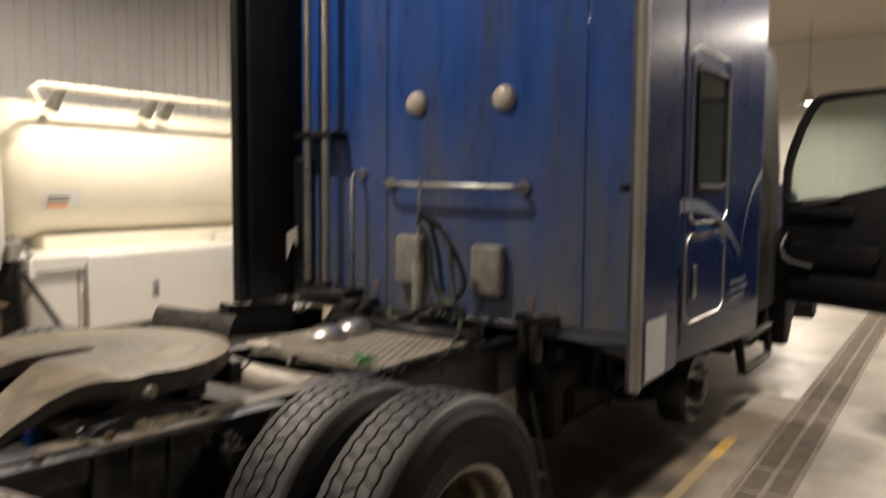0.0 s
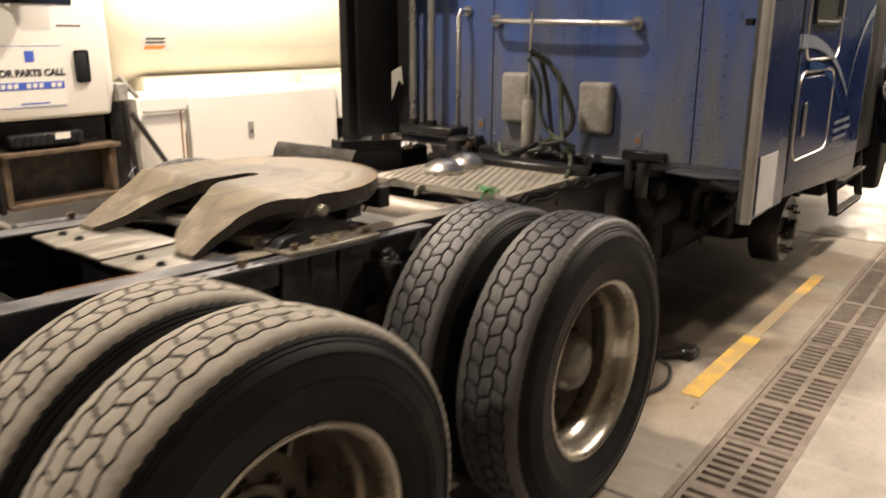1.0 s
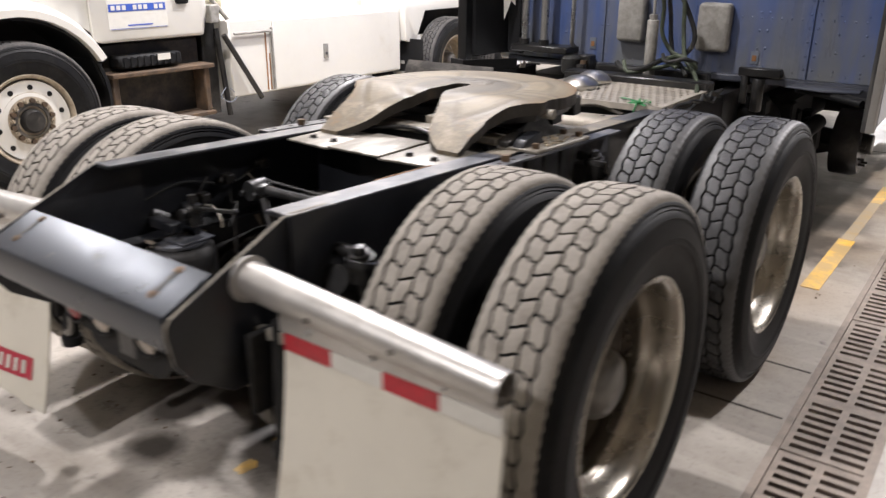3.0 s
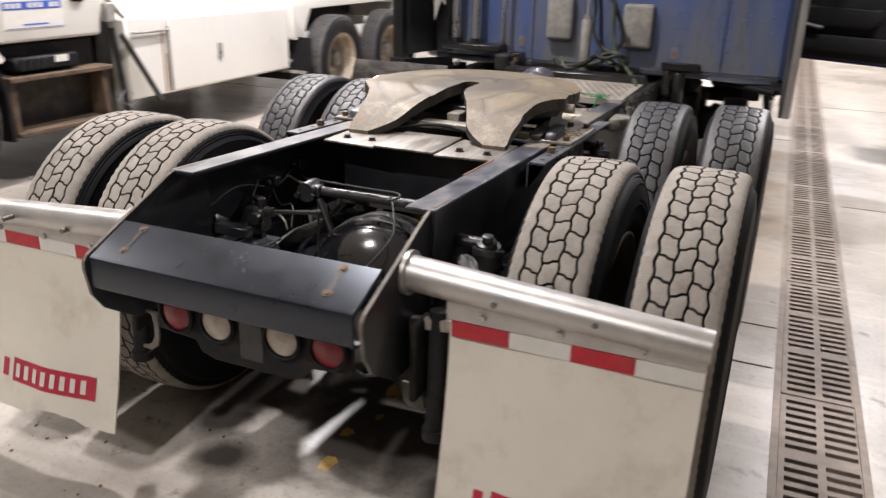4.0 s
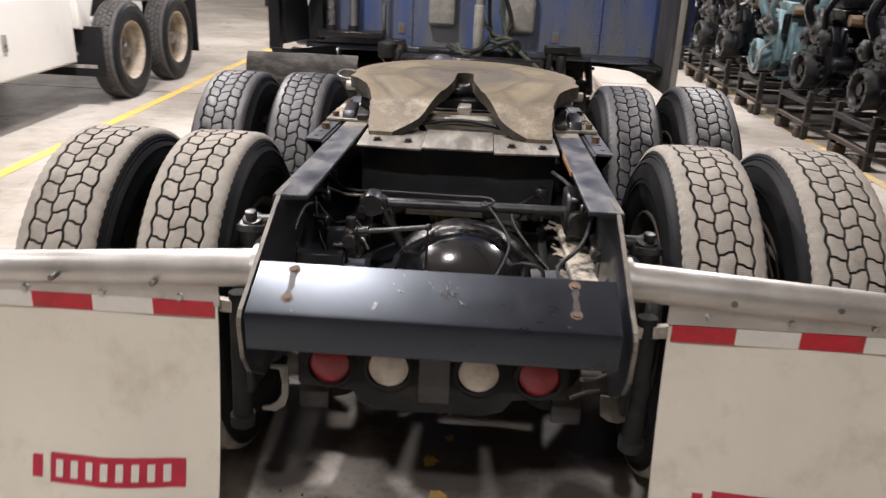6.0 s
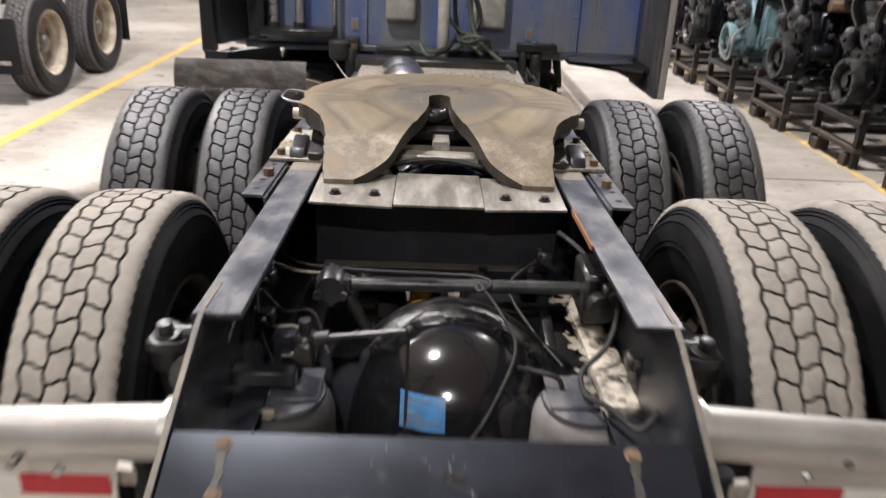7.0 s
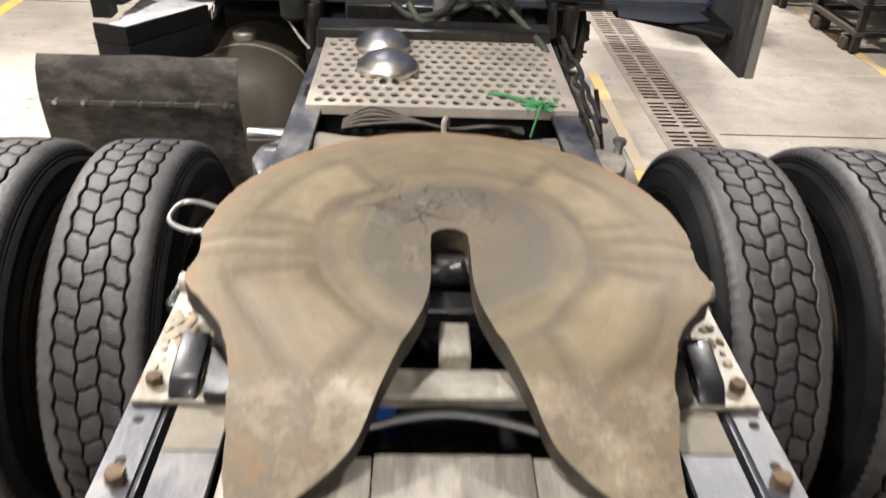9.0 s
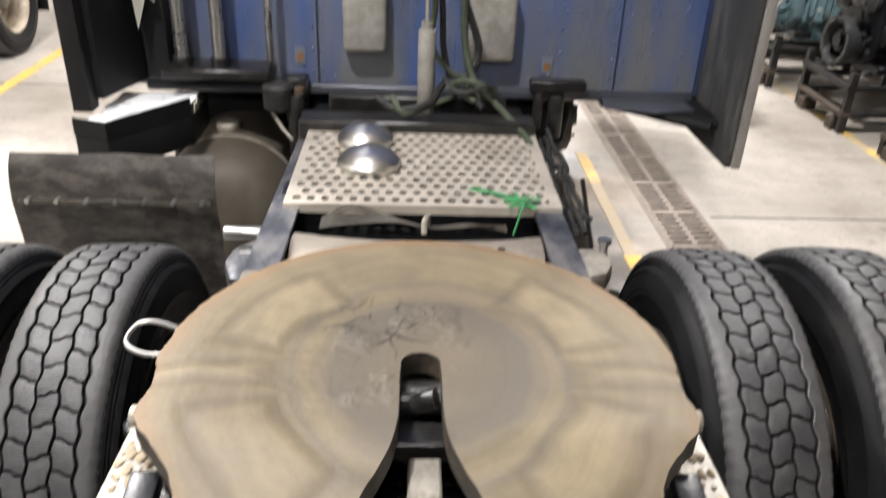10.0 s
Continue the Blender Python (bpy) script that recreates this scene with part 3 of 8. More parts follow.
# oily and dusty blacks reflect less than clean ones
for m, level in ((RUBBER, 0.14), (PLASTIC, 0.2), (LAMPPANEL, 0.2), (GREASY, 0.55), (BLACK, 0.4), (HOSE, 0.3), (STAND, 0.3), (ENGINE, 0.4), (GRIMY, 0.3), (BLUE_SIDE, 0.3), (FENDER, 0.35)):
    m.node_tree.nodes["Principled BSDF"].inputs["Specular IOR Level"].default_value = level


# ---- mesh helpers ----
def part(name, bm, material, parent=None, label="", smooth=40):
    """Links a bmesh as one mesh object under a thing or part."""
    bmesh.ops.recalc_face_normals(bm, faces=bm.faces)
    me = bpy.data.meshes.new(name)
    bm.to_mesh(me)
    bm.free()
    me.materials.append(material)
    if smooth:
        for p in me.polygons:
            p.use_smooth = True
        me.set_sharp_from_angle(angle=radians(smooth))
    ob = new(name, me)
    ob.parent = parent
    if label:
        ob["label"] = label
    return ob


def thing(name, label, category, at=(0, 0, 0), group="", kind=""):
    ob = new(name)
    ob.matrix_basis = at if isinstance(at, Matrix) else Matrix.Translation(at)
    ob.empty_display_size = 0.1
    return tagged(ob, label, category, group, kind)


def lone(name, bm, material, label, category, kind="", group="", smooth=40):
    return tagged(part(name, bm, material, None, "", smooth), label, category, group, kind)


def box(bm, x0, x1, y0, y1, z0, z1, bevel=0.0, m=None, seg=1):
    g = bmesh.ops.create_cube(bm, size=1)
    v = g["verts"]
    t = Matrix.Translation(((x0 + x1) / 2, (y0 + y1) / 2, (z0 + z1) / 2)) @ Matrix.Diagonal((abs(x1 - x0), abs(y1 - y0), abs(z1 - z0), 1))
    bmesh.ops.transform(bm, matrix=(m or Matrix()) @ t, verts=v)
    if bevel:
        bmesh.ops.bevel(bm, geom=list({e for q in v for e in q.link_edges}), offset=bevel, segments=seg, affect="EDGES", profile=0.5)
    return bm


def cyl(bm, p, q, r, r2=None, seg=16, bevel=0.0):
    p, q = Vector(p), Vector(q)
    d = q - p
    m = Matrix.Translation((p + q) / 2) @ d.to_track_quat("Z", "Y").to_matrix().to_4x4()
    g = bmesh.ops.create_cone(bm, cap_ends=True, segments=seg, radius1=r, radius2=r if r2 is None else r2, depth=d.length, matrix=m)
    if bevel:
        e = [e for e in {e for v in g["verts"] for e in v.link_edges} if any(len(f.verts) > 4 for f in e.link_faces)]
        bmesh.ops.bevel(bm, geom=e, offset=bevel, segments=2, affect="EDGES", profile=0.5)
    return bm


def ball(bm, c, r, sx=1, sy=1, sz=1, seg=16):
    bmesh.ops.create_uvsphere(bm, u_segments=seg, v_segments=max(6, seg // 2), radius=r, matrix=Matrix.Translation(c) @ Matrix.Diagonal((sx, sy, sz, 1)))
    return bm


def lathe(bm, profile, m=None, seg=48, close=False, caps=True):
    """Turns (along, radius) pairs about the X axis."""
    m = m or Matrix()
    rings = []
    for a, r in profile:
        rings.append([bm.verts.new(m @ Vector((a, r * math.cos(2 * math.pi * k / seg), r * math.sin(2 * math.pi * k / seg)))) for k in range(seg)])
    n = len(rings)
    for i in range(n if close else n - 1):
        A, B = rings[i], rings[(i + 1) % n]
        for k in range(seg):
            bm.faces.new((A[k], A[(k + 1) % seg], B[(k + 1) % seg], B[k]))
    if not close and caps:
        for R, f in ((rings[0], 1), (rings[-1], -1)):
            if profile[0 if f == 1 else -1][1] > 1e-4:
                bm.faces.new(R[::f])
    return bm


def smooth_line(pts, steps=6):
    """Catmull-Rom points through pts."""
    p = [Vector(q) for q in pts]
    p = [2 * p[0] - p[1]] + p + [2 * p[-1] - p[-2]]
    out = []
    for i in range(1, len(p) - 2):
        a, b, c, d = p[i - 1:i + 3]
        for k in range(steps):
            t = k / steps
            out.append(0.5 * ((2 * b) + (c - a) * t + (2 * a - 5 * b + 4 * c - d) * t * t + (3 * b - a - 3 * c + d) * t ** 3))
    return out + [p[-2]]


def tube(bm, pts, r, seg=8, steps=5, straight=False):
    pts = [Vector(q) for q in pts] if straight else smooth_line(pts, steps)
    prev, up = None, Vector((0.12, 0.33, 0.94)).normalized()
    rings = []
    for i, q in enumerate(pts):
        d = (pts[min(i + 1, len(pts) - 1)] - pts[max(i - 1, 0)]).normalized()
        s = d.cross(up)
        if s.length < 1e-3:
            s = d.cross(Vector((1, 0, 0)))
        s.normalize()
        u = s.cross(d)
        up = u
        rings.append([bm.verts.new(q + r * (math.cos(2 * math.pi * k / seg) * s + math.sin(2 * math.pi * k / seg) * u)) for k in range(seg)])
    for A, B in zip(rings, rings[1:]):
        for k in range(seg):
            bm.faces.new((A[k], A[(k + 1) % seg], B[(k + 1) % seg], B[k]))
    bm.faces.new(rings[0][::-1])
    bm.faces.new(rings[-1])
    return bm


def prism(bm, poly, a, b, axis="x", bevel=0.0):
    """A polygon extruded from a to b along an axis; poly holds the other two coordinates in order."""
    def P(u, v, w):
        return {"x": (w, u, v), "y": (u, w, v), "z": (u, v, w)}[axis]
    A = [bm.verts.new(P(u, v, a)) for u, v in poly]
    B = [bm.verts.new(P(u, v, b)) for u, v in poly]
    n = len(poly)
    made = [bm.faces.new(A), bm.faces.new(B[::-1])]
    for i in range(n):
        made.append(bm.faces.new((A[i], B[i], B[(i + 1) % n], A[(i + 1) % n])))
    if bevel:
        bmesh.ops.bevel(bm, geom=list({e for f in made for e in f.edges}), offset=bevel, segments=2, affect="EDGES", profile=0.5)
    return bm


def B():
    return bmesh.new()


# ---- setting ----
X0, X1, Y0, Y1, ZH = ROOM
GX0, GX1 = 1.42, 1.724
GTURN = -0.010


def grate_x(y):
    return GTURN * (y - 3.0)


bm = B()
for x0, x1 in ((X0 - 4, GX0), (GX1, X1 + 4)):
    A = [bm.verts.new((x0 + (grate_x(y) if x0 == GX1 else 0), y, z)) for z in (0, -0.2) for y in (Y0 - 2, Y1 + 2)]
    C = [bm.verts.new((x1 + (grate_x(y) if x1 == GX0 else 0), y, z)) for z in (0, -0.2) for y in (Y0 - 2, Y1 + 2)]
    bm.faces.new((A[0], A[1], C[1], C[0]))
    bm.faces.new((A[2], C[2], C[3], A[3]))
    bm.faces.new((A[0], A[2], A[3], A[1]))
    bm.faces.new((C[0], C[1], C[3], C[2]))
    bm.faces.new((A[0], C[0], C[2], A[2]))
    bm.faces.new((A[1], A[3], C[3], C[1]))
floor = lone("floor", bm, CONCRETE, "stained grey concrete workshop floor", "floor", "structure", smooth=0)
bm = B()
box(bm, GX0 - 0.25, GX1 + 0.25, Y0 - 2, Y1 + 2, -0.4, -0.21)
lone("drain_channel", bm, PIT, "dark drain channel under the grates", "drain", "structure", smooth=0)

bm = B()
pitch, depth = 0.2, 0.03
n = int((Y1 - Y0) / pitch)
xs = [X0 - 0.25]
for i in range(n):
    y = Y0 + i * pitch
    prof = [(X0, y), (X0, y + 0.13), (X0 - depth, y + 0.145), (X0 - depth, y + 0.185), (X0, y + 0.2)]
    for (xa, ya), (xb, yb) in zip(prof, prof[1:]):
        v = [bm.verts.new(p) for p in ((xa, ya, 0), (xb, yb, 0), (xb, yb, ZH), (xa, ya, ZH))]
        bm.faces.new(v)
bmesh.ops.remove_doubles(bm, verts=bm.verts, dist=1e-4)
box(bm, X0 - 0.3, X0 - 0.06, Y0, Y1, 0, ZH)
lone("wall_west", bm, CORRUGATED, "white corrugated steel sheet wall", "wall", "structure", smooth=0)


def flat_wall(name, x0, x1, y0, y1, along):
    bm = B()
    step = 1.2
    a0, a1 = (x0, x1) if along == "x" else (y0, y1)
    k = a0
    while k < a1 - 0.01:
        e = min(k + step, a1) - 0.008
        for z0, z1 in ((0, 1.19), (1.2, 2.39), (2.4, 3.59), (3.6, 4.79), (4.8, ZH)):
            if along == "x":
                box(bm, k, e, y0, y1, z0, z1)
            else:
                box(bm, x0, x1, k, e, z0, z1)
        k += step
    return lone(name, bm, WALL, "off-white painted panel wall", "wall", "structure", smooth=0)


flat_wall("wall_north", X0 - 0.3, X1 + 0.2, Y1, Y1 + 0.2, "x")
flat_wall("wall_south", X0 - 0.3, X1 + 0.2, Y0 - 0.2, Y0, "x")
flat_wall("wall_east", X1, X1 + 0.2, Y0, Y1, "y")
bm = B()
k = Y0 - 0.2
while k < Y1 + 0.2:
    box(bm, X0 - 0.3, X1 + 0.2, k, k + 0.59, ZH + 0.004, ZH + 0.15)
    k += 0.6
lone("ceiling", bm, CEIL, "beige boarded workshop ceiling", "ceiling", "structure", smooth=0)


# ---- lamps of the hall ----
LAMP = lamp_mat("lamp glass", (1.0, 0.95, 0.86), 14.0)
SHADE = mat("grey enamel shade", (0.4, 0.4, 0.38), 0.4, 0.3)


def pendant(x, y, z=4.4, watts=260, wide=0.3):
    t = thing("pendant_lamp", "grey high bay pendant lamp on a rod", "lamp", (x, y, z), "ceiling lamps of the hall")
    bm = B()
    cyl(bm, (0, 0, 0.35), (0, 0, ZH - z + 0.004), 0.015, seg=8)
    part("rod", bm, SHADE, t)
    bm = B()
    lathe(bm, [(0.36, 0.02), (0.35, 0.07), (0.22, 0.09), (0.0, 0.24), (0.005, 0.23), (0.21, 0.08), (0.2, 0.02)], Matrix.Rotation(radians(-90), 4, "Y"), seg=24, caps=False)
    part("shade", bm, SHADE, t)
    bm = B()
    ball(bm, (0, 0, 0.08), 0.1, 1, 1, 1.2)
    part("bulb", bm, LAMP, t, "glowing white bulb")
    d = bpy.data.lights.new("lamp", "AREA")
    d.shape, d.size, d.energy, d.color = "DISK", wide, watts, (1.0, 0.93, 0.83)
    ob = new("lamp_light", d)
    ob.matrix_basis = Matrix.Translation((x, y, z - 0.06))
    return t


# the last is unseen, added to give the tail beam its sheen
for x, y, w in ((-2.9, 4.4, 400), (2.45, 5.0, 245), (2.45, 8.8, 285), (-2.4, 12.5, 420), (2.4, 14.0, 320), (-5.1, 0.3, 140)):
    pendant(x, y, watts=w)
pendant(-1.1, 21.5, 3.85, 300)
pendant(-1.28, 1.48, 5.4, 265, 0.3)
pendant(-0.3, -3.4, watts=185, wide=0.3)

# ---- floor paint and drain ----
bm = B()
box(bm, -3.36, -3.26, Y0 + 1, Y1 - 0.5, 0, 0.004)
lone("floor_line", bm, YELLOW, "worn yellow painted bay line", "floor marking", "structure", smooth=0)
bm = B()
box(bm, 3.3, 3.38, 4.2, Y1 - 0.5, 0, 0.004)
lone("floor_line", bm, YELLOW_WORN, "worn yellow painted bay line", "floor marking", "structure", smooth=0)
bm = B()
box(bm, 1.12, 1.215, 3.17, 4.12, 0, 0.004)
lone("floor_line", bm, YELLOW_DASH, "bright orange yellow painted dash", "floor marking", "structure", smooth=0)
bm = B()
box(bm, 1.13, 1.205, 5.1, 5.62, 0, 0.004)
lone("floor_line", bm, YELLOW_DASH, "worn orange yellow painted dash", "floor marking", "structure", smooth=0)
bm = B()
box(bm, 1.13, 1.2, 4.122, 5.098, 0, 0.004)
lone("floor_line", bm, YELLOW_GONE, "scuffed faint yellow floor line", "floor marking", "structure", smooth=0)



def grate_panel():
    """One cast panel, two columns of seven slots."""
    bm = B()
    L, W, t = 0.446, 0.292, 0.03
    xs = [0, 0.022, 0.132, 0.16, 0.27, W]
    p = 0.0575
    ys = [0.0]
    for k in range(7):
        y = 0.033 + k * p
        ys += [y, y + 0.028]
    ys.append(L)
    top = [[bm.verts.new((x, y, 0)) for y in ys] for x in xs]
    bot = [[bm.verts.new((x, y, -t)) for y in ys] for x in xs]

    def solid(i, j):
        return not (i in (1, 3) and j % 2 == 1)
    for i in range(5):
        for j in range(len(ys) - 1):
            if solid(i, j):
                bm.faces.new((top[i][j], top[i + 1][j], top[i + 1][j + 1], top[i][j + 1]))
            else:
                for (a, b), (c, d) in (((i, j), (i + 1, j)), ((i + 1, j), (i + 1, j + 1)), ((i + 1, j + 1), (i, j + 1)), ((i, j + 1), (i, j))):
                    bm.faces.new((top[a][b], top[c][d], bot[c][d], bot[a][b]))
    for a, b in (((0, 0), (5, 0)), ((5, len(ys) - 1), (0, len(ys) - 1)), ((0, len(ys) - 1), (0, 0)), ((5, 0), (5, len(ys) - 1))):
        P, Q, R, S = top[a[0]][a[1]], top[b[0]][b[1]], bot[b[0]][b[1]], bot[a[0]][a[1]]
        bm.faces.new((P, Q, R, S))
    return bm


drain = thing("floor_drain", "long floor drain with slotted cast grates", "drain", pose(GX0 + 0.004 - GTURN * 3, 0, 0, 0, 0, math.degrees(-GTURN)), kind="structure")
bm = B()
for x in (-0.012, 0.294):
    box(bm, x - 0.012, x + 0.016, Y0, Y1, -0.2, 0.002)
part("edge_angle", bm, CAST, drain, "steel angle along the drain")
bm = grate_panel()
bmesh.ops.recalc_face_normals(bm, faces=bm.faces)
GRATE = bpy.data.meshes.new("grate")
bm.to_mesh(GRATE)
bm.free()
GRATE.materials.append(CAST)
for k in range(-4, 34):
    g = new("grate", GRATE)
    g.parent = drain
    g.matrix_basis = Matrix.Translation((0.006, 0.215 + 0.4475 * k, -0.001 - 0.002 * ((k * 7) % 3)))

# worn paint spots and crumbs
rng = random.Random(12)
bm = B()
for cx, cy, r in ((0.0, 0.87, 0.065), (-0.03, 0.52, 0.03), (0.0, 0.32, 0.04), (0.03, 0.66, 0.02)):
    k = 14
    bm.faces.new([bm.verts.new((cx + r * rng.uniform(0.5, 1.15) * math.cos(2 * math.pi * i / k), cy + 1.3 * r * rng.uniform(0.5, 1.15) * math.sin(2 * math.pi * i / k), 0.003)) for i in range(k)])
lone("paint_spot", bm, YELLOW_DASH, "worn yellow paint spots on the concrete", "floor marking", "structure", smooth=0)
bm = B()
for k in range(220):
    if k < 110:
        x, y = rng.gauss(-1.0, 0.5), rng.gauss(-0.2, 0.5)
    else:
        x, y = rng.uniform(-3, 1.3), rng.uniform(-1, 5)
    r = rng.uniform(0.002, 0.007)
    bmesh.ops.create_icosphere(bm, subdivisions=1, radius=r, matrix=Matrix.Translation((x, y, r * 0.4)) @ Matrix.Diagonal((1, rng.uniform(0.6, 1.6), 0.5, 1)))
lone("debris", bm, COLLAR, "scattered dark crumbs of dirt on the concrete", "debris", "stuff", smooth=0)

# saw cuts in the floor
bm = B()
for y, x0, x1 in ((1.76, -3.2, 1.4), (2.2, 1.0, 1.4), (6.9, -7, 1.36), (4.62, 1.76, 8), (9.2, 1.7, 8), (-2.6, -7, 8)):
    box(bm, x0, x1, y - 0.005, y + 0.005, 0.0, 0.002)
lone("floor_joint", bm, PIT, "dark saw cut joints in the concrete", "floor joint", "structure", smooth=0)

# ---- semi truck ----
truck = thing("semi_truck", "blue sleeper cab semi truck with bare black chassis", "truck")

TREAD_R, GROOVE_R = 0.545, 0.529


def tyre_mesh():
    bm = B()
    half = [(0.0, GROOVE_R), (0.06, GROOVE_R), (0.1, GROOVE_R - 0.002), (0.113, 0.522), (0.119, 0.512), (0.1165, 0.509), (0.123, 0.503), (0.1205, 0.499), (0.128, 0.493), (0.135, 0.482), (0.1325, 0.478), (0.138, 0.455), (0.141, 0.43), (0.1385, 0.427), (0.14, 0.415), (0.1365, 0.41), (0.134, 0.385), (0.127, 0.36), (0.119, 0.335), (0.112, 0.322), (0.104, 0.316), (0.1, 0.3)]
    lathe(bm, [(-a, r) for a, r in half[::-1]] + half[1:], seg=72, caps=False)
    return bm


TREAD_N = 53
TREAD_LINES = (-0.072, -0.0241, 0.0241, 0.072)


def tread_wave(k, u):
    """Across-tyre place of groove k at the turn u."""
    tri = abs(((u * TREAD_N + 0.25) % 1.0) * 2 - 1) * 2 - 1
    return TREAD_LINES[k] + 0.0042 * math.sin(tri * 1.3)


def tread_crown(x):
    return TREAD_R - 0.5 * x * x


def turned(bm, x, u, r):
    a = 2 * math.pi * u
    return bm.verts.new((x, r * math.cos(a), r * math.sin(a)))


def shoulder_mesh(side):
    """A shoulder rib with small teeth along its outer edge."""
    bm = B()
    total = TREAD_N * 8
    rows = []
    for i in range(total):
        u = i / total
        xi = tread_wave(0 if side < 0 else 3, u) + side * 0.0036
        t = 0.0 if i % 4 < 2 else 0.002
        rows.append([turned(bm, x, u, r) for x, r in ((xi, GROOVE_R - 0.003), (xi + side * 0.0006, tread_crown(xi) - 0.0015), (xi + side * 0.003, tread_crown(xi)), (side * 0.098, tread_crown(0.1) - 0.001), (side * (0.108 - t * 0.6), tread_crown(0.109) - 0.005 - t), (side * (0.113 - t), tread_crown(0.109) - 0.013), (side * 0.1155, 0.512))])
    for i in range(total):
        P, Q = rows[i], rows[(i + 1) % total]
        for j in range(6):
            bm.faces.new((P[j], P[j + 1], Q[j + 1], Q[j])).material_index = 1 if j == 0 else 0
    return bm


def tread_mesh(seed):
    """Three rows of wavy blocks round the tyre, with worn edges and cut by fine slots."""
    rng = random.Random(seed)
    bm = B()
    g, low = 0.0036, GROOVE_R - 0.003
    for c in range(3):
        for i in range(TREAD_N):
            ph = 0.5 if c == 1 else 0.0
            gap = 0.00105
            u0, u1 = (i + ph) / TREAD_N + gap, (i + 1 + ph) / TREAD_N - gap
            na, nx = 7, 6
            grid = []
            dr = rng.uniform(-0.0014, 0.0006)
            tip = rng.uniform(-0.0008, 0.0008)
            for a in range(na):
                row = []
                for b in range(nx + 1):
                    w = b / nx
                    u = u0 + (u1 - u0) * a / (na - 1)
                    skew = 0.0052 / (2 * math.pi * TREAD_R) * math.tanh((w - 0.5) * 6) * (1 if c != 1 else -1)
                    xl, xr = tread_wave(c, u + skew) + g, tread_wave(c + 1, u + skew) - g
                    x = xl + (xr - xl) * w
                    rim = 0.0007 if a in (0, na - 1) or b in (0, nx) else 0.0
                    row.append((x, u + skew, tread_crown(x) + dr + tip * (2 * a / (na - 1) - 1) - rim))
                grid.append(row)
            # draw the second ring out to a narrow worn edge
            for a, e in ((1, 0), (na - 2, na - 1)):
                for b in range(nx + 1):
                    p, q = grid[a][b], grid[e][b]
                    grid[a][b] = (q[0] + (p[0] - q[0]) * 0.3, q[1] + (p[1] - q[1]) * 0.3, p[2])
            for b, e in ((1, 0), (nx - 1, nx)):
                for a in range(na):
                    p, q = grid[a][b], grid[a][e]
                    grid[a][b] = (q[0] + (p[0] - q[0]) * 0.28, q[1] + (p[1] - q[1]) * 0.28, p[2])
            top = [[turned(bm, *q) for q in r] for r in grid]
            # the slot to the next block is filled part of the way up
            sink = 0.011 if c == 1 else 0.009
            ends = [(q[0], q[1], q[2] - sink) for q in grid[-1]]
            A = [turned(bm, x, u - 0.0001, r) for x, u, r in ends]
            C = [turned(bm, x, u + 2 * gap + 0.0001, r) for x, u, r in ends]
            for b in range(nx):
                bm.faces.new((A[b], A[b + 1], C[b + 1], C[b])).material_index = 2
            for a in range(na - 1):
                for b in range(nx):
                    bm.faces.new((top[a][b], top[a][b + 1], top[a + 1][b + 1], top[a + 1][b]))
            ring = [(0, b) for b in range(nx + 1)] + [(a, nx) for a in range(1, na)] + [(na - 1, b) for b in range(nx - 1, -1, -1)] + [(a, 0) for a in range(na - 2, 0, -1)]
            lowv = [turned(bm, grid[a][b][0], grid[a][b][1], low) for a, b in ring]
            for j in range(len(ring)):
                a, b = ring[j]
                c2, d = ring[(j + 1) % len(ring)]
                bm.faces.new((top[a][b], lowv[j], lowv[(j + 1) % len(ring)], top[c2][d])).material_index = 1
    return bm


def rim_mesh(dish):
    """A disc wheel; dish: how far the disc lies from the middle, towards +X."""
    bm = B()
    lathe(bm, [(0.112, 0.306), (0.118, 0.312), (0.121, 0.32), (0.119, 0.326), (0.113, 0.326), (0.108, 0.318), (0.1, 0.304), (0.06, 0.299), (-0.06, 0.299), (-0.1, 0.304), (-0.108, 0.318), (-0.113, 0.326), (-0.119, 0.326), (-0.121, 0.32), (-0.118, 0.312), (-0.11, 0.302), (-0.09, 0.29), (-0.05, 0.276), (0.0, 0.274), (0.016, 0.277), (0.026, 0.285), (0.034, 0.289), (0.06, 0.291), (0.092, 0.296), (0.104, 0.301)], seg=72, close=True)
    return bm


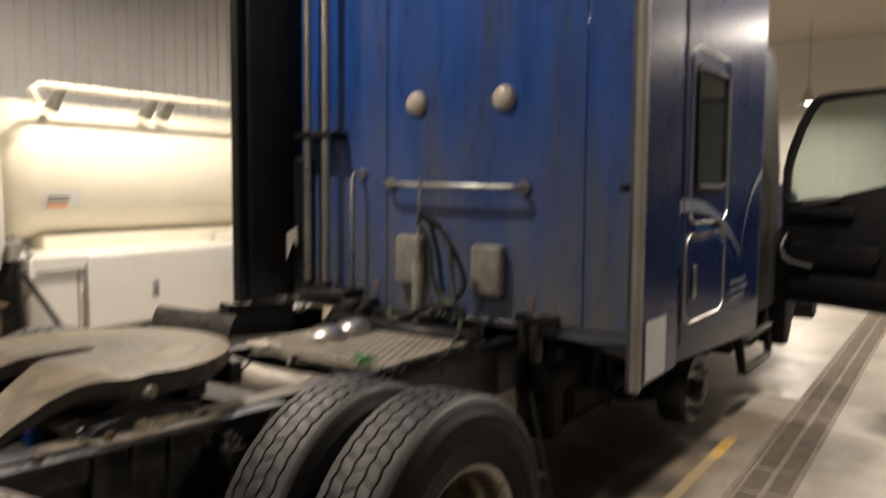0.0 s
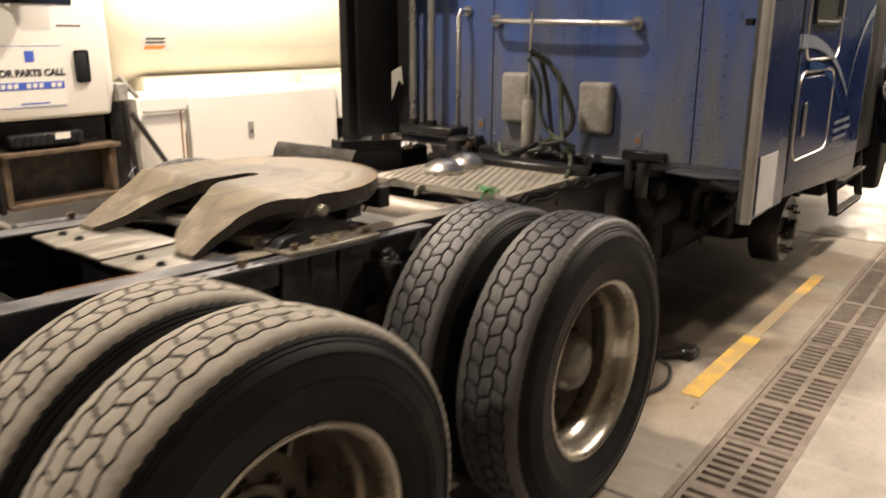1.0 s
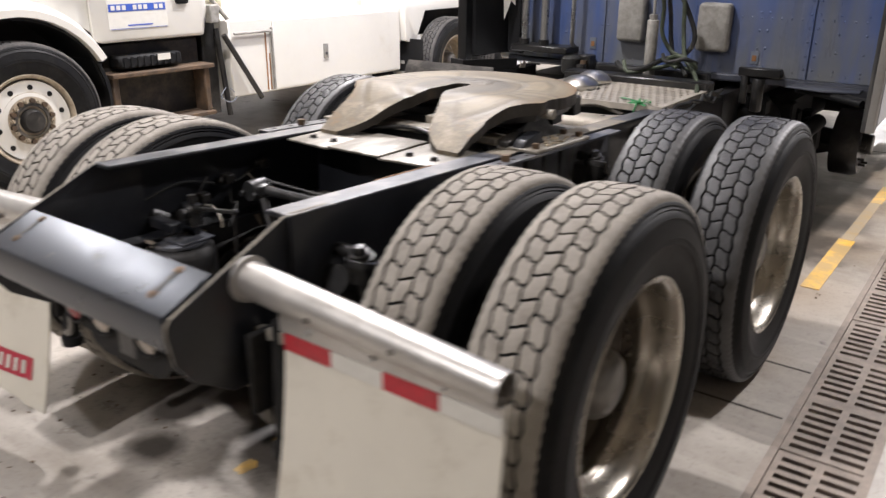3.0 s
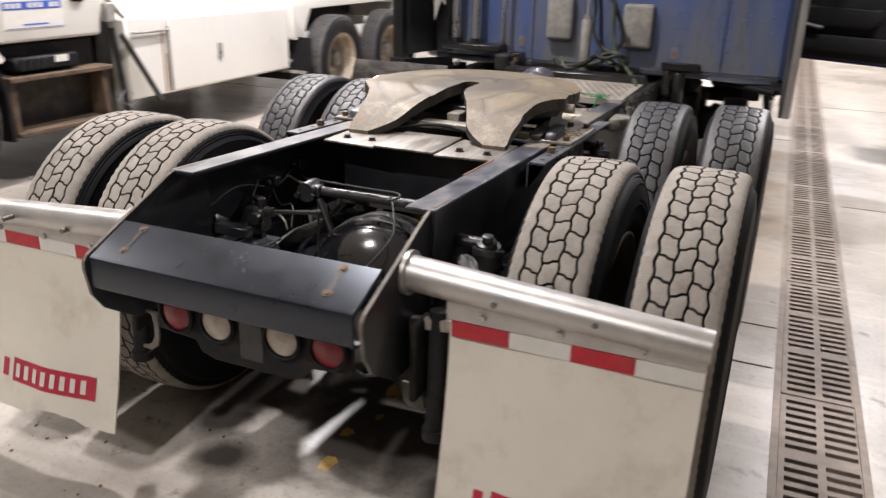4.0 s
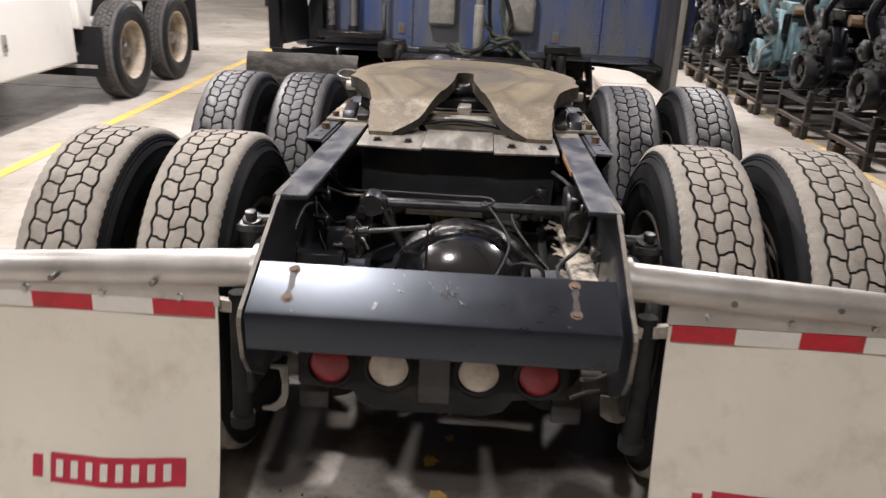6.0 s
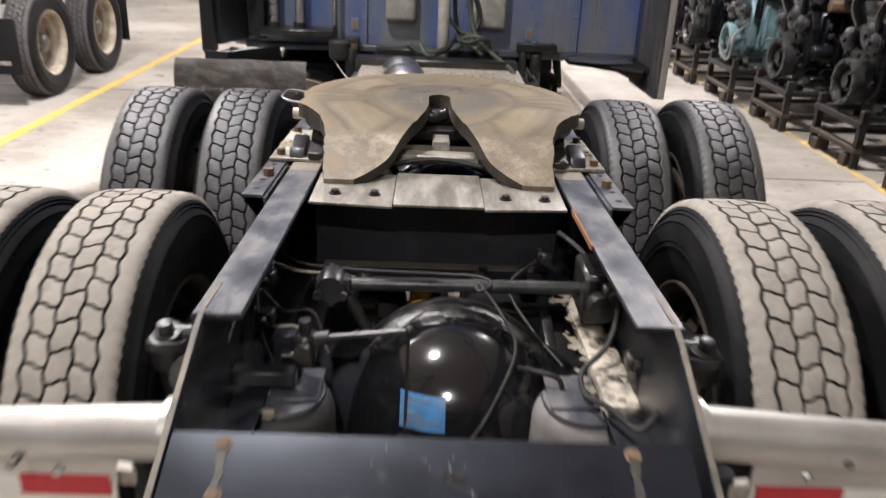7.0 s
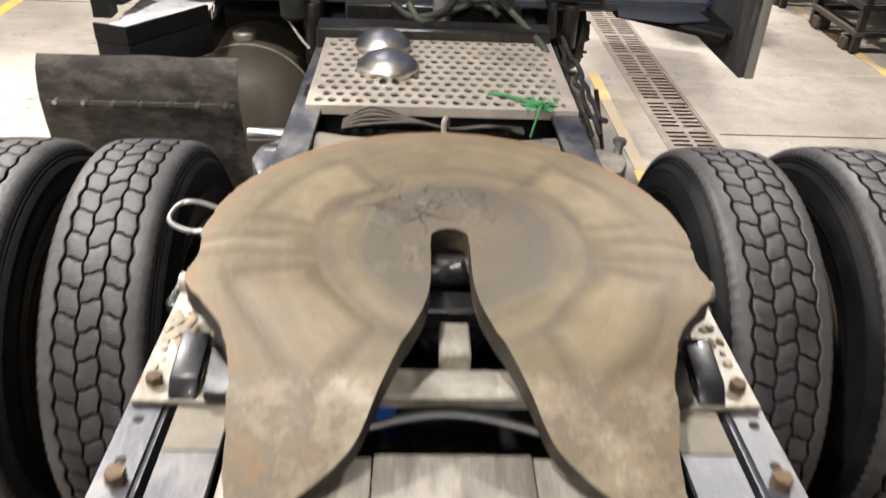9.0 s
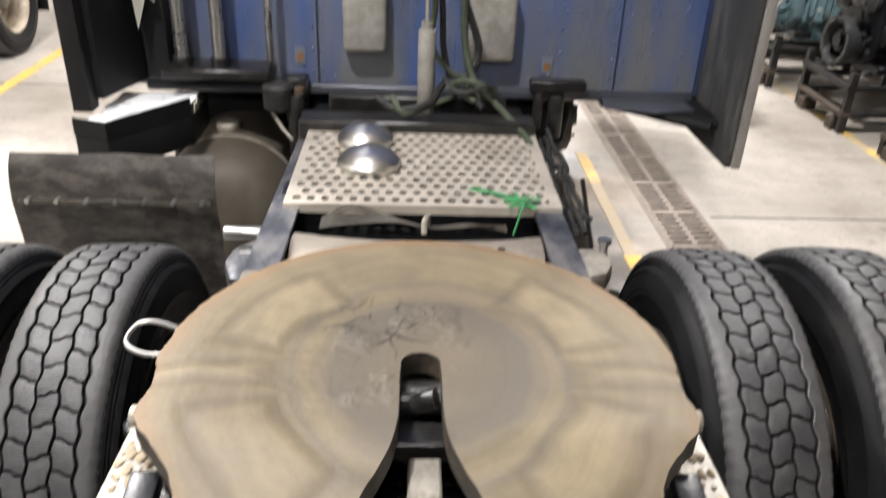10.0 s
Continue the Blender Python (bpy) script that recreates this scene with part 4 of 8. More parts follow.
def disc_mesh(dish):
    """The wheel's disc with hand holes and nuts."""
    bm = B()
    # disc with ten hand holes
    seg = 60
    radii = [0.07, 0.165, 0.2, 0.245, 0.279]
    offs = [0.012, 0.012, 0.004, -0.018, -0.03 if dish > 0 else 0.03]
    P = [[[bm.verts.new((dish + s * 0.006 + o, r * math.cos(2 * math.pi * k / seg), r * math.sin(2 * math.pi * k / seg))) for k in range(seg)] for r, o in zip(radii, offs)] for s in (1, -1)]
    for k in range(seg):
        k2 = (k + 1) % seg
        for i in range(4):
            hole = i == 2 and k % 6 in (1, 2, 3)
            if not hole:
                bm.faces.new((P[0][i][k], P[0][i][k2], P[0][i + 1][k2], P[0][i + 1][k]))
                bm.faces.new((P[1][i][k], P[1][i + 1][k], P[1][i + 1][k2], P[1][i][k2]))
            else:
                bm.faces.new((P[0][i][k], P[0][i][k2], P[1][i][k2], P[1][i][k]))
                bm.faces.new((P[0][i + 1][k], P[1][i + 1][k], P[1][i + 1][k2], P[0][i + 1][k2]))
                if k % 6 == 1:
                    bm.faces.new((P[0][i][k], P[1][i][k], P[1][i + 1][k], P[0][i + 1][k]))
                if k % 6 == 3:
                    bm.faces.new((P[0][i][k2], P[0][i + 1][k2], P[1][i + 1][k2], P[1][i][k2]))
    for k in range(10):
        a = 2 * math.pi * (k + 0.5) / 10
        c = Vector((dish + 0.012, 0.1425 * math.cos(a), 0.1425 * math.sin(a)))
        cyl(bm, c, c + Vector((0.03, 0, 0)), 0.016, seg=6)
        cyl(bm, c, c + Vector((0.045, 0, 0)), 0.009, seg=6)
    return bm


def hub_mesh(dish, reach):
    bm = B()
    lathe(bm, [(dish - 0.02, 0.13), (dish + 0.03, 0.128), (dish + 0.035, 0.108), (dish + reach * 0.55, 0.104), (dish + reach * 0.72, 0.099), (dish + reach * 0.88, 0.084), (dish + reach * 0.97, 0.056), (dish + reach, 0.0)], seg=40)
    return bm


SHARED = {}


def shared(key, make, material):
    if key not in SHARED:
        bm = make()
        bmesh.ops.recalc_face_normals(bm, faces=bm.faces)
        me = bpy.data.meshes.new(key)
        bm.to_mesh(me)
        bm.free()
        me.materials.append(material)
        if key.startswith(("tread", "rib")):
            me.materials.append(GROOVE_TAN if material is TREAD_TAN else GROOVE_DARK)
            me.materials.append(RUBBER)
        for p in me.polygons:
            p.use_smooth = True
        me.set_sharp_from_angle(angle=radians(38))
        SHARED[key] = me
    return SHARED[key]


def wheel(parent, x, y, flip, outer, tread, turn=0.0, rim=None, hub=True, radius=0.545):
    """A tyred wheel on an axle along X, standing on the floor; flip: its face looks to -X."""
    dish = -0.085 if outer else 0.085
    w = new("wheel", (shared("rim", lambda: rim_mesh(dish), ALU) if outer else shared("rim_inner", lambda: rim_mesh(dish), DISC)) if rim is None else rim)
    if rim is None and outer and "rim" in w.data.name and len(w.data.materials) == 1:
        w.data.materials.append(DISC)
        for p in w.data.polygons:
            if p.center.x < -0.085:
                p.material_index = 1
    disc_m = DISC if rim is None else CREAM_DUSTY
    w.parent = parent
    k = radius / TREAD_R
    w.matrix_basis = pose(x, y, radius - 0.011, 0, 0, 180 if flip else 0) @ pose(0, 0, 0, turn) @ Matrix.Diagonal((1, k, k, 1))
    k = new("disc", shared(("disc_outer" if outer else "disc_inner") + disc_m.name, lambda: disc_mesh(dish), disc_m))
    k.parent = w
    t = new("tyre", shared("tyre", tyre_mesh, RUBBER))
    t.parent = w
    s = new("tread", shared("tread_" + tread.name, lambda: tread_mesh(3), tread))
    s.parent = w
    s["label"] = tread.name + " blocks"
    rib_m = SHOULDER_GREY if tread is TREAD_GREY else tread
    for k in (-1, 1):
        s = new("shoulder_rib", shared("rib_%d" % k + rib_m.name, lambda: shoulder_mesh(k), rib_m))
        s.parent = w
    if hub:
        h = new("hub", shared("hub_outer" if outer else "hub_inner", lambda: hub_mesh(dish, 0.15 if outer else 0.02), HUB))
        h.parent = w
    return w


AXLES = (0.695, 2.08)
# worn and newer tyres differ by a centimetre or two: (axle, side): outer and inner radius
TYRES = {(0, 1): (0.557, 0.552), (0, -1): (0.536, 0.537), (1, 1): (0.541, 0.535), (1, -1): (0.527, 0.529)}
for (k, s), (ro, ri) in TYRES.items():
    y, tread = AXLES[k], (TREAD_TAN, TREAD_GREY)[k]
    wheel(truck, s * 1.1, y, s < 0, True, tread, 37 * y + 11 * s, radius=ro)
    wheel(truck, s * 0.757, y, s > 0, False, tread, 61 * y + 23 * s, radius=ri)

# chassis rails: channels with a worn top, falling a little from the tail to the cab
def raked(bm):
    for v in bm.verts:
        v.co.z += 0.037 * (1.1 - min(3.6, max(0.19, v.co.y)))
    return bm


for s in (-1, 1):
    bm = B()
    xo, xi, t = s * 0.455, s * 0.362, 0.009
    section = [(xo, 0.72), (xo, 0.996), (xi, 0.996), (xi, 0.996 - t), (xo - s * t, 0.996 - t), (xo - s * t, 0.72 + t), (xi, 0.72 + t), (xi, 0.72)]
    prism(bm, section, 0.19, 3.6, "y", 0.002)
    prism(bm, section, 3.602, 9.2, "y", 0.002)
    rail = part("frame_rail", raked(bm), BLACK, truck, "black painted steel channel")
    for y0, y1, m_, lab in ((0.192, 1.2, RAILTOP, "worn scuffed steel top"), (1.202, 2.24, RAIL_TAN, "steel top caked with tan dirt"), (2.242, 3.4, RAILTOP, "worn scuffed steel top")):
        bm = B()
        box(bm, min(xo, xi) + 0.002, max(xo, xi) - 0.002, y0, y1, 0.996, 1.0, 0.0015)
        part("rail_top", raked(bm), m_, rail, lab)
    # rear gusset plate down to the closing beam
    rim = [(0.34, 1.028), (0.215, 1.033), (0.185, 1.03), (0.155, 1.019), (-0.178, 0.876), (-0.19, 0.862), (-0.193, 0.84), (-0.178, 0.755)]
    bm = B()
    prism(bm, [(0.34, 0.62), (-0.02, 0.62), (-0.14, 0.7)] + rim[::-1], s * 0.432, s * 0.444, "x", 0.002)
    gus = part("gusset_plate", bm, BLACK, truck)
    bm = B()
    for (ya, za), (yb, zb) in zip(rim, rim[1:]):
        d = Vector((0, yb - ya, zb - za)).normalized() * 0.0005
        nrm = Vector((0, d.z, -d.y)).normalized() * 0.0016
        a, b = Vector((0, ya, za)) + d, Vector((0, yb, zb)) - d
        q = [bm.verts.new(p + Vector((x, 0, 0))) for x in (s * 0.433, s * 0.443) for p in (a - nrm, b - nrm, b + nrm, a + nrm)]
        for k in range(4):
            bm.faces.new((q[k], q[(k + 1) % 4], q[4 + (k + 1) % 4], q[4 + k]))
    part("worn_edge", bm, EDGEWORN, gus, "worn pale plate edge")
    # outer angle beside the fifth wheel
    bm = B()
    prism(bm, [(s * 0.47, 0.99), (s * 0.535, 0.99), (s * 0.535, 0.998), (s * 0.478, 0.998), (s * 0.478, 0.9), (s * 0.47, 0.9)], 0.94, 2.0, "y")
    part("mounting_angle", raked(bm), RAILTOP, truck, "grey steel angle with bolt holes")

# closing beam at the tail: a sloping top face over a short upright one
BEAM_TOP, BEAM_LOW = Vector((0, -0.034, 0.937)), Vector((0, -0.172, 0.876))


def on_beam(x, f, lift=0.0):
    """A place on the beam's sloping face; f runs from its upper to its lower edge."""
    p = BEAM_TOP.lerp(BEAM_LOW, f)
    return Vector((x, p.y - 0.404 * lift, p.z + 0.915 * lift))


bm = B()
prism(bm, [(-0.018, 0.9), (-0.024, 0.93), (-0.034, 0.937), (-0.172, 0.876), (-0.179, 0.871), (-0.182, 0.863), (-0.18, 0.79), (-0.176, 0.78), (-0.168, 0.775), (-0.14, 0.775), (-0.14, 0.783), (-0.166, 0.784), (-0.172, 0.792), (-0.174, 0.858), (-0.168, 0.866), (-0.036, 0.926), (-0.028, 0.9)], -0.428, 0.41, "x")
beam = part("tail_beam", bm, BEAM, truck, "semi gloss black folded steel beam", 24)
for x in (-0.342, 0.312):
    for f in (0.14, 0.72):
        bm = B()
        cyl(bm, on_beam(x, f), on_beam(x, f, 0.004), 0.0085, seg=6)
        cyl(bm, on_beam(x, f), on_beam(x, f, 0.0015), 0.014, seg=16)
        part("bolt", bm, COLLAR, beam, "rusty bolt head")
# rubbed pale streaks between the bolts, scratches and dull smears
rng = random.Random(31)
bm = B()
for x in (-0.342, 0.312):
    n = 9
    left = [bm.verts.new(on_beam(x - rng.uniform(0.004, 0.01), 0.1 + 0.68 * k / n, 0.0016)) for k in range(n + 1)]
    right = [bm.verts.new(on_beam(x + rng.uniform(0.004, 0.01), 0.1 + 0.68 * k / n, 0.0016)) for k in range(n + 1)]
    for k in range(n):
        bm.faces.new((left[k], right[k], right[k + 1], left[k + 1]))
part("rub_mark", bm, RUBBED, beam, "dull rubbed paint round the bolts", 0)["kind"] = "stuff"
bm = B()
for k in range(16):
    x, f = (rng.uniform(-0.03, 0.04), rng.uniform(0.18, 0.34)) if k < 7 else (rng.uniform(-0.42, 0.41), rng.choice((rng.uniform(0.05, 0.95), 0.96)))
    w, h = rng.uniform(0.0015, 0.004), rng.uniform(0.02, 0.07)
    q = [on_beam(x + a, min(0.99, f + g), 0.0019) for a, g in ((0, 0), (w, 0.01), (w * 1.3, h), (w * 0.3, h))]
    bm.faces.new([bm.verts.new(v) for v in q])
part("scratch", bm, RAILTOP, beam, "pale scratches in the paint", 0)["kind"] = "stuff"
bm = B()
for k in range(9):
    x, f = rng.choice((-0.12, 0.03)) + rng.uniform(-0.035, 0.035), rng.uniform(0.3, 0.75)
    w, h, t = rng.uniform(0.006, 0.014), rng.uniform(0.06, 0.2), rng.uniform(-0.03, 0.03)
    q = [on_beam(x + a, min(0.98, f + g), 0.0016) for a, g in ((-w / 2, 0), (w * 0.6, 0.03), (t + w, h), (t, h * 0.85))]
    bm.faces.new([bm.verts.new(v) for v in q])
part("smear", bm, GREASY, beam, "dark greasy smears", 0)["kind"] = "stuff"
bm = B()
prism(bm, [(-0.345, 0.76), (0.325, 0.76), (0.325, 0.612), (0.19, 0.604), (0.17, 0.566), (0.12, 0.55), (-0.14, 0.55), (-0.19, 0.566), (-0.205, 0.604), (-0.345, 0.612)], -0.035, -0.027, "y", 0.003)
panel = part("lamp_panel", bm, LAMPPANEL, truck, "dull black lamp panel")
bm = B()
box(bm, -0.045, 0.035, -0.04, -0.034, 0.58, 0.72, 0.003)
cyl(bm, (-0.005, -0.046, 0.71), (-0.005, -0.04, 0.71), 0.03, seg=16)
part("plate_lamp", bm, GREASY, panel)
for x, m_, lab in ((-0.264, REDLENS, "round red tail lamp"), (-0.118, WHITELENS, "round white reversing lamp"), (0.104, WHITELENS, "round white reversing lamp"), (0.252, REDLENS, "round red tail lamp")):
    bm = B()
    lathe(bm, [(-0.02, 0.064), (0.008, 0.062), (0.012, 0.054), (0.006, 0.05), (-0.02, 0.05)], pose(x, -0.04, 0.676, 0, 0, -90), seg=32, close=True)
    part("lamp_grommet", bm, RUBBER, panel, "black rubber grommet")
    bm = B()
    lathe(bm, [(-0.01, 0.05), (0.004, 0.05), (0.012, 0.035), (0.015, 0.0)], pose(x, -0.04, 0.676, 0, 0, -90), seg=32)
    part("tail_lamp", bm, m_, panel, lab)

# flap hangers and flaps
for s in (-1, 1):
    dz = -0.028 if s < 0 else 0.0
    bm = B()
    lathe(bm, [(-0.018, 0.048), (0.755, 0.04), (0.757, 0.036), (0.6, 0.036), (0.58, 0.0)], pose(0.455, 0.048, 0.907, 0, 2.9, -1) if s > 0 else pose(-0.462, 0.02, 0.896, 0, -4.6, -3.2) @ pose(0, 0, 0, 0, 0, 180), seg=28)
    hanger = part("flap_hanger", bm, TUBE, truck, "tapered brushed steel tube")
    bm = B()
    a0, a1 = sorted((s * 0.56, s * 1.203))
    prism(bm, [(a0, 0.803 + dz), (a1, 0.803 + dz), (a1, 0.85 if s > 0 else 0.875), (a0, 0.885 if s > 0 else 0.82)], 0.038, 0.044, "y")
    part("clamp_bar", bm, TUBE, hanger)
    for x in (0.66, 0.86, 1.06):
        bm = B()
        cyl(bm, (s * x, 0.04, 0.825 + dz), (s * x, 0.028, 0.825 + dz), 0.009, seg=6)
        part("bolt", bm, STEEL, hanger)
    for x in (0.7, 0.95):
        bm = B()
        cyl(bm, (s * x, 0.03, 0.885 + dz), (s * x, -0.006 if s > 0 else -0.03, 0.885 + dz), 0.008, seg=8)
        part("bolt", bm, HUB, hanger, "dull bolt head")
    bm = B()
    prism(bm, [(s * 0.4445, 0.742), (s * 0.4445, 0.772), (s * 0.6, 0.79), (s * 0.6, 0.755)], 0.056, 0.08, "y", 0.003)
    part("brace_bar", bm, BARE, hanger, "bare steel brace")
    # flap sheet, gently bowed, with a worn lower edge
    bm = B()
    nx, nz = 16, 14

    def flap_y(u, v):
        return 0.047 - 0.13 * max(0.0, 1 - v) ** 1.7 * (0.8 + 0.2 * math.sin(2.6 * u)) + 0.004 * math.sin(9 * u)

    rng = random.Random(5 + s)
    low = [rng.uniform(0, 0.012) + (0.02 if 3 < i < 9 and s < 0 else 0) for i in range(nx + 1)]
    sheets = []
    for th in (0.0, 0.006):
        sheets.append([[bm.verts.new((s * (0.568 + 0.635 * i / nx), flap_y(i / nx, k / nz) + th, 0.18 + low[i] * (1 - k / nz) + (0.655 + dz) * k / nz)) for k in range(nz + 1)] for i in range(nx + 1)])
    F, K = sheets
    for i in range(nx):
        for k in range(nz):
            for V in sheets:
                bm.faces.new((V[i][k], V[i + 1][k], V[i + 1][k + 1], V[i][k + 1]))
        bm.faces.new((F[i][0], K[i][0], K[i + 1][0], F[i + 1][0]))
    for k in range(nz):
        bm.faces.new((F[0][k], F[0][k + 1], K[0][k + 1], K[0][k]))
        bm.faces.new((F[nx][k], K[nx][k], K[nx][k + 1], F[nx][k + 1]))
    flap = part("mud_flap", bm, FLAP, truck, "white plastic mud flap with a red logo plate")
    for j in range(4):
        bm = B()
        x0, x1 = sorted((s * (0.575 + 0.157 * j), s * (0.575 + 0.157 * (j + 1))))
        box(bm, x0, x1, 0.037, 0.0405, 0.757 + dz * 0.5, 0.801 + dz * 0.5)
        red = j % 2 == 0
        part("reflective_strip", bm, RED if red else STRIP, flap, "red reflective strip" if red else "white reflective strip")

    def badge(x0, x1, z0, z1, lift):
        """A thin plate that follows the flap."""
        bm = B()
        m = 10
        for i in range(m):
            q = []
            for j in (i, i + 1):
                x = x0 + (x1 - x0) * j / m
                for z in (z0, z1):
                    u = (abs(x) - 0.568) / 0.635
                    cut = float(np.interp(u * nx, range(nx + 1), low))
                    v = (z - 0.18 - cut) / (0.655 + dz - cut)
                    q.append(bm.verts.new((x, flap_y(u, v) - lift, z)))
            bm.faces.new((q[0], q[1], q[3], q[2]))
        return bm
    # printed name plate: bars stand for the lettering
    c = s * 0.872
    up = 0.033 if s > 0 else 0.02
    plate = part("logo_plate", badge(c - 0.145, c + 0.215, 0.252 + up, 0.33 + up, 0.003), LOGO_RED, flap, "red printed name plate")
    part("emblem", badge(c - 0.215, c - 0.147, 0.25 + up, 0.332 + up, 0.003), FLAP, flap, "white emblem field")
    part("emblem_mark", badge(c - 0.196, c - 0.168, 0.262 + up, 0.322 + up, 0.005), LOGO_RED, flap, "red oval emblem")
    for j in range(8):
        w = 0.041
        part("letter_bar", badge(c - 0.13 + j * w, c - 0.13 + j * w + 0.02, 0.268 + up, 0.314 + up, 0.005), STRIP, plate, "white lettering bar")

# cross beams
bm = B()
prism(bm, [(1.085, 0.988), (1.1, 0.988), (1.1, 0.735), (1.0, 0.735), (1.0, 0.745), (1.085, 0.75)], -0.355, 0.355, "x", 0.003)
cross = part("crossmember", bm, BLACK, truck)
bm = B()
prism(bm, [(1.05, 0.7515), (1.083, 0.753), (1.083, 0.757), (1.05, 0.7555)], -0.33, 0.33, "x")
box(bm, -0.3, 0.32, 0.97, 0.985, 0.735, 0.755, 0.002)
part("flange", bm, DUSTY, cross, "dusty lower flange")
for bx in (0.14, 0.26):
    bm = B()
    cyl(bm, (bx, 1.03, 0.756), (bx, 1.03, 0.775), 0.014, seg=6)
    part("bolt", bm, GREASY, cross)
for x0, x1, z in ((-0.352, -0.125, 0.996), (-0.123, 0.123, 1.003), (0.125, 0.352, 0.996)):
    bm = B()
    prism(bm, [(x0, 0.925), (x1, 0.905), (x1, 1.19), (x0, 1.19)] if x0 < -0.2 else ([(x0, 0.905), (x1, 0.905), (x1, 1.19), (x0, 1.19)] if x0 < 0 else [(x0, 0.905), (x1, 0.925), (x1, 1.19), (x0, 1.19)]), z - 0.008, z, "z", 0.002)
    plate = part("deck_plate", bm, DECK, truck, "scuffed bare steel plate")
    if abs(x0 + x1) > 0.1:
        for bx in ((x0 + x1) / 2 - 0.05, (x0 + x1) / 2 + 0.06):
            bm = B()
            cyl(bm, (bx, 1.0, z), (bx, 1.0, z + 0.012), 0.012, seg=6)
            cyl(bm, (bx, 1.0, z), (bx, 1.0, z + 0.003), 0.017, seg=16)
            part("bolt", bm, GREASY, plate)


# fifth wheel
def outline(pts):
    q = smooth_line([(w, y, 0) for y, w in pts], 10)
    return [p.y for p in q], [max(0.0, p.x) for p in q]


FW_IN = outline([(1.085, 0.245), (1.12, 0.193), (1.166, 0.148), (1.24, 0.117), (1.31, 0.085), (1.37, 0.052), (1.42, 0.039), (1.48, 0.036), (1.55, 0.036), (1.58, 0.034)])
FW_OUT = outline([(1.085, 0.335), (1.2, 0.344), (1.27, 0.35), (1.33, 0.372), (1.38, 0.41), (1.425, 0.447), (1.46, 0.458), (1.5, 0.452), (1.545, 0.452), (1.6, 0.462)])


def fw_in(y):
    """Half width of the throat."""
    if y > 1.576:
        return math.sqrt(max(0.0, 0.036 ** 2 - (y - 1.576) ** 2))
    return float(np.interp(y, *FW_IN))


def fw_out(y):
    if y > 1.6:
        return math.sqrt(max(0.0, 0.462 ** 2 - (y - 1.6) ** 2))
    return float(np.interp(y, *FW_OUT))


def fw_top(x, y):
    z = 1.157
    if y < 1.42:
        z -= 0.147 * ((1.42 - y) / 0.335) ** 1.4
    r = math.hypot(x, y - 1.56)
    z -= 0.004 * math.exp(-((r - 0.235) / 0.015) ** 2)
    edge = max(0.0, math.hypot(x, max(0, y - 1.6)) - 0.38)
    return z - 0.25 * edge * edge * 6


bm = B()
ys = sorted([1.085 + (2.0615 - 1.085) * (i / 110) for i in range(111)] + [1.5955, 1.6, 1.604, 1.608, 1.6105, 1.612])
for s in (-1, 1):
    nx = 14
    top, bot = [], []
    for y in ys:
        a, b = (fw_in(y) if y < 1.612 else 0.0), fw_out(y)
        b = max(b + 0.005 * noise.noise(Vector((s * 3, y * 16, 0))) + 0.004 * noise.noise(Vector((s * 3, y * 55, 2))), a + 0.002)
        xs = [s * (a + (b - a) * k / nx) for k in range(nx + 1)]
        top.append([bm.verts.new((x, y, fw_top(x, y))) for x in xs])
        thick = 0.045 - 0.02 * max(0.0, (1.3 - y) / 0.215)
        bot.append([bm.verts.new((x, y, fw_top(x, y) - thick)) for x in xs])
    for i in range(len(ys) - 1):
        for k in range(nx):
            bm.faces.new((top[i][k], top[i][k + 1], top[i + 1][k + 1], top[i + 1][k]))
            bm.faces.new((bot[i][k], bot[i + 1][k], bot[i + 1][k + 1], bot[i][k + 1])).material_index = 1
        bm.faces.new((top[i][nx], bot[i][nx], bot[i + 1][nx], top[i + 1][nx])).material_index = 1
        if ys[i] < 1.612:
            bm.faces.new((top[i][0], top[i + 1][0], bot[i + 1][0], bot[i][0])).material_index = 1
    for k in range(nx):
        bm.faces.new((top[0][k], bot[0][k], bot[0][k + 1], top[0][k + 1]))
fifth = part("fifth_wheel", bm, FW, truck, "sandy greasy cast coupling plate with a throat", smooth=30)
fifth.data.materials.append(FW_EDGE)

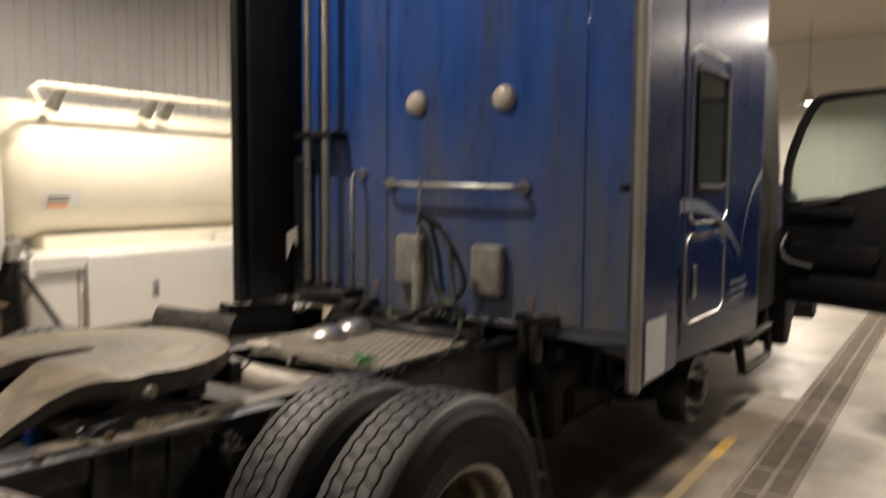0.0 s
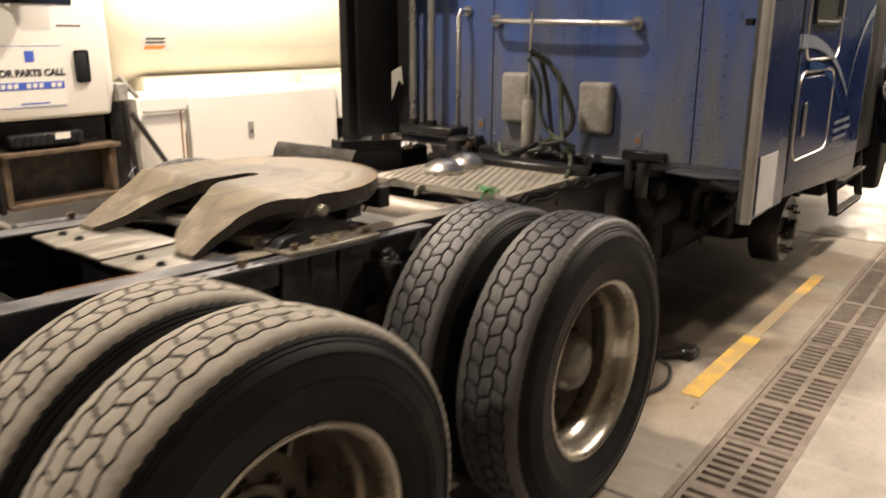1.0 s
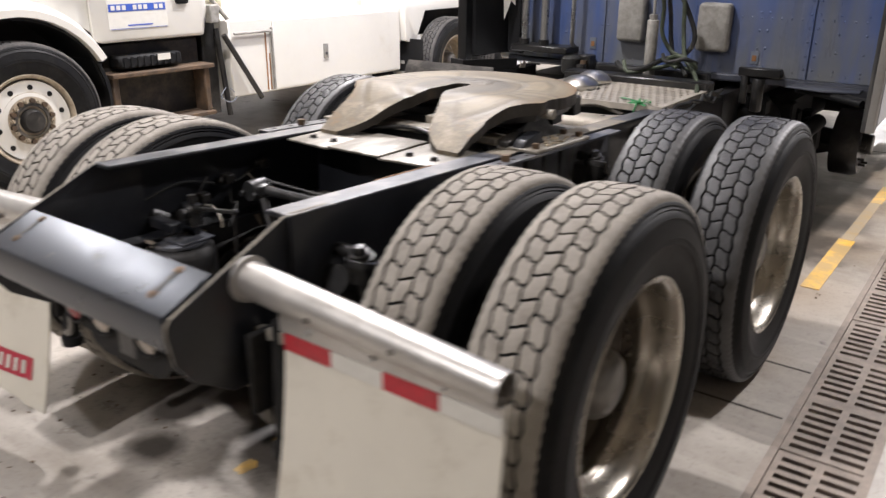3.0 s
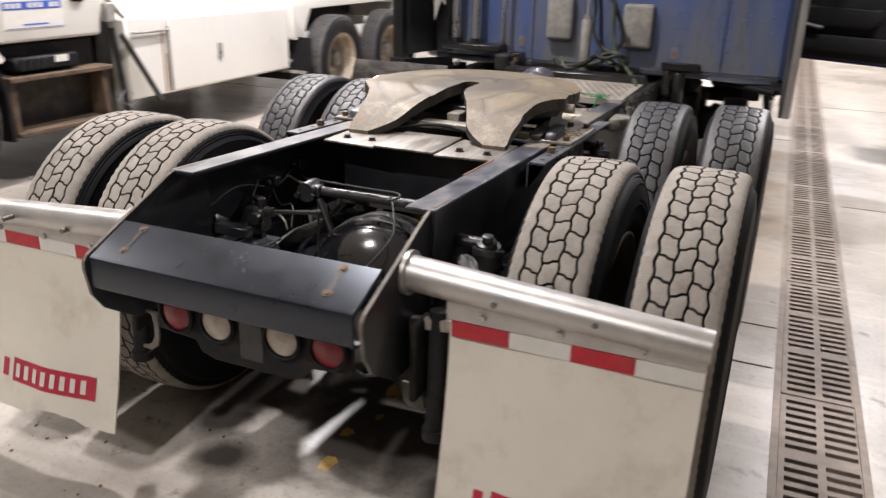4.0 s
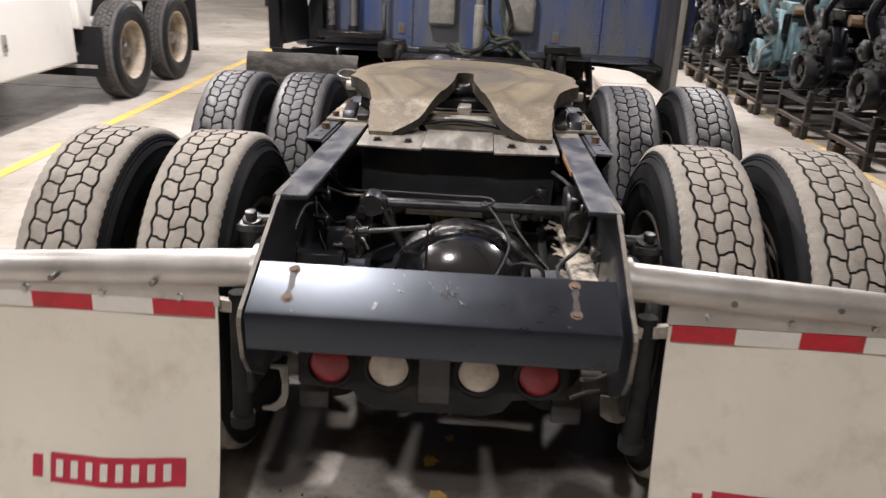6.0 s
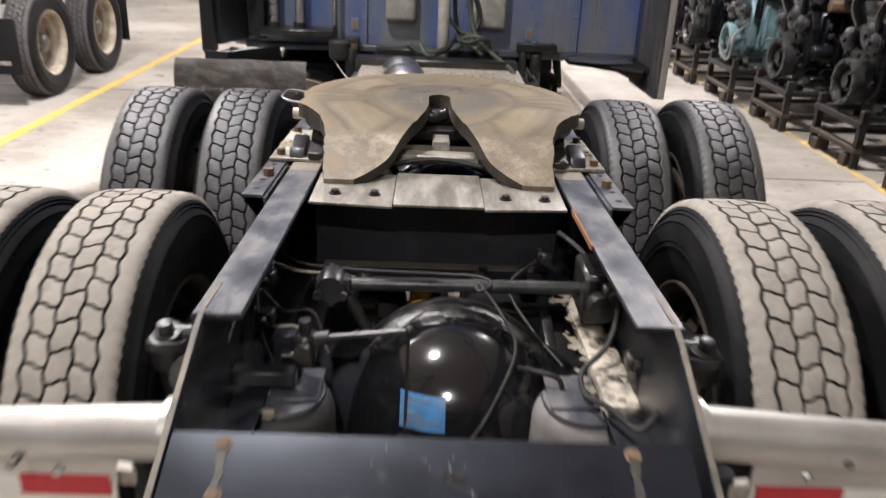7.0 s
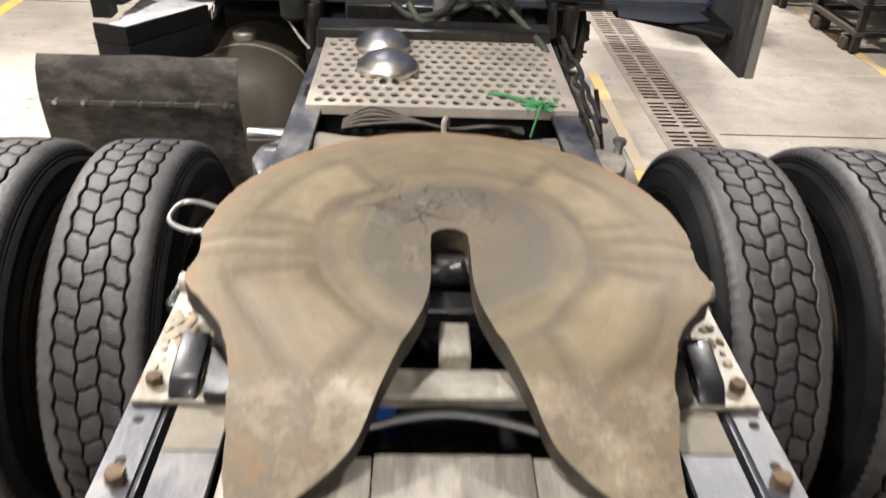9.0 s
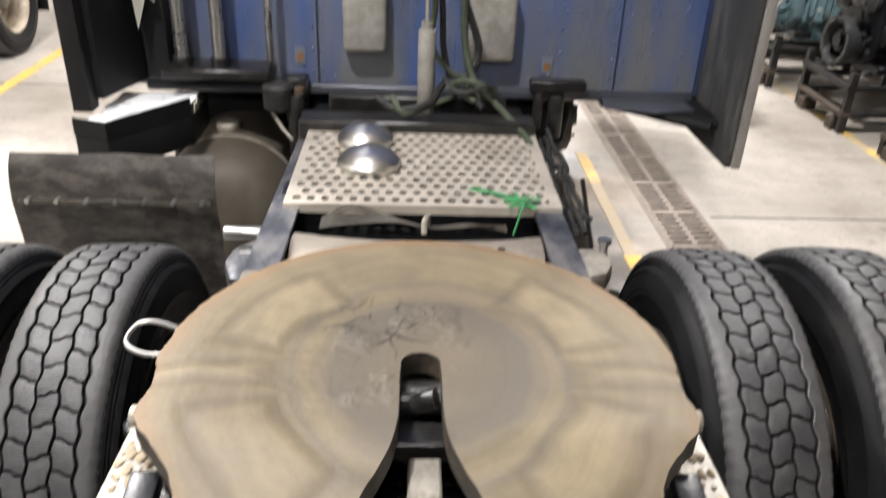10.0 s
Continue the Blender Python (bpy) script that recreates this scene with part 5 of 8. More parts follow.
# fifth wheel mounting
for s in (-1, 1):
    bm = B()
    prism(bm, [(1.3, 1.0), (1.74, 1.0), (1.74, 1.03), (1.6, 1.05), (1.55, 1.115), (1.45, 1.115), (1.4, 1.05), (1.3, 1.03)], s * 0.365, s * 0.41, "x", 0.006)
    part("pivot_bracket", raked(bm), GREASY, fifth, "greasy dark cast bracket")
    bm = B()
    cyl(bm, (s * 0.42, 1.5, 1.1), (s * 0.484, 1.5, 1.1), 0.019, seg=12, bevel=0.004)
    part("pivot_pin", bm, BARE, fifth, "sandy steel pivot pin")
    bm = B()
    box(bm, s * 0.36, s * 0.53, 1.3, 1.72, 0.999, 1.012, 0.003)
    part("base_plate", raked(bm), BARE, fifth, "scuffed steel base plate")
    bm = B()
    prism(bm, [(1.3, 1.01), (1.46, 1.01), (1.43, 1.06), (1.33, 1.04)], s * 0.42, s * 0.47, "x", 0.006)
    part("slack_stop", raked(bm), BLACK, fifth)
    rng = random.Random(40 + s)
    bm = B()
    for k in range(60):
        r = rng.uniform(0.003, 0.011)
        x, yy = s * rng.uniform(0.4, 0.52), rng.choice((rng.gauss(1.5, 0.05), rng.uniform(1.33, 1.7)))
        lump = bmesh.ops.create_icosphere(bm, subdivisions=1, radius=r, matrix=Matrix.Translation((x, yy, 1.012 + r * 0.2)) @ Matrix.Diagonal((1, rng.uniform(0.7, 1.8), 0.6, 1)))
        for v in lump["verts"]:
            v.co += Vector((rng.uniform(-0.3, 0.3) * r, rng.uniform(-0.3, 0.3) * r, rng.uniform(-0.15, 0.15) * r))
    part("dirt_clump", raked(bm), DIRT, fifth, "clumps of dried sandy dirt")["kind"] = "stuff"
    for y in (1.345, 1.68):
        for x in (0.5, 0.43):
            bm = B()
            cyl(bm, (s * x, y, 1.01), (s * x, y, 1.03), 0.014, seg=6)
            part("bolt", raked(bm), COLLAR, fifth, "rusty bolt head")
    # skirt under the plate edge
    bm = B()
    pts = [(s * fw_out(y) * 0.985, y) for y in (1.3, 1.34, 1.4, 1.45, 1.52, 1.6, 1.7, 1.8, 1.9, 1.98, 2.03)]
    for (xa, ya), (xb, yb) in zip(pts, pts[1:]):
        q = [bm.verts.new(v) for v in ((xa, ya, fw_top(xa, ya) - 0.03), (xb, yb, fw_top(xb, yb) - 0.03), (xb * 0.96, yb, 1.075), (xa * 0.96, ya, 1.075))]
        bm.faces.new(q)
    part("skirt", bm, GREASY, fifth)
    # bolt holes in the outer angles
    bm = B()
    for y in (1.0, 1.09, 1.18, 1.27):
        cyl(bm, (s * 0.508, y, 0.9985), (s * 0.508, y, 0.9995), 0.009, seg=10)
    part("bolt_hole", raked(bm), PIT, truck)["kind"] = "stuff"
    bm = B()
    cyl(bm, (s * 0.5, 1.14, 0.998), (s * 0.5, 1.14, 1.02), 0.016, seg=6)
    part("bolt", raked(bm), COLLAR, truck, "rusty nut")
for y0, y1, z0, z1, m_ in ((1.29, 1.36, 1.0, 1.03, BARE), (1.47, 1.53, 1.03, 1.07, GREASY), (1.72, 1.8, 1.01, 1.09, GREASY), (1.9, 1.96, 1.02, 1.1, GREASY)):
    bm = B()
    box(bm, -0.36, 0.36, y0, y1, z0, z1, 0.005)
    part("cross_rib", bm, m_, fifth)
bm = B()
box(bm, -0.02, 0.035, 1.36, 1.45, 1.02, 1.06, 0.004)
part("lock_block", bm, BARE, fifth)
bm = B()
cyl(bm, (-0.05, 1.57, 1.09), (0.06, 1.57, 1.09), 0.03, seg=16)
cyl(bm, (-0.01, 1.55, 1.09), (0.03, 1.54, 1.11), 0.02, seg=10)
part("lock_jaw", bm, GREASY, fifth)
bm = B()
tube(bm, [(-0.2, 1.22, 1.01), (0.0, 1.25, 1.03), (0.2, 1.21, 1.01)], 0.008)
part("release_rod", bm, GREASY, fifth)
bm = B()
box(bm, -0.36, 0.36, 1.95, 2.12, 0.955, 0.967, 0.003)
part("deck_plate", raked(bm), DUSTY, truck, "dirty brown steel plate")
# rolled pale crossmember, with a slack middle
bm = B()
CURVE = [(2.525, 0.84), (2.527, 0.9), (2.515, 0.914), (2.48, 0.921), (2.44, 0.92), (2.405, 0.911), (2.382, 0.893), (2.37, 0.865), (2.366, 0.82), (2.37, 0.7)]
n = 18
rows = [[bm.verts.new((-0.361 + 0.722 * i / n, yy - 0.012 * math.cos(2.9 * (i / n - 0.5)), z + 0.016 * abs(2 * i / n - 1) ** 2.2 + 0.003 * noise.noise(Vector((i * 0.9, z * 9, 5))))) for yy, z in CURVE] for i in range(n + 1)]
for A, C in zip(rows, rows[1:]):
    for k in range(len(CURVE) - 1):
        bm.faces.new((A[k], C[k], C[k + 1], A[k + 1]))
bmesh.ops.solidify(bm, geom=bm.faces[:], thickness=0.008)
tubular = part("rolled_crossmember", bm, PLATEMETAL, truck, "pale scuffed rolled steel crossmember", 50)
for x in (0.24, 0.31):
    bm = B()
    lathe(bm, [(0.0, 0.012), (0.001, 0.006)], pose(x, 2.44, 0.9265, 0, -90, 0), seg=14)
    part("bolt_hole", bm, LAMPPANEL, tubular, "dark bolt hole")
bm = B()
tube(bm, [(-0.2, 2.36, 0.93), (-0.19, 2.33, 0.9), (-0.15, 2.335, 0.86), (-0.13, 2.35, 0.9), (-0.12, 2.42, 0.94)], 0.006)
part("hook", bm, HOSE, truck, "bent black hook over the crossmember")
for k in range(5):
    bm = B()
    tube(bm, [(-0.29, 2.56 + 0.014 * k, 0.925), (-0.2, 2.55 + 0.018 * k, 0.945 + 0.006 * k), (-0.06, 2.545 + 0.012 * k, 0.955 - 0.004 * k), (0.04, 2.54, 0.94), (0.16, 2.555 - 0.01 * k, 0.945 + 0.004 * k), (0.27, 2.57 + 0.01 * k, 0.915)], 0.0042)
    part("air_line", bm, DUSTY, truck, "thin dirty cables lying across the frame")
bm = B()
tube(bm, [(0.02, 2.52, 0.93), (0.02, 2.53, 0.965), (0.03, 2.56, 0.965), (0.03, 2.57, 0.93)], 0.009)
part("cable_clip", bm, BARE, truck, "small pale cable clip")
# castings on the rails beside it
bm = B()
prism(bm, [(0.458, 2.47), (0.53, 2.475), (0.556, 2.45), (0.552, 2.38), (0.525, 2.325), (0.458, 2.3)], 0.86, 0.92, "z", 0.012)
lug = part("rail_bracket", bm, BARE, truck, "pale cast bracket on the frame rail")
bm = B()
cyl(bm, (0.535, 2.44, 0.92), (0.535, 2.44, 0.955), 0.013, seg=12)
cyl(bm, (0.535, 2.44, 0.95), (0.535, 2.44, 0.965), 0.02, seg=6)
part("bolt", bm, STEEL, lug, "standing bolt")
bm = B()
prism(bm, [(-0.458, 2.5), (-0.52, 2.43), (-0.53, 2.36), (-0.5, 2.27), (-0.458, 2.25)], 0.85, 0.92, "z", 0.012)
part("rail_bracket", bm, RAILTOP, truck, "worn blue grey cast bracket on the frame rail")
bm = B()
tube(bm, [(-0.43, 1.7, 1.1), (-0.47, 1.735, 1.12), (-0.535, 1.745, 1.125), (-0.555, 1.7, 1.11), (-0.51, 1.675, 1.1), (-0.44, 1.69, 1.1)], 0.0045)
part("release_handle", bm, STEEL, fifth, "bent grey steel pull handle")

# axles, covers, suspension
COVER = [(0.02, 0.278), (0.05, 0.277), (0.1, 0.268), (0.15, 0.25), (0.195, 0.222), (0.232, 0.182), (0.26, 0.13), (0.277, 0.07), (0.282, 0.0)]
for y in AXLES:
    bm = B()
    cyl(bm, (-0.62, y, 0.532), (0.62, y, 0.532), 0.07, seg=20)
    cyl(bm, (-0.4, y, 0.532), (-0.16, y, 0.532), 0.085, 0.2, seg=24)
    cyl(bm, (0.22, y, 0.532), (0.42, y, 0.532), 0.2, 0.085, seg=24)
    axle = part("axle", bm, BLACK, truck)
    bm = B()
    lathe(bm, [(-0.14, 0.24), (-0.13, 0.268), (-0.06, 0.292), (0.0, 0.294), (0.025, 0.286), (0.03, 0.25)], pose(0.045, y - 0.04, 0.525, 0, 0, -90), seg=48)
    for v in bm.verts:
        v.co *= 1 + 0.006 * noise.noise(v.co * 40)
    part("differential", bm, CASTBLACK, axle, "rough black cast axle housing", 60)
    bm = B()
    lathe(bm, COVER, pose(0.045, y - 0.04, 0.525, 0, 0, -90), seg=64)
    part("axle_cover", bm, GLOSS, axle, "glossy black bulging axle cover", 60)
    bm = B()
    for k in range(16):
        a = 2 * math.pi * k / 16
        c = Vector((0.045 + 0.28 * math.cos(a), y - 0.07, 0.525 + 0.28 * math.sin(a)))
        cyl(bm, c, c + Vector((0, -0.012, 0)), 0.01, seg=6)
    part("cover_bolt", bm, CASTBLACK, axle)["kind"] = "stuff"
    for s in (-1, 1):
        bm = B()
        lathe(bm, [(-0.1, 0.215), (-0.09, 0.225), (0.1, 0.225), (0.105, 0.2)], pose(s * 0.63, y, 0.532), seg=32)
        part("brake_drum", bm, GREASY, axle, "greasy dark brake drum")
        bm = B()
        cyl(bm, (s * 0.5, y - 0.2, 0.72), (s * 0.5, y - 0.34, 0.8), 0.07, seg=18, bevel=0.01)
        cyl(bm, (s * 0.5, y - 0.34, 0.8), (s * 0.5, y - 0.4, 0.835), 0.055, 0.045, seg=18)
        part("brake_chamber", bm, GREASY, axle)
    # trailing arms and air springs
    for s in (-1, 1):
        bm = B()
        prism(bm, [(y + 0.55, 0.62), (y + 0.1, 0.66), (y - 0.12, 0.64), (y - 0.42, 0.4), (y - 0.42, 0.34), (y - 0.1, 0.5), (y + 0.55, 0.52)], s * 0.33, s * 0.42, "x", 0.006)
        part("suspension_arm", bm, GREASY, axle)
        bm = B()
        lathe(bm, [(0.53, 0.07), (0.524, 0.1), (0.535, 0.116), (0.57, 0.121), (0.64, 0.12), (0.69, 0.119), (0.715, 0.112), (0.731, 0.09), (0.733, 0.0)], pose(s * 0.34, y - 0.3, 0.0, 0, -90, 0), seg=32)
        bag = part("air_spring", bm, GREY_BAG if s > 0 else BLACK_BAG, axle, "dusty grey rubber air spring" if s > 0 else "dull black rubber air spring")
        bm = B()
        lathe(bm, [(0.36, 0.0), (0.362, 0.085), (0.4, 0.09), (0.5, 0.078), (0.528, 0.07)], pose(s * 0.34, y - 0.3, 0.0, 0, -90, 0), seg=28)
        part("piston", bm, LAMPPANEL, bag, "black spring piston")
        bm = B()
        cyl(bm, (s * 0.34, y - 0.3, 0.729), (s * 0.34, y - 0.3, 0.743), 0.1, seg=28, bevel=0.004)
        box(bm, s * 0.25, s * 0.36, y - 0.35, y - 0.22, 0.743, 0.752, 0.003)
        cyl(bm, (s * 0.3, y - 0.28, 0.7), (s * 0.3, y - 0.28, 0.735), 0.018, seg=10)
        part("spring_plate", bm, RAILTOP, axle, "scuffed steel spring plate")
        # shock absorber outside the rail
        bm = B()
        cyl(bm, (s * 0.552, y - 0.34, 0.85), (s * 0.552, y - 0.22, 0.4), 0.036, seg=16, bevel=0.005)
        cyl(bm, (s * 0.552, y - 0.355, 0.9), (s * 0.552, y - 0.342, 0.84), 0.04, 0.046, seg=16)
        cyl(bm, (s * 0.552, y - 0.36, 0.915), (s * 0.552, y - 0.355, 0.9), 0.03, seg=16, bevel=0.004)
        cyl(bm, (s * 0.46, y - 0.345, 0.9), (s * 0.56, y - 0.345, 0.9), 0.02, seg=12)
        shock = part("shock_absorber", bm, GREASY, axle, "greasy black shock absorber")
        bm = B()
        lathe(bm, [(-0.012, 0.03), (-0.01, 0.046), (0.008, 0.047), (0.012, 0.04)], pose(s * 0.555, y - 0.35, 0.88, 0, -75, 90), seg=20)
        cyl(bm, (s * 0.556, y - 0.36, 0.912), (s * 0.557, y - 0.363, 0.935), 0.017, seg=12, bevel=0.003)
        lathe(bm, [(-0.01, 0.03), (-0.008, 0.044), (0.008, 0.045), (0.01, 0.035)], pose(s * 0.555, y - 0.325, 0.83, 0, -75, 90), seg=20)
        part("shock_cap", bm, ENGINE_LIGHT, shock, "dull grey cap ring")
    # transverse rod above the axle
    bm = B()
    cyl(bm, (-0.26, y - 0.01, 0.868), (0.4, y + 0.02, 0.862), 0.017, seg=14)
    for a, b in ((-0.26, -0.01), (0.4, 0.02)):
        lathe(bm, [(-0.04, 0.02), (-0.04, 0.035), (-0.03, 0.038), (0.03, 0.038), (0.04, 0.035), (0.04, 0.02)], pose(a, y + b, 0.866, 0, 0, 90), seg=20)
        box(bm, a - 0.042, a + 0.05, y + b - 0.026, y + b + 0.026, 0.845, 0.89, 0.014, None, 2)
        for k in (-0.03, 0.03):
            cyl(bm, (a + k, y + b - 0.036, 0.855), (a + k, y + b - 0.052, 0.855), 0.012, seg=6)
    part("torque_rod", bm, ENGINE_LIGHT, axle, "dull grey torque rod with bolted ends")
    bm = B()
    cyl(bm, (-0.22, y - 0.02, 0.84), (-0.14, y - 0.05, 0.7), 0.016, seg=10)
    part("stay", bm, GREASY, axle)
    bm = B()
    cyl(bm, (0.25, y - 0.02, 0.72), (0.36, y - 0.05, 0.6), 0.016, seg=10)
    part("stay", bm, GREASY, axle)
    bm = B()
    box(bm, 0.36, 0.445, y - 0.06, y + 0.1, 0.8, 0.93, 0.01)
    cyl(bm, (0.4, y - 0.06, 0.86), (0.4, y - 0.1, 0.86), 0.035, seg=14)
    part("rod_bracket", bm, GREASY, axle)

y = AXLES[0]
for s in (-1, 1):
    bm = B()
    prism(bm, [(0.72, 0.66), (1.0, 0.72), (1.0, 0.42), (0.72, 0.4)], s * 0.3, s * 0.33, "x", 0.006)
    box(bm, min(s * 0.16, s * 0.33), max(s * 0.16, s * 0.33), 0.9, 0.96, 0.45, 0.7, 0.01)
    part("axle_bracket", bm, GREASY, truck)
bm = B()
prism(bm, [(0.3, 0.785), (0.6, 0.77), (0.93, 0.745), (0.93, 0.731), (0.3, 0.731)], 0.362, 0.44, "x", 0.006)
part("crusted_beam", bm, FLAKY, truck, "beam with flaking pale crust")
rng = random.Random(77)
bm = B()
for k in range(90):
    right = k < 62
    x, yy = (rng.uniform(0.33, 0.44), rng.uniform(0.3, 0.9)) if right else (rng.uniform(-0.43, -0.34), rng.uniform(0.28, 0.5))
    z = 0.765 + rng.uniform(0.0, 0.022) - (0.04 * (yy - 0.3) if right else 0.03)
    r, a0 = rng.uniform(0.008, 0.026), rng.uniform(0, 6)
    q = [(x + r * rng.uniform(0.5, 1) * math.cos(a0 + t), yy + r * rng.uniform(0.5, 1) * math.sin(a0 + t)) for t in (0, 1.2, 2.4, 3.7, 5.0)]
    tilt = rng.uniform(-0.4, 0.4)
    bm.faces.new([bm.verts.new((u, v, z + tilt * (u - x))) for u, v in q])
bmesh.ops.solidify(bm, geom=bm.faces[:], thickness=0.003)
part("crust_flake", bm, CRUST, truck, "loose flakes of pale crust", 0)["kind"] = "stuff"
# height valve with its lever
bm = B()
box(bm, -0.31, -0.265, 0.4, 0.45, 0.79, 0.87, 0.008)
cyl(bm, (-0.288, 0.4, 0.84), (-0.288, 0.375, 0.84), 0.02, seg=12)
cyl(bm, (-0.288, 0.425, 0.86), (-0.288, 0.425, 0.9), 0.014, seg=10)
cyl(bm, (-0.31, 0.425, 0.81), (-0.34, 0.425, 0.81), 0.012, seg=10)
cyl(bm, (-0.265, 0.425, 0.855), (-0.235, 0.425, 0.86), 0.016, seg=10)
valve = part("levelling_valve", bm, GREASY, truck)
bm = B()
cyl(bm, (-0.25, 0.42, 0.86), (-0.057, 0.42, 0.885), 0.0075, seg=8)
cyl(bm, (-0.062, 0.42, 0.885), (-0.066, 0.41, 0.57), 0.0038, seg=8)
ball(bm, (-0.06, 0.42, 0.885), 0.011, seg=10)
part("lever", bm, GREASY, valve)
bm = B()
box(bm, -0.36, -0.3, 0.43, 0.46, 0.72, 0.86, 0.004)
box(bm, -0.45, -0.3, 0.35, 0.39, 0.775, 0.81, 0.004)
part("valve_bracket", bm, BLACK, valve)
# label on the rear cover
def cover_y(x, z):
    r = math.hypot(x - 0.045, z - 0.525)
    return AXLES[0] - 0.04 - float(np.interp(-r, [-q[1] for q in COVER], [q[0] for q in COVER]))


def on_cover(x0, x1, z0, z1, lift, skew=0.0):
    bm = B()
    g = [[bm.verts.new((x0 + (x1 - x0) * a / 5 + skew * b, cover_y(x0 + (x1 - x0) * a / 5 + skew * b, z0 + (z1 - z0) * b / 5) - lift, z0 + (z1 - z0) * b / 5)) for b in range(6)] for a in range(6)]
    for a in range(5):
        for b in range(5):
            bm.faces.new((g[a][b], g[a + 1][b], g[a + 1][b + 1], g[a][b + 1]))
    return bm


for z0, x0, w in ((0.652, -0.07, 0.06), (0.662, -0.07, 0.085), (0.672, -0.07, 0.045), (0.69, -0.07, 0.035), (0.7, -0.07, 0.06)):
    part("print_bar", on_cover(x0, x0 + w, z0, z0 + 0.0035, 0.005), DECAL, truck, "pale printed line")
bm = on_cover(-0.078, 0.026, 0.642, 0.712, 0.003)
part("paper_label", bm, LABEL_BLUE, truck, "small blue printed label")
# hoses and wires in the frame well
HOSES = (
    ([(-0.43, 0.85, 0.9), (-0.36, 0.8, 0.87), (-0.2, 0.7, 0.9), (0.0, 0.69, 0.9), (0.1, 0.66, 0.91), (0.13, 0.62, 0.91), (0.1, 0.6, 0.9), (0.09, 0.63, 0.9)], 0.008),
    ([(0.1, 0.62, 0.91), (0.15, 0.54, 0.87), (0.18, 0.46, 0.82), (0.12, 0.36, 0.72), (0.06, 0.33, 0.62), (0.05, 0.33, 0.5)], 0.0075),
    ([(0.42, 0.75, 0.93), (0.44, 0.62, 0.9), (0.4, 0.5, 0.83), (0.33, 0.44, 0.78), (0.33, 0.36, 0.765)], 0.013),
    ([(0.33, 0.36, 0.77), (0.36, 0.27, 0.8), (0.4, 0.2, 0.8), (0.44, 0.2, 0.85)], 0.012),
    ([(0.2, 0.52, 0.74), (0.23, 0.44, 0.78), (0.28, 0.42, 0.77), (0.28, 0.4, 0.7), (0.24, 0.36, 0.66)], 0.012),
    ([(0.33, 0.9, 0.94), (0.37, 0.82, 0.93), (0.41, 0.74, 0.9), (0.43, 0.6, 0.84)], 0.014),
    ([(-0.43, 0.6, 0.9), (-0.4, 0.5, 0.82), (-0.36, 0.45, 0.76), (-0.33, 0.36, 0.77)], 0.008),
    ([(-0.44, 0.9, 0.92), (-0.42, 0.7, 0.86), (-0.44, 0.5, 0.9), (-0.44, 0.3, 0.86)], 0.009),
    ([(-0.44, 0.7, 0.84), (-0.38, 0.66, 0.8), (-0.3, 0.62, 0.82), (-0.26, 0.55, 0.76)], 0.007),
    ([(0.3, 0.93, 0.86), (0.2, 0.85, 0.8), (0.25, 0.72, 0.74), (0.32, 0.6, 0.7)], 0.009),
)
for pts, r in HOSES:
    bm = B()
    tube(bm, pts, r * 0.52)
    part("air_hose", bm, HOSE, truck, "dirty black rubber air hose")
for pts in ([(-0.42, 0.78, 0.875), (-0.36, 0.76, 0.865), (-0.29, 0.736, 0.87), (-0.22, 0.715, 0.872), (-0.17, 0.697, 0.866)], [(-0.43, 0.57, 0.85), (-0.38, 0.54, 0.82), (-0.33, 0.535, 0.825), (-0.27, 0.52, 0.8), (-0.25, 0.51, 0.77)]):
    bm = B()
    tube(bm, pts, 0.0045)
    part("bare_wire", bm, BARE, truck, "bare bright wire")
bm = B()
for x, yy, z in ((-0.43, 0.86, 0.9), (-0.4, 0.55, 0.84), (0.42, 0.62, 0.9), (0.3, 0.92, 0.86), (-0.2, 0.92, 0.78), (0.12, 0.92, 0.78), (0.28, 0.92, 0.78), (0.43, 0.38, 0.85), (-0.42, 0.68, 0.88)):
    box(bm, x - 0.022, x + 0.022, yy - 0.022, yy + 0.022, z - 0.018, z + 0.018, 0.006)
    cyl(bm, (x, yy - 0.04, z), (x, yy + 0.01, z), 0.012, seg=8)
part("fitting", bm, GREASY, truck)["kind"] = "stuff"
bm = B()
box(bm, -0.075, -0.01, 1.13, 1.18, 0.7, 0.775, 0.01)
cyl(bm, (-0.04, 1.155, 0.55), (-0.04, 1.155, 0.7), 0.035, seg=12)
part("yoke_cap", bm, SAFETY, truck, "yellow painted fitting")
bm = B()
cyl(bm, (0.0, 0.99, 0.56), (0.0, 1.85, 0.6), 0.05, seg=18)
cyl(bm, (0.0, 2.4, 0.6), (0.0, 5.5, 0.7), 0.055, seg=18)
part("drive_shaft", bm, GREASY, truck)
bm = B()
ball(bm, (-0.118, 1.455, 0.868), 0.036, 1, 0.9, 1.0, 16)
cyl(bm, (-0.118, 1.455, 0.821), (-0.118, 1.455, 0.868), 0.024, seg=12)
part("blue_cap", bm, CAP_BLUE, truck, "blue plastic fitting cap")
bm = B()
lathe(bm, [(-0.03, 0.03), (-0.03, 0.055), (0.03, 0.055), (0.03, 0.03)], pose(0.03, 1.32, 0.8, 0, 0, 90), seg=20, close=True)
box(bm, -0.06, 0.1, 1.36, 1.4, 0.76, 0.83, 0.012)
part("yoke", bm, GREASY, truck)
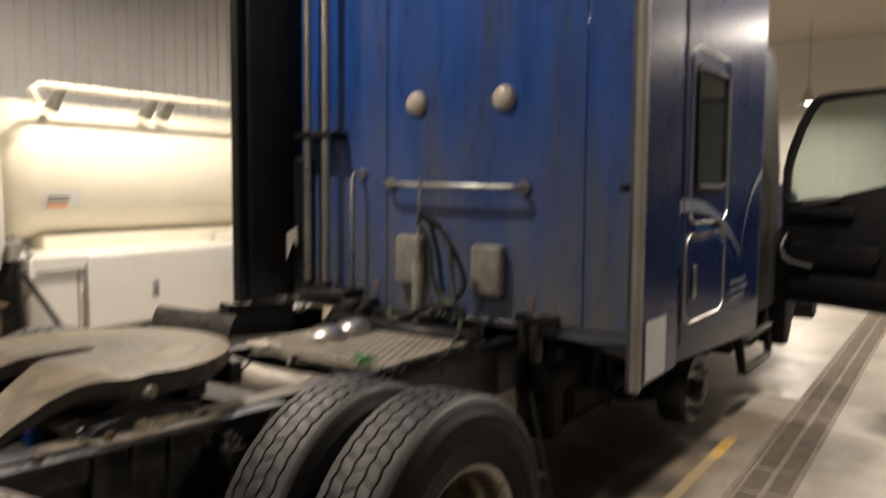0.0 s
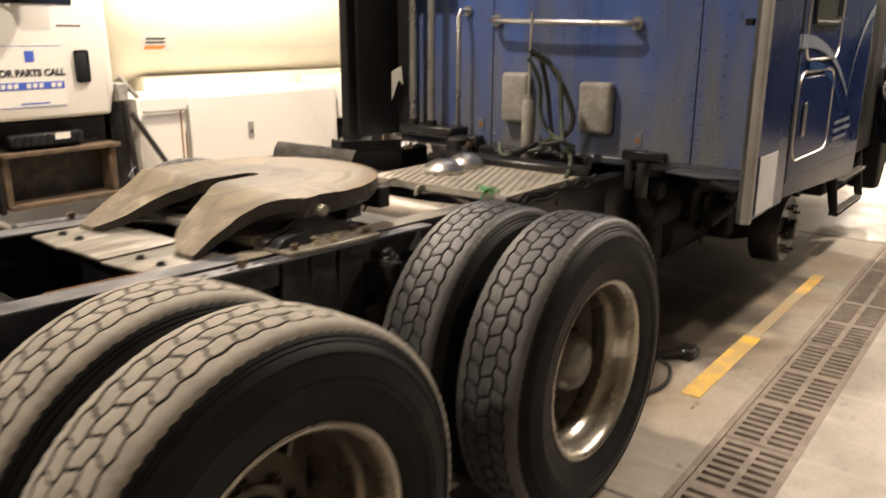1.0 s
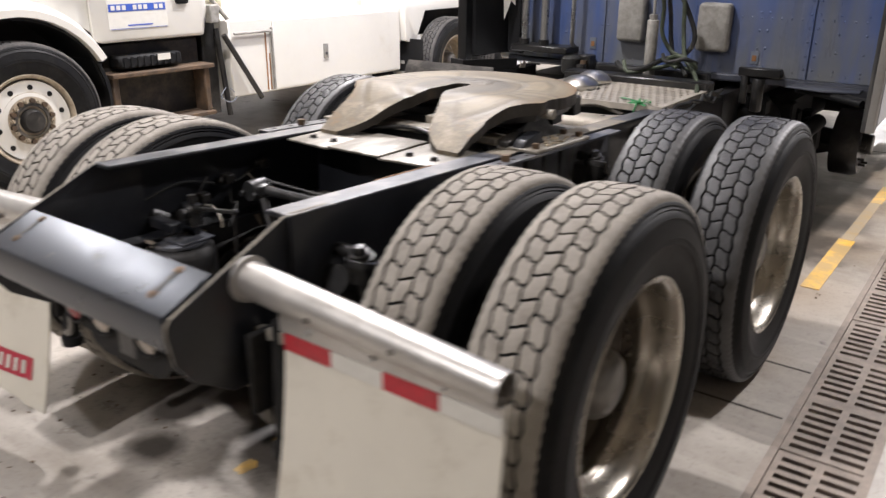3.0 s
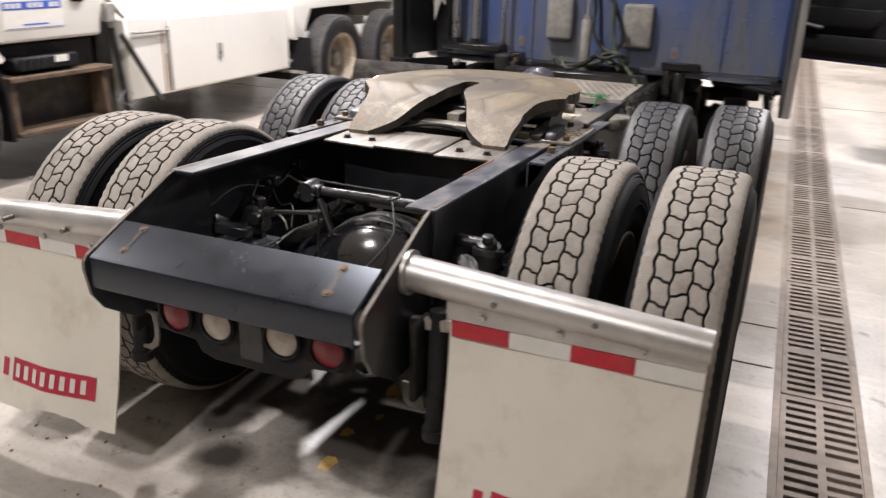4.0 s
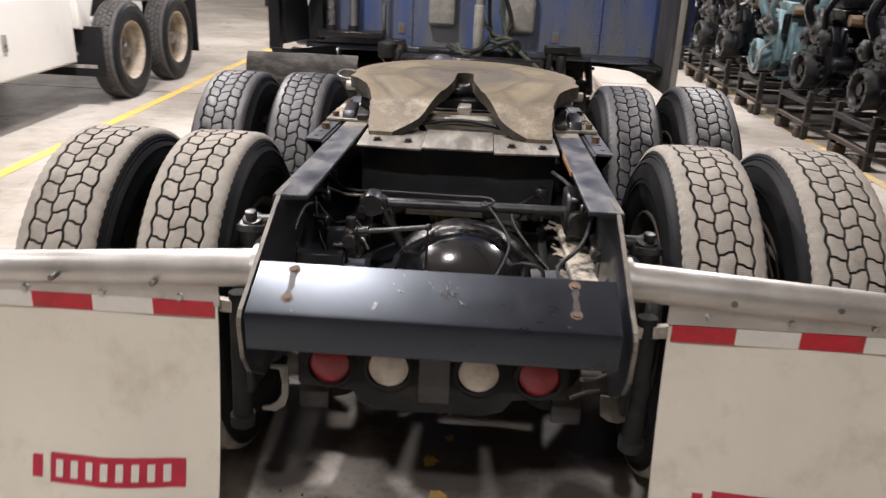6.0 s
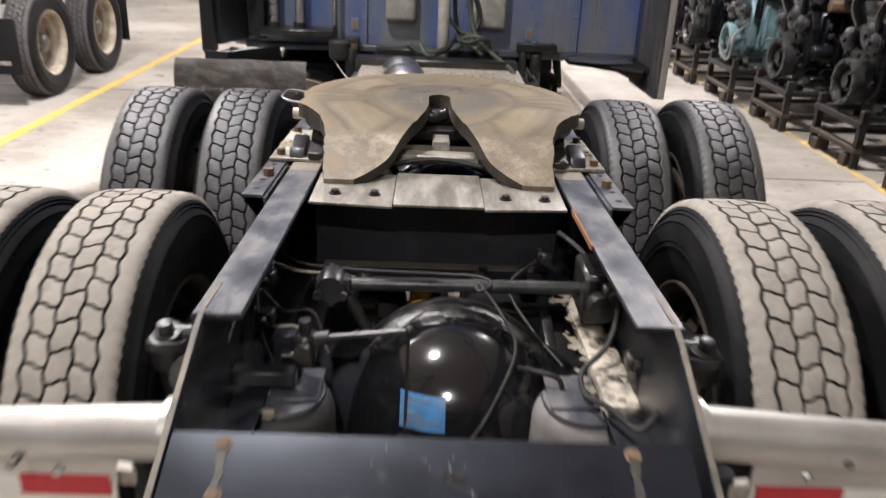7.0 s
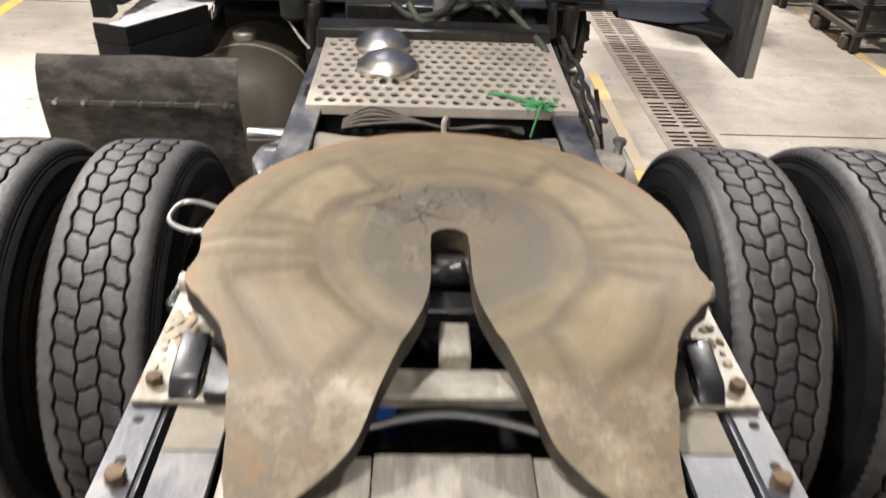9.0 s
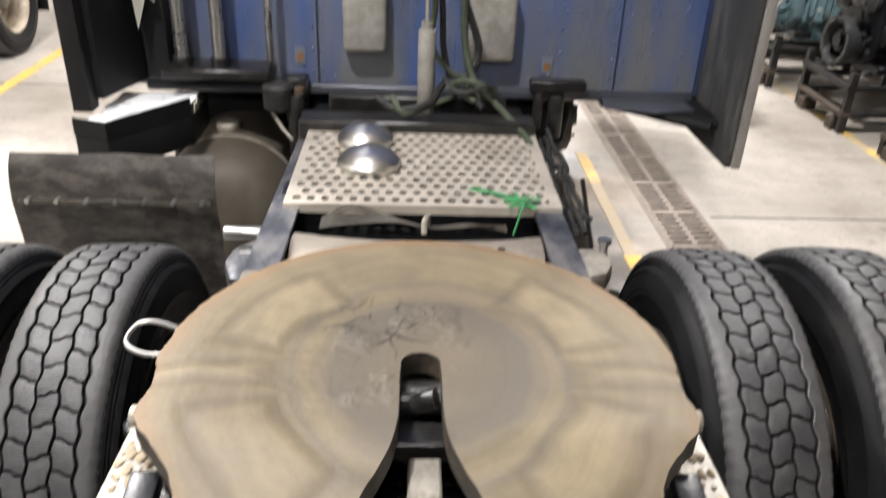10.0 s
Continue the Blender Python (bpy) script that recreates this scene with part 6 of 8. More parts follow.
# crossmembers and hangers under the rails, seen past the wheels
for y0 in (1.38, 2.75):
    bm = B()
    box(bm, -0.44, 0.44, y0, y0 + 0.12, 0.72, 0.82 if y0 < 2 else 0.94, 0.01)
    part("crossmember", bm, BLACK, truck)
for s in (-1, 1):
    for y0 in (1.3, 1.42, 1.55):
        bm = B()
        prism(bm, [(y0, 0.98), (y0 + 0.1, 0.98), (y0 + 0.14, 0.5), (y0 - 0.04, 0.5)], s * 0.458, s * 0.5, "x", 0.008)
        part("spring_hanger", bm, GREASY, truck)
# unseen cylinder and beam, added to block lamp light from the floor
for s in (-1, 1):
    bm = B()
    lathe(bm, [(0.0, 0.0), (0.01, 0.08), (0.035, 0.13), (0.06, 0.145), (0.3, 0.145), (0.325, 0.13), (0.35, 0.08), (0.36, 0.0)], pose(0.085 if s > 0 else -0.445, 1.29, 0.5), seg=24)
    part("air_reservoir", bm, LAMPPANEL, truck, "dull black air reservoir")
    bm = B()
    prism(bm, [(0.84, 0.34), (1.2, 0.29), (1.6, 0.29), (1.95, 0.34), (1.95, 0.46), (1.6, 0.52), (1.2, 0.52), (0.84, 0.46)], s * 0.43, s * 0.52, "x", 0.01)
    part("suspension_beam", bm, LAMPPANEL, truck, "dull black suspension beam")
for s in (-1, 1):
    # lower ends behind the flaps
    bm = B()
    box(bm, min(s * 0.47, s * 0.49), max(s * 0.47, s * 0.49), 0.0, 0.1, 0.55, 0.78, 0.006)
    part("tow_bracket", bm, LAMPPANEL, truck)
    bm = B()
    cyl(bm, (s * 0.522, 0.06, 0.42), (s * 0.522, 0.08, 0.8), 0.026, seg=14)
    cyl(bm, (s * 0.522, 0.06, 0.42), (s * 0.522, 0.06, 0.45), 0.034, seg=14)
    part("support_post", bm, LAMPPANEL, truck, "dull black support post")
# torn bright ends of the old tow loops
bm = B()
prism(bm, [(-0.425, 0.63), (-0.4, 0.63), (-0.394, 0.59), (-0.396, 0.555), (-0.408, 0.532), (-0.428, 0.518), (-0.45, 0.516), (-0.45, 0.506), (-0.416, 0.504), (-0.39, 0.522), (-0.38, 0.555), (-0.378, 0.632), (-0.388, 0.64), (-0.425, 0.64)], -0.004, 0.004, "y", 0.0015)
part("tow_loop", bm, HUB, truck, "dull bent steel tow loop")
bm = B()
prism(bm, [(0.425, 0.58), (0.485, 0.575), (0.49, 0.53), (0.5, 0.51), (0.48, 0.498), (0.45, 0.505), (0.43, 0.52)], 0.05, 0.06, "y", 0.003)
part("tow_loop", bm, DUSTY, truck, "dusty bent steel tow loop")
bm = B()
tube(bm, [(0.36, -0.01, 0.66), (0.4, 0.02, 0.645), (0.44, 0.06, 0.64)], 0.006)
tube(bm, [(0.34, 0.0, 0.6), (0.38, 0.03, 0.598), (0.42, 0.06, 0.59)], 0.005)
part("bare_wire", bm, DUSTY, truck, "dusty bare wire ends")
bm = B()
lathe(bm, [(0.0, 0.06), (0.012, 0.06), (0.014, 0.045)], pose(0.4445, 0.048, 0.907), seg=28)
part("hanger_flange", bm, TUBE, truck)
bm = B()
lathe(bm, [(0.0, 0.06), (0.012, 0.06), (0.014, 0.045)], pose(-0.4445, 0.02, 0.896, 0, 0, 180), seg=28)
part("hanger_flange", bm, TUBE, truck)

# punched walkway plate
bm = B()
gx0, gx1, gy0, gy1, gz = -0.412, 0.45, 2.655, 3.375, 0.957
nx, ny = 19, 13
cw, ch = (gx1 - gx0 - 0.03) / nx, (gy1 - gy0 - 0.03) / ny
for j in range(ny):
    for i in range(nx):
        off = 0.5 if j % 2 else 0.0
        if i == nx - 1 and j % 2:
            for x0, x1 in ((gx0 + 0.015, gx0 + 0.015 + cw / 2), (gx0 + 0.015 + (nx - 0.5) * cw, gx0 + 0.015 + nx * cw)):
                bm.faces.new([bm.verts.new(v) for v in ((x0, gy0 + 0.015 + j * ch, gz), (x1, gy0 + 0.015 + j * ch, gz), (x1, gy0 + 0.015 + (j + 1) * ch, gz), (x0, gy0 + 0.015 + (j + 1) * ch, gz))])
            continue
        cx, cy = gx0 + 0.015 + (i + 0.5 + off) * cw, gy0 + 0.015 + (j + 0.5) * ch
        m8 = 8
        outer = [(cx - cw / 2, cy - ch / 2), (cx, cy - ch / 2), (cx + cw / 2, cy - ch / 2), (cx + cw / 2, cy), (cx + cw / 2, cy + ch / 2), (cx, cy + ch / 2), (cx - cw / 2, cy + ch / 2), (cx - cw / 2, cy)]
        ov = [bm.verts.new((a, b, gz)) for a, b in outer]
        hv, lv = [], []
        for k in range(m8):
            a = radians(-135 + 45 * k)
            hv.append(bm.verts.new((cx + 0.0152 * math.cos(a), cy + 0.0172 * math.sin(a), gz + 0.0015)))
            lv.append(bm.verts.new((cx + 0.0145 * math.cos(a), cy + 0.0165 * math.sin(a), gz - 0.005)))
        for k in range(m8):
            k2 = (k + 1) % m8
            bm.faces.new((ov[k], ov[k2], hv[k2], hv[k]))
            bm.faces.new((hv[k], hv[k2], lv[k2], lv[k]))
for x0, x1, y0, y1 in ((gx0, gx1, gy0, gy0 + 0.015), (gx0, gx1, gy1 - 0.015, gy1), (gx0, gx0 + 0.015, gy0 + 0.015, gy1 - 0.015), (gx1 - 0.015 - cw / 2, gx1, gy0 + 0.015, gy1 - 0.015)):
    box(bm, x0, x1, y0, y1, gz - 0.03, gz + 0.001)
walk_plate = part("walkway_plate", bm, PLATEMETAL, truck, "dusty punched steel walkway plate", 0)
# dark sheet below the plate, added so its holes read black
bm = B()
box(bm, gx0 + 0.06, gx1 - 0.1, gy0 + 0.02, gy1 - 0.02, 0.83, 0.84)
part("under_tray", bm, PLASTIC, walk_plate)
for x, yy, r in ((-0.165, 2.965, 0.108), (-0.19, 3.19, 0.102)):
    bm = B()
    lathe(bm, [(0.0, r * 0.95), (0.012, r), (0.024, r), (0.03, r * 0.95), (0.052, r * 0.75), (0.068, r * 0.45), (0.075, 0.0)], pose(x, yy, gz, 0, -90, 0), seg=36)
    part("dome_lid", bm, CHROME, walk_plate, "polished dome shaped lid", 60)

# pogo stick and coiled lines
bm = B()
cyl(bm, (0.03, 3.47, 0.93), (0.03, 3.47, 1.31), 0.034, seg=18, bevel=0.006)
cyl(bm, (0.03, 3.47, 1.31), (0.03, 3.47, 1.34), 0.023, seg=14)
cyl(bm, (0.03, 3.47, 1.34), (0.025, 3.49, 1.77), 0.008, seg=8)
cyl(bm, (0.03, 3.47, 0.9), (0.03, 3.47, 0.95), 0.065, seg=16)
pogo = part("hose_post", bm, BOXGREY, truck, "dusty grey hose tender post")
LINES = (
    ([(0.03, 3.3, 1.6), (0.07, 3.34, 1.58), (0.09, 3.4, 1.4), (0.1, 3.42, 1.25), (0.14, 3.4, 1.12), (0.2, 3.36, 1.1), (0.26, 3.3, 1.05)], 0.013, HOSE),
    ([(0.03, 3.3, 1.62), (0.12, 3.36, 1.55), (0.2, 3.42, 1.38), (0.24, 3.43, 1.25), (0.2, 3.4, 1.16), (0.1, 3.34, 1.13), (0.04, 3.22, 1.09), (-0.08, 3.2, 1.07), (-0.16, 3.26, 1.1)], 0.015, HOSE),
    ([(0.02, 3.3, 1.58), (0.06, 3.36, 1.45), (0.05, 3.4, 1.28), (0.12, 3.38, 1.18), (0.2, 3.36, 1.14), (0.14, 3.3, 1.1), (0.05, 3.24, 1.08), (-0.05, 3.18, 1.06), (-0.1, 3.22, 1.12)], 0.012, HOSE_GREEN),
    ([(0.04, 3.32, 1.6), (0.16, 3.38, 1.5), (0.18, 3.4, 1.3), (0.22, 3.36, 1.15), (0.3, 3.3, 1.08), (0.36, 3.2, 1.04), (0.42, 3.05, 1.0), (0.45, 2.9, 0.9)], 0.013, HOSE_GREEN),
    ([(0.1, 3.36, 1.12), (0.2, 3.3, 1.16), (0.3, 3.3, 1.12), (0.28, 3.36, 1.08), (0.18, 3.34, 1.1), (0.12, 3.28, 1.14), (0.22, 3.24, 1.1)], 0.012, HOSE_GREEN),
    ([(0.1, 3.32, 1.16), (0.16, 3.24, 1.13), (0.26, 3.26, 1.15), (0.3, 3.34, 1.12), (0.2, 3.38, 1.14)], 0.011, HOSE),
)
for pts, r, m_ in LINES:
    bm = B()
    tube(bm, [(x, y + 0.17, z - 0.045) for x, y, z in pts], r, steps=7)
    part("coupling_hose", bm, m_, truck, "dirty coupling hose tied in a knot")
rng = random.Random(17)
for j in range(3):
    bm = B()
    tube(bm, [(0.475 + 0.018 * j + rng.uniform(-0.012, 0.012), 2.55 + 0.075 * k, 0.915 + 0.02 * j + rng.uniform(-0.02, 0.02)) for k in range(12)], 0.009)
    part("rail_hose", bm, HOSE, truck, "dirty hoses along the frame rail")
# green strap on the walkway
bm = B()
rng = random.Random(4)
q = [Vector((0.17, 2.785, gz + 0.006)), Vector((0.23, 2.755, gz + 0.008)), Vector((0.29, 2.705, gz + 0.012)), Vector((0.325, 2.67, gz + 0.014))]
for a, b in zip(q, q[1:]):
    w = Vector((0.005, 0.011, 0))
    bm.faces.new([bm.verts.new(v) for v in (a - w, b - w, b + w, a + w)])
for k in range(22):
    a = Vector((0.325 + rng.uniform(-0.025, 0.025), 2.665 + rng.uniform(-0.015, 0.02), gz + rng.uniform(0.004, 0.016)))
    b = a + Vector((rng.uniform(-0.05, 0.05), rng.uniform(-0.03, 0.04), rng.uniform(-0.006, 0.02)))
    c = b + Vector((rng.uniform(-0.02, 0.02), rng.uniform(-0.02, 0.02), rng.uniform(-0.012, 0.002)))
    w = Vector((0.003, 0.005, 0.001))
    bm.faces.new([bm.verts.new(v) for v in (a - w, b - w, b + w, a + w)])
    bm.faces.new([bm.verts.new(v) for v in (b - w, c, b + w)])
tube(bm, [(0.325, 2.66, gz + 0.01), (0.32, 2.64, gz), (0.3, 2.63, gz - 0.08)], 0.004)
lone("green_strap", bm, GREEN, "torn bright green strap tied to the walkway plate", "strap", smooth=0)

# fuel tank, battery box and quarter fender on the far side
bm = B()
lathe(bm, [(0.0, 0.0), (0.02, 0.13), (0.05, 0.205), (0.1, 0.252), (0.17, 0.278), (0.28, 0.292), (0.32, 0.295), (1.5, 0.295), (1.6, 0.2), (1.62, 0.0)], pose(-0.8, 3.36, 0.5, 0, 0, 90), seg=48)
fuel = part("fuel_tank", bm, TANKTAN, truck, "dusty round aluminium fuel tank", 50)
bm = B()
lathe(bm, [(0.0, 0.29), (0.003, 0.299), (0.011, 0.299), (0.014, 0.29)], pose(-0.8, 3.665, 0.5, 0, 0, 90), seg=48, close=True)
part("weld_seam", bm, BARE, fuel, "scuffed weld seam")
bm = B()
lathe(bm, [(0.0, 0.046), (0.01, 0.052), (0.034, 0.052), (0.04, 0.046), (0.041, 0.0)], pose(-0.815, 3.75, 0.79, 0, -90, 0), seg=28)
part("filler_cap", bm, BARE, fuel, "grey metal filler cap")
# cab suspension seen between tank and walkway
bm = B()
lathe(bm, [(0.93, 0.0), (0.932, 0.05), (0.945, 0.062), (1.03, 0.064), (1.045, 0.05), (1.046, 0.0)], pose(-0.57, 3.62, 0, 0, -90, 0), seg=24)
part("cab_air_spring", bm, HOSE, truck, "dull dark cab air spring")
bm = B()
cyl(bm, (-0.49, 3.62, 0.8), (-0.49, 3.64, 1.02), 0.024, seg=14)
cyl(bm, (-0.49, 3.62, 0.8), (-0.49, 3.621, 0.83), 0.034, seg=14)
part("cab_damper", bm, COLLAR, truck, "rusty brown cab damper")
bm = B()
tube(bm, [(-0.6, 3.6, 0.93), (-0.55, 3.56, 0.87), (-0.51, 3.54, 0.83)], 0.006)
part("strap_end", bm, BARE, truck, "pale loose strap end")
bm = B()
nseg = 12
prof = [(2.8, 1.045), (2.775, 1.01), (2.755, 0.96), (2.748, 0.915), (2.746, 0.905), (2.75, 0.83), (2.765, 0.74), (2.75, 0.64), (2.78, 0.5)]
rows = []
for th in (0.0, 0.006):
    rows.append([[bm.verts.new((x + 0.006 * math.sin(9 * x + 4 * z), yy + th + 0.012 * noise.noise(Vector((x * 6, z * 9, 2))), z + (0.03 * noise.noise(Vector((x * 9, 1, 0))) if z < 0.6 else 0.008 * noise.noise(Vector((x * 5, 4, 0)))))) for yy, z in prof] for x in [-1.268 + 0.635 * i / nseg for i in range(nseg + 1)]])
for R in rows:
    for A, C in zip(R, R[1:]):
        for k in range(len(prof) - 1):
            bm.faces.new((A[k], C[k], C[k + 1], A[k + 1]))
fender = part("quarter_fender", bm, FENDER, truck, "scuffed dark flap bolted over a bracket")
bm = B()
box(bm, -1.25, -0.65, 2.735, 2.741, 0.9, 0.916, 0.002)
part("batten", bm, DUSTY, fender, "thin dusty clamping batten")
for i in range(7):
    bm = B()
    cyl(bm, (-1.22 + 0.09 * i, 2.752, 0.91), (-1.22 + 0.09 * i, 2.73, 0.91), 0.008, seg=6)
    part("bolt", bm, STEEL, fender)
bm = B()
cyl(bm, (-0.6, 2.66, 0.85), (-0.46, 2.66, 0.85), 0.02, seg=14, bevel=0.004)
part("fender_stub", bm, STEEL, truck, "bright steel stub tube")
bm = B()
box(bm, -0.56, -0.46, 2.5, 2.64, 0.72, 0.8, 0.008)
part("side_bracket", bm, GREASY, truck)
bm = B()
cyl(bm, (-0.5, 2.42, 0.9), (-0.46, 2.42, 0.9), 0.03, seg=12)
part("side_bracket", bm, GREASY, truck)
BOX = [(-1.107, 3.152), (-0.885, 3.46), (-0.885, 3.72), (-1.24, 3.72), (-1.24, 3.2)]
bm = B()
prism(bm, BOX, 0.83, 0.955, "z", 0.006)
for (xa, ya), (xb, yb) in zip(BOX[:1] + BOX[4:], BOX[1:2] + BOX[:1]):
    w = Vector((yb - ya, xa - xb, 0)).normalized() * -0.012
    prism(bm, [(xa, ya), (xb, yb), (xb + w.x, yb + w.y), (xa + w.x, ya + w.y)], 0.957, 1.02, "z")
bat = part("battery_box", bm, PLASTIC, truck, "matt black battery box")
bm = B()
rng = random.Random(8)
loop = []
for (xa, ya), (xb, yb) in zip(BOX, BOX[1:] + BOX[:1]):
    for k in range(5):
        f = k / 5
        loop.append(((xa + (xb - xa) * f + rng.uniform(-0.012, 0.012), ya + (yb - ya) * f + rng.uniform(-0.012, 0.012))))
mid = bm.verts.new((-1.06, 3.45, 0.99))
ring = [bm.verts.new((-1.06 + (x + 1.06) * 0.9, 3.46 + (yy - 3.46) * 0.9, 0.962 + rng.uniform(0, 0.02))) for x, yy in loop]
inner = [bm.verts.new((-1.06 + (x + 1.06) * 0.55, 3.45 + (yy - 3.45) * 0.55, 0.966 + rng.uniform(0, 0.035))) for x, yy in loop]
for k in range(len(loop)):
    k2 = (k + 1) % len(loop)
    bm.faces.new((ring[k], ring[k2], inner[k2], inner[k]))
    bm.faces.new((inner[k], inner[k2], mid))
part("torn_cover", bm, WRAP, bat, "torn white plastic cover", 0)
bm = B()
prism(bm, [(3.49, 0.955), (3.555, 0.95), (3.57, 0.985), (3.54, 1.0), (3.52, 0.975), (3.495, 0.995)], -0.884, -0.88, "x")
part("torn_tape", bm, WHITELENS, bat, "torn pale tape end")

# ---- cab ----
bm = B()
prism(bm, [(3.78, 0.97), (5.86, 0.74), (5.92, 0.8), (5.92, 3.9), (3.78, 3.9)], -1.235, 1.235, "x", 0.03)
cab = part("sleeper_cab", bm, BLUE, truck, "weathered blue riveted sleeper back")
# overlapping back panels with rivets
for x0, x1 in ((-1.16, -0.42), (-0.415, 0.845), (0.85, 1.2)):
    bm = B()
    box(bm, x0, x1, 3.772, 3.785, 1.0, 3.85, 0.003)
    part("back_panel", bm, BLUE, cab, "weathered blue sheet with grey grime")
bm = B()
for x, zs in ((0.87, 0.075), (0.825, 0.075), (1.12, 0.1), (0.98, 0.1), (-0.4, 0.09), (-0.44, 0.09), (0.6, 0.1), (0.555, 0.1), (0.12, 0.1), (-0.7, 0.12)):
    z = 1.06
    while z < 3.6:
        ball(bm, (x, 3.772, z), 0.0075, 1, 0.6, 1, 6)
        z += zs
for x in [0.45 + 0.055 * i for i in range(13)]:
    ball(bm, (x, 3.772, 1.33), 0.006, 1, 0.6, 1, 6)
for x in [-0.35 + 0.07 * i for i in range(22)]:
    ball(bm, (x, 3.772, 1.035), 0.006, 1, 0.6, 1, 6)
part("rivet", bm, BLUE, cab)["kind"] = "stuff"
# lower sill under the back panel
bm = B()
box(bm, -1.15, 1.2, 3.76, 3.84, 0.955, 1.0, 0.01)
part("sill", bm, SKIRT, cab)
for x0, x1, z0, z1 in ((-0.31, -0.13, 1.15, 1.44), (0.205, 0.4, 1.125, 1.405)):
    bm = B()
    box(bm, x0, x1, 3.7, 3.775, z0, z1, 0.025, seg=3)
    part("vent_cover", bm, BOXGREY, cab, "dusty grey metal vent cover")
bm = B()
tube(bm, [(-0.385, 3.77, 1.735), (-0.385, 3.7, 1.735), (-0.36, 3.685, 1.732), (0.0, 3.68, 1.722), (0.47, 3.685, 1.715), (0.505, 3.7, 1.715), (0.505, 3.77, 1.715)], 0.016, straight=True, seg=12)
for x, z in ((-0.385, 1.735), (0.505, 1.715)):
    cyl(bm, (x, 3.775, z), (x, 3.75, z), 0.035, seg=16)
part("grab_rail", bm, STEEL, cab, "horizontal stainless grab rail")
bm = B()
tube(bm, [(-0.6, 3.77, 1.79), (-0.6, 3.69, 1.79), (-0.6, 3.67, 1.76), (-0.6, 3.67, 1.12), (-0.6, 3.7, 1.1)], 0.015, straight=True, seg=12)
cyl(bm, (-0.6, 3.775, 1.79), (-0.6, 3.75, 1.79), 0.03, seg=14)
part("grab_handle", bm, STEEL, cab, "upright stainless grab handle")
for x in (-0.955, -0.805):
    bm = B()
    cyl(bm, (x, 3.66, 1.09), (x + 0.012, 3.66, 3.6), 0.026, seg=18)
    part("stack_tube", bm, STEEL, cab, "upright dull steel tube")
bm = B()
box(bm, -1.03, -0.72, 3.62, 3.78, 2.0, 2.045, 0.01)
part("tube_clamp", bm, PLASTIC, cab)
bm = B()
box(bm, -1.03, -0.6, 3.6, 3.78, 1.05, 1.095, 0.008)
for x in (-0.955, -0.805):
    cyl(bm, (x, 3.66, 1.09), (x, 3.66, 1.13), 0.036, seg=16)
part("tube_foot", bm, GREASY, cab)
for x in (-0.2, 0.375):
    bm = B()
    lathe(bm, [(0.0, 0.068), (0.02, 0.066), (0.028, 0.058), (0.04, 0.045), (0.045, 0.0)], pose(x, 3.772, 2.19, 0, 0, -90), seg=28)
    part("work_lamp", bm, WHITELENS, cab, "round white work lamp")
for x, z in ((-0.495, 1.12), (0.548, 1.105)):
    bm = B()
    box(bm, x - 0.022, x + 0.022, 3.766, 3.771, z - 0.035, z + 0.035)
    st = part("sticker", bm, DECAL, cab, "small pale sticker with an orange mark")
    bm = B()
    box(bm, x - 0.012, x + 0.012, 3.7635, 3.7655, z - 0.02, z + 0.012)
    part("sticker_mark", bm, ORANGE_RUST, st)
# brackets and cylinders below the sill
bm = B()
box(bm, 0.48, 0.72, 3.72, 3.78, 1.0, 1.05, 0.006)
cyl(bm, (0.52, 3.74, 0.84), (0.52, 3.74, 1.0), 0.022, seg=12, bevel=0.005)
cyl(bm, (0.6, 3.74, 0.99), (0.6, 3.74, 0.8), 0.034, seg=16, bevel=0.006)
part("cab_mount", bm, GREASY, truck, "greasy cab mount with a damper")
bm = B()
box(bm, -0.55, -0.46, 3.66, 3.76, 0.86, 1.05, 0.008)
cyl(bm, (-0.5, 3.62, 1.0), (-0.5, 3.62, 0.74), 0.036, seg=16, bevel=0.006)
part("cab_mount", bm, GREASY, truck)
bm = B()
box(bm, -0.45, 0.45, 3.3, 3.42, 0.86, 1.0, 0.01)
part("crossmember", bm, GREASY, truck)
bm = B()
box(bm, -0.36, 0.36, 3.55, 3.62, 0.92, 1.02, 0.01)
part("crossmember", bm, GREASY, truck)
bm = B()
box(bm, 0.3585, 0.363, 0.62, 0.9, 0.988, 1.0015)
part("rust_edge", raked(bm), ORANGE_RUST, truck, "orange rust along the rail edge")
bm = B()
prism(bm, [(0.8, 3.76), (1.24, 3.5), (1.24, 3.9), (0.8, 3.9)], 0.93, 0.97, "z", 0.008)
cyl(bm, (0.85, 3.7, 0.96), (1.2, 3.5, 0.94), 0.02, seg=10)
step = part("corner_step", bm, PLASTIC, truck)
bm = B()
prism(bm, [(0.78, 3.62), (0.98, 3.56), (1.16, 3.6), (1.15, 3.76), (0.8, 3.765)], 0.972, 0.98, "z", 0.002)
part("torn_sheet", bm, SKIRT, step, "pale torn sheet edge")
bm = B()
box(bm, 0.3, 0.62, 4.3, 5.2, 0.5, 0.8, 0.05)
cyl(bm, (0.5, 3.9, 0.66), (0.5, 4.3, 0.66), 0.13, seg=24, bevel=0.02)
box(bm, -1.15, -0.3, 4.0, 5.8, 0.35, 0.85, 0.03)
cyl(bm, (-0.9, 5.9, 0.55), (0.9, 5.9, 0.55), 0.06, seg=14)
part("underbody", bm, RUBBER, truck, "dark greasy tanks and boxes under the cab")
bm = B()
lathe(bm, [(0.0, 0.0), (0.02, 0.14), (0.06, 0.2), (0.9, 0.2), (0.96, 0.14), (0.98, 0.0)], pose(0.42, 4.15, 0.48, 0, 0, 90), seg=32)
part("air_tank", bm, PLASTIC, truck, "dull black air tank")
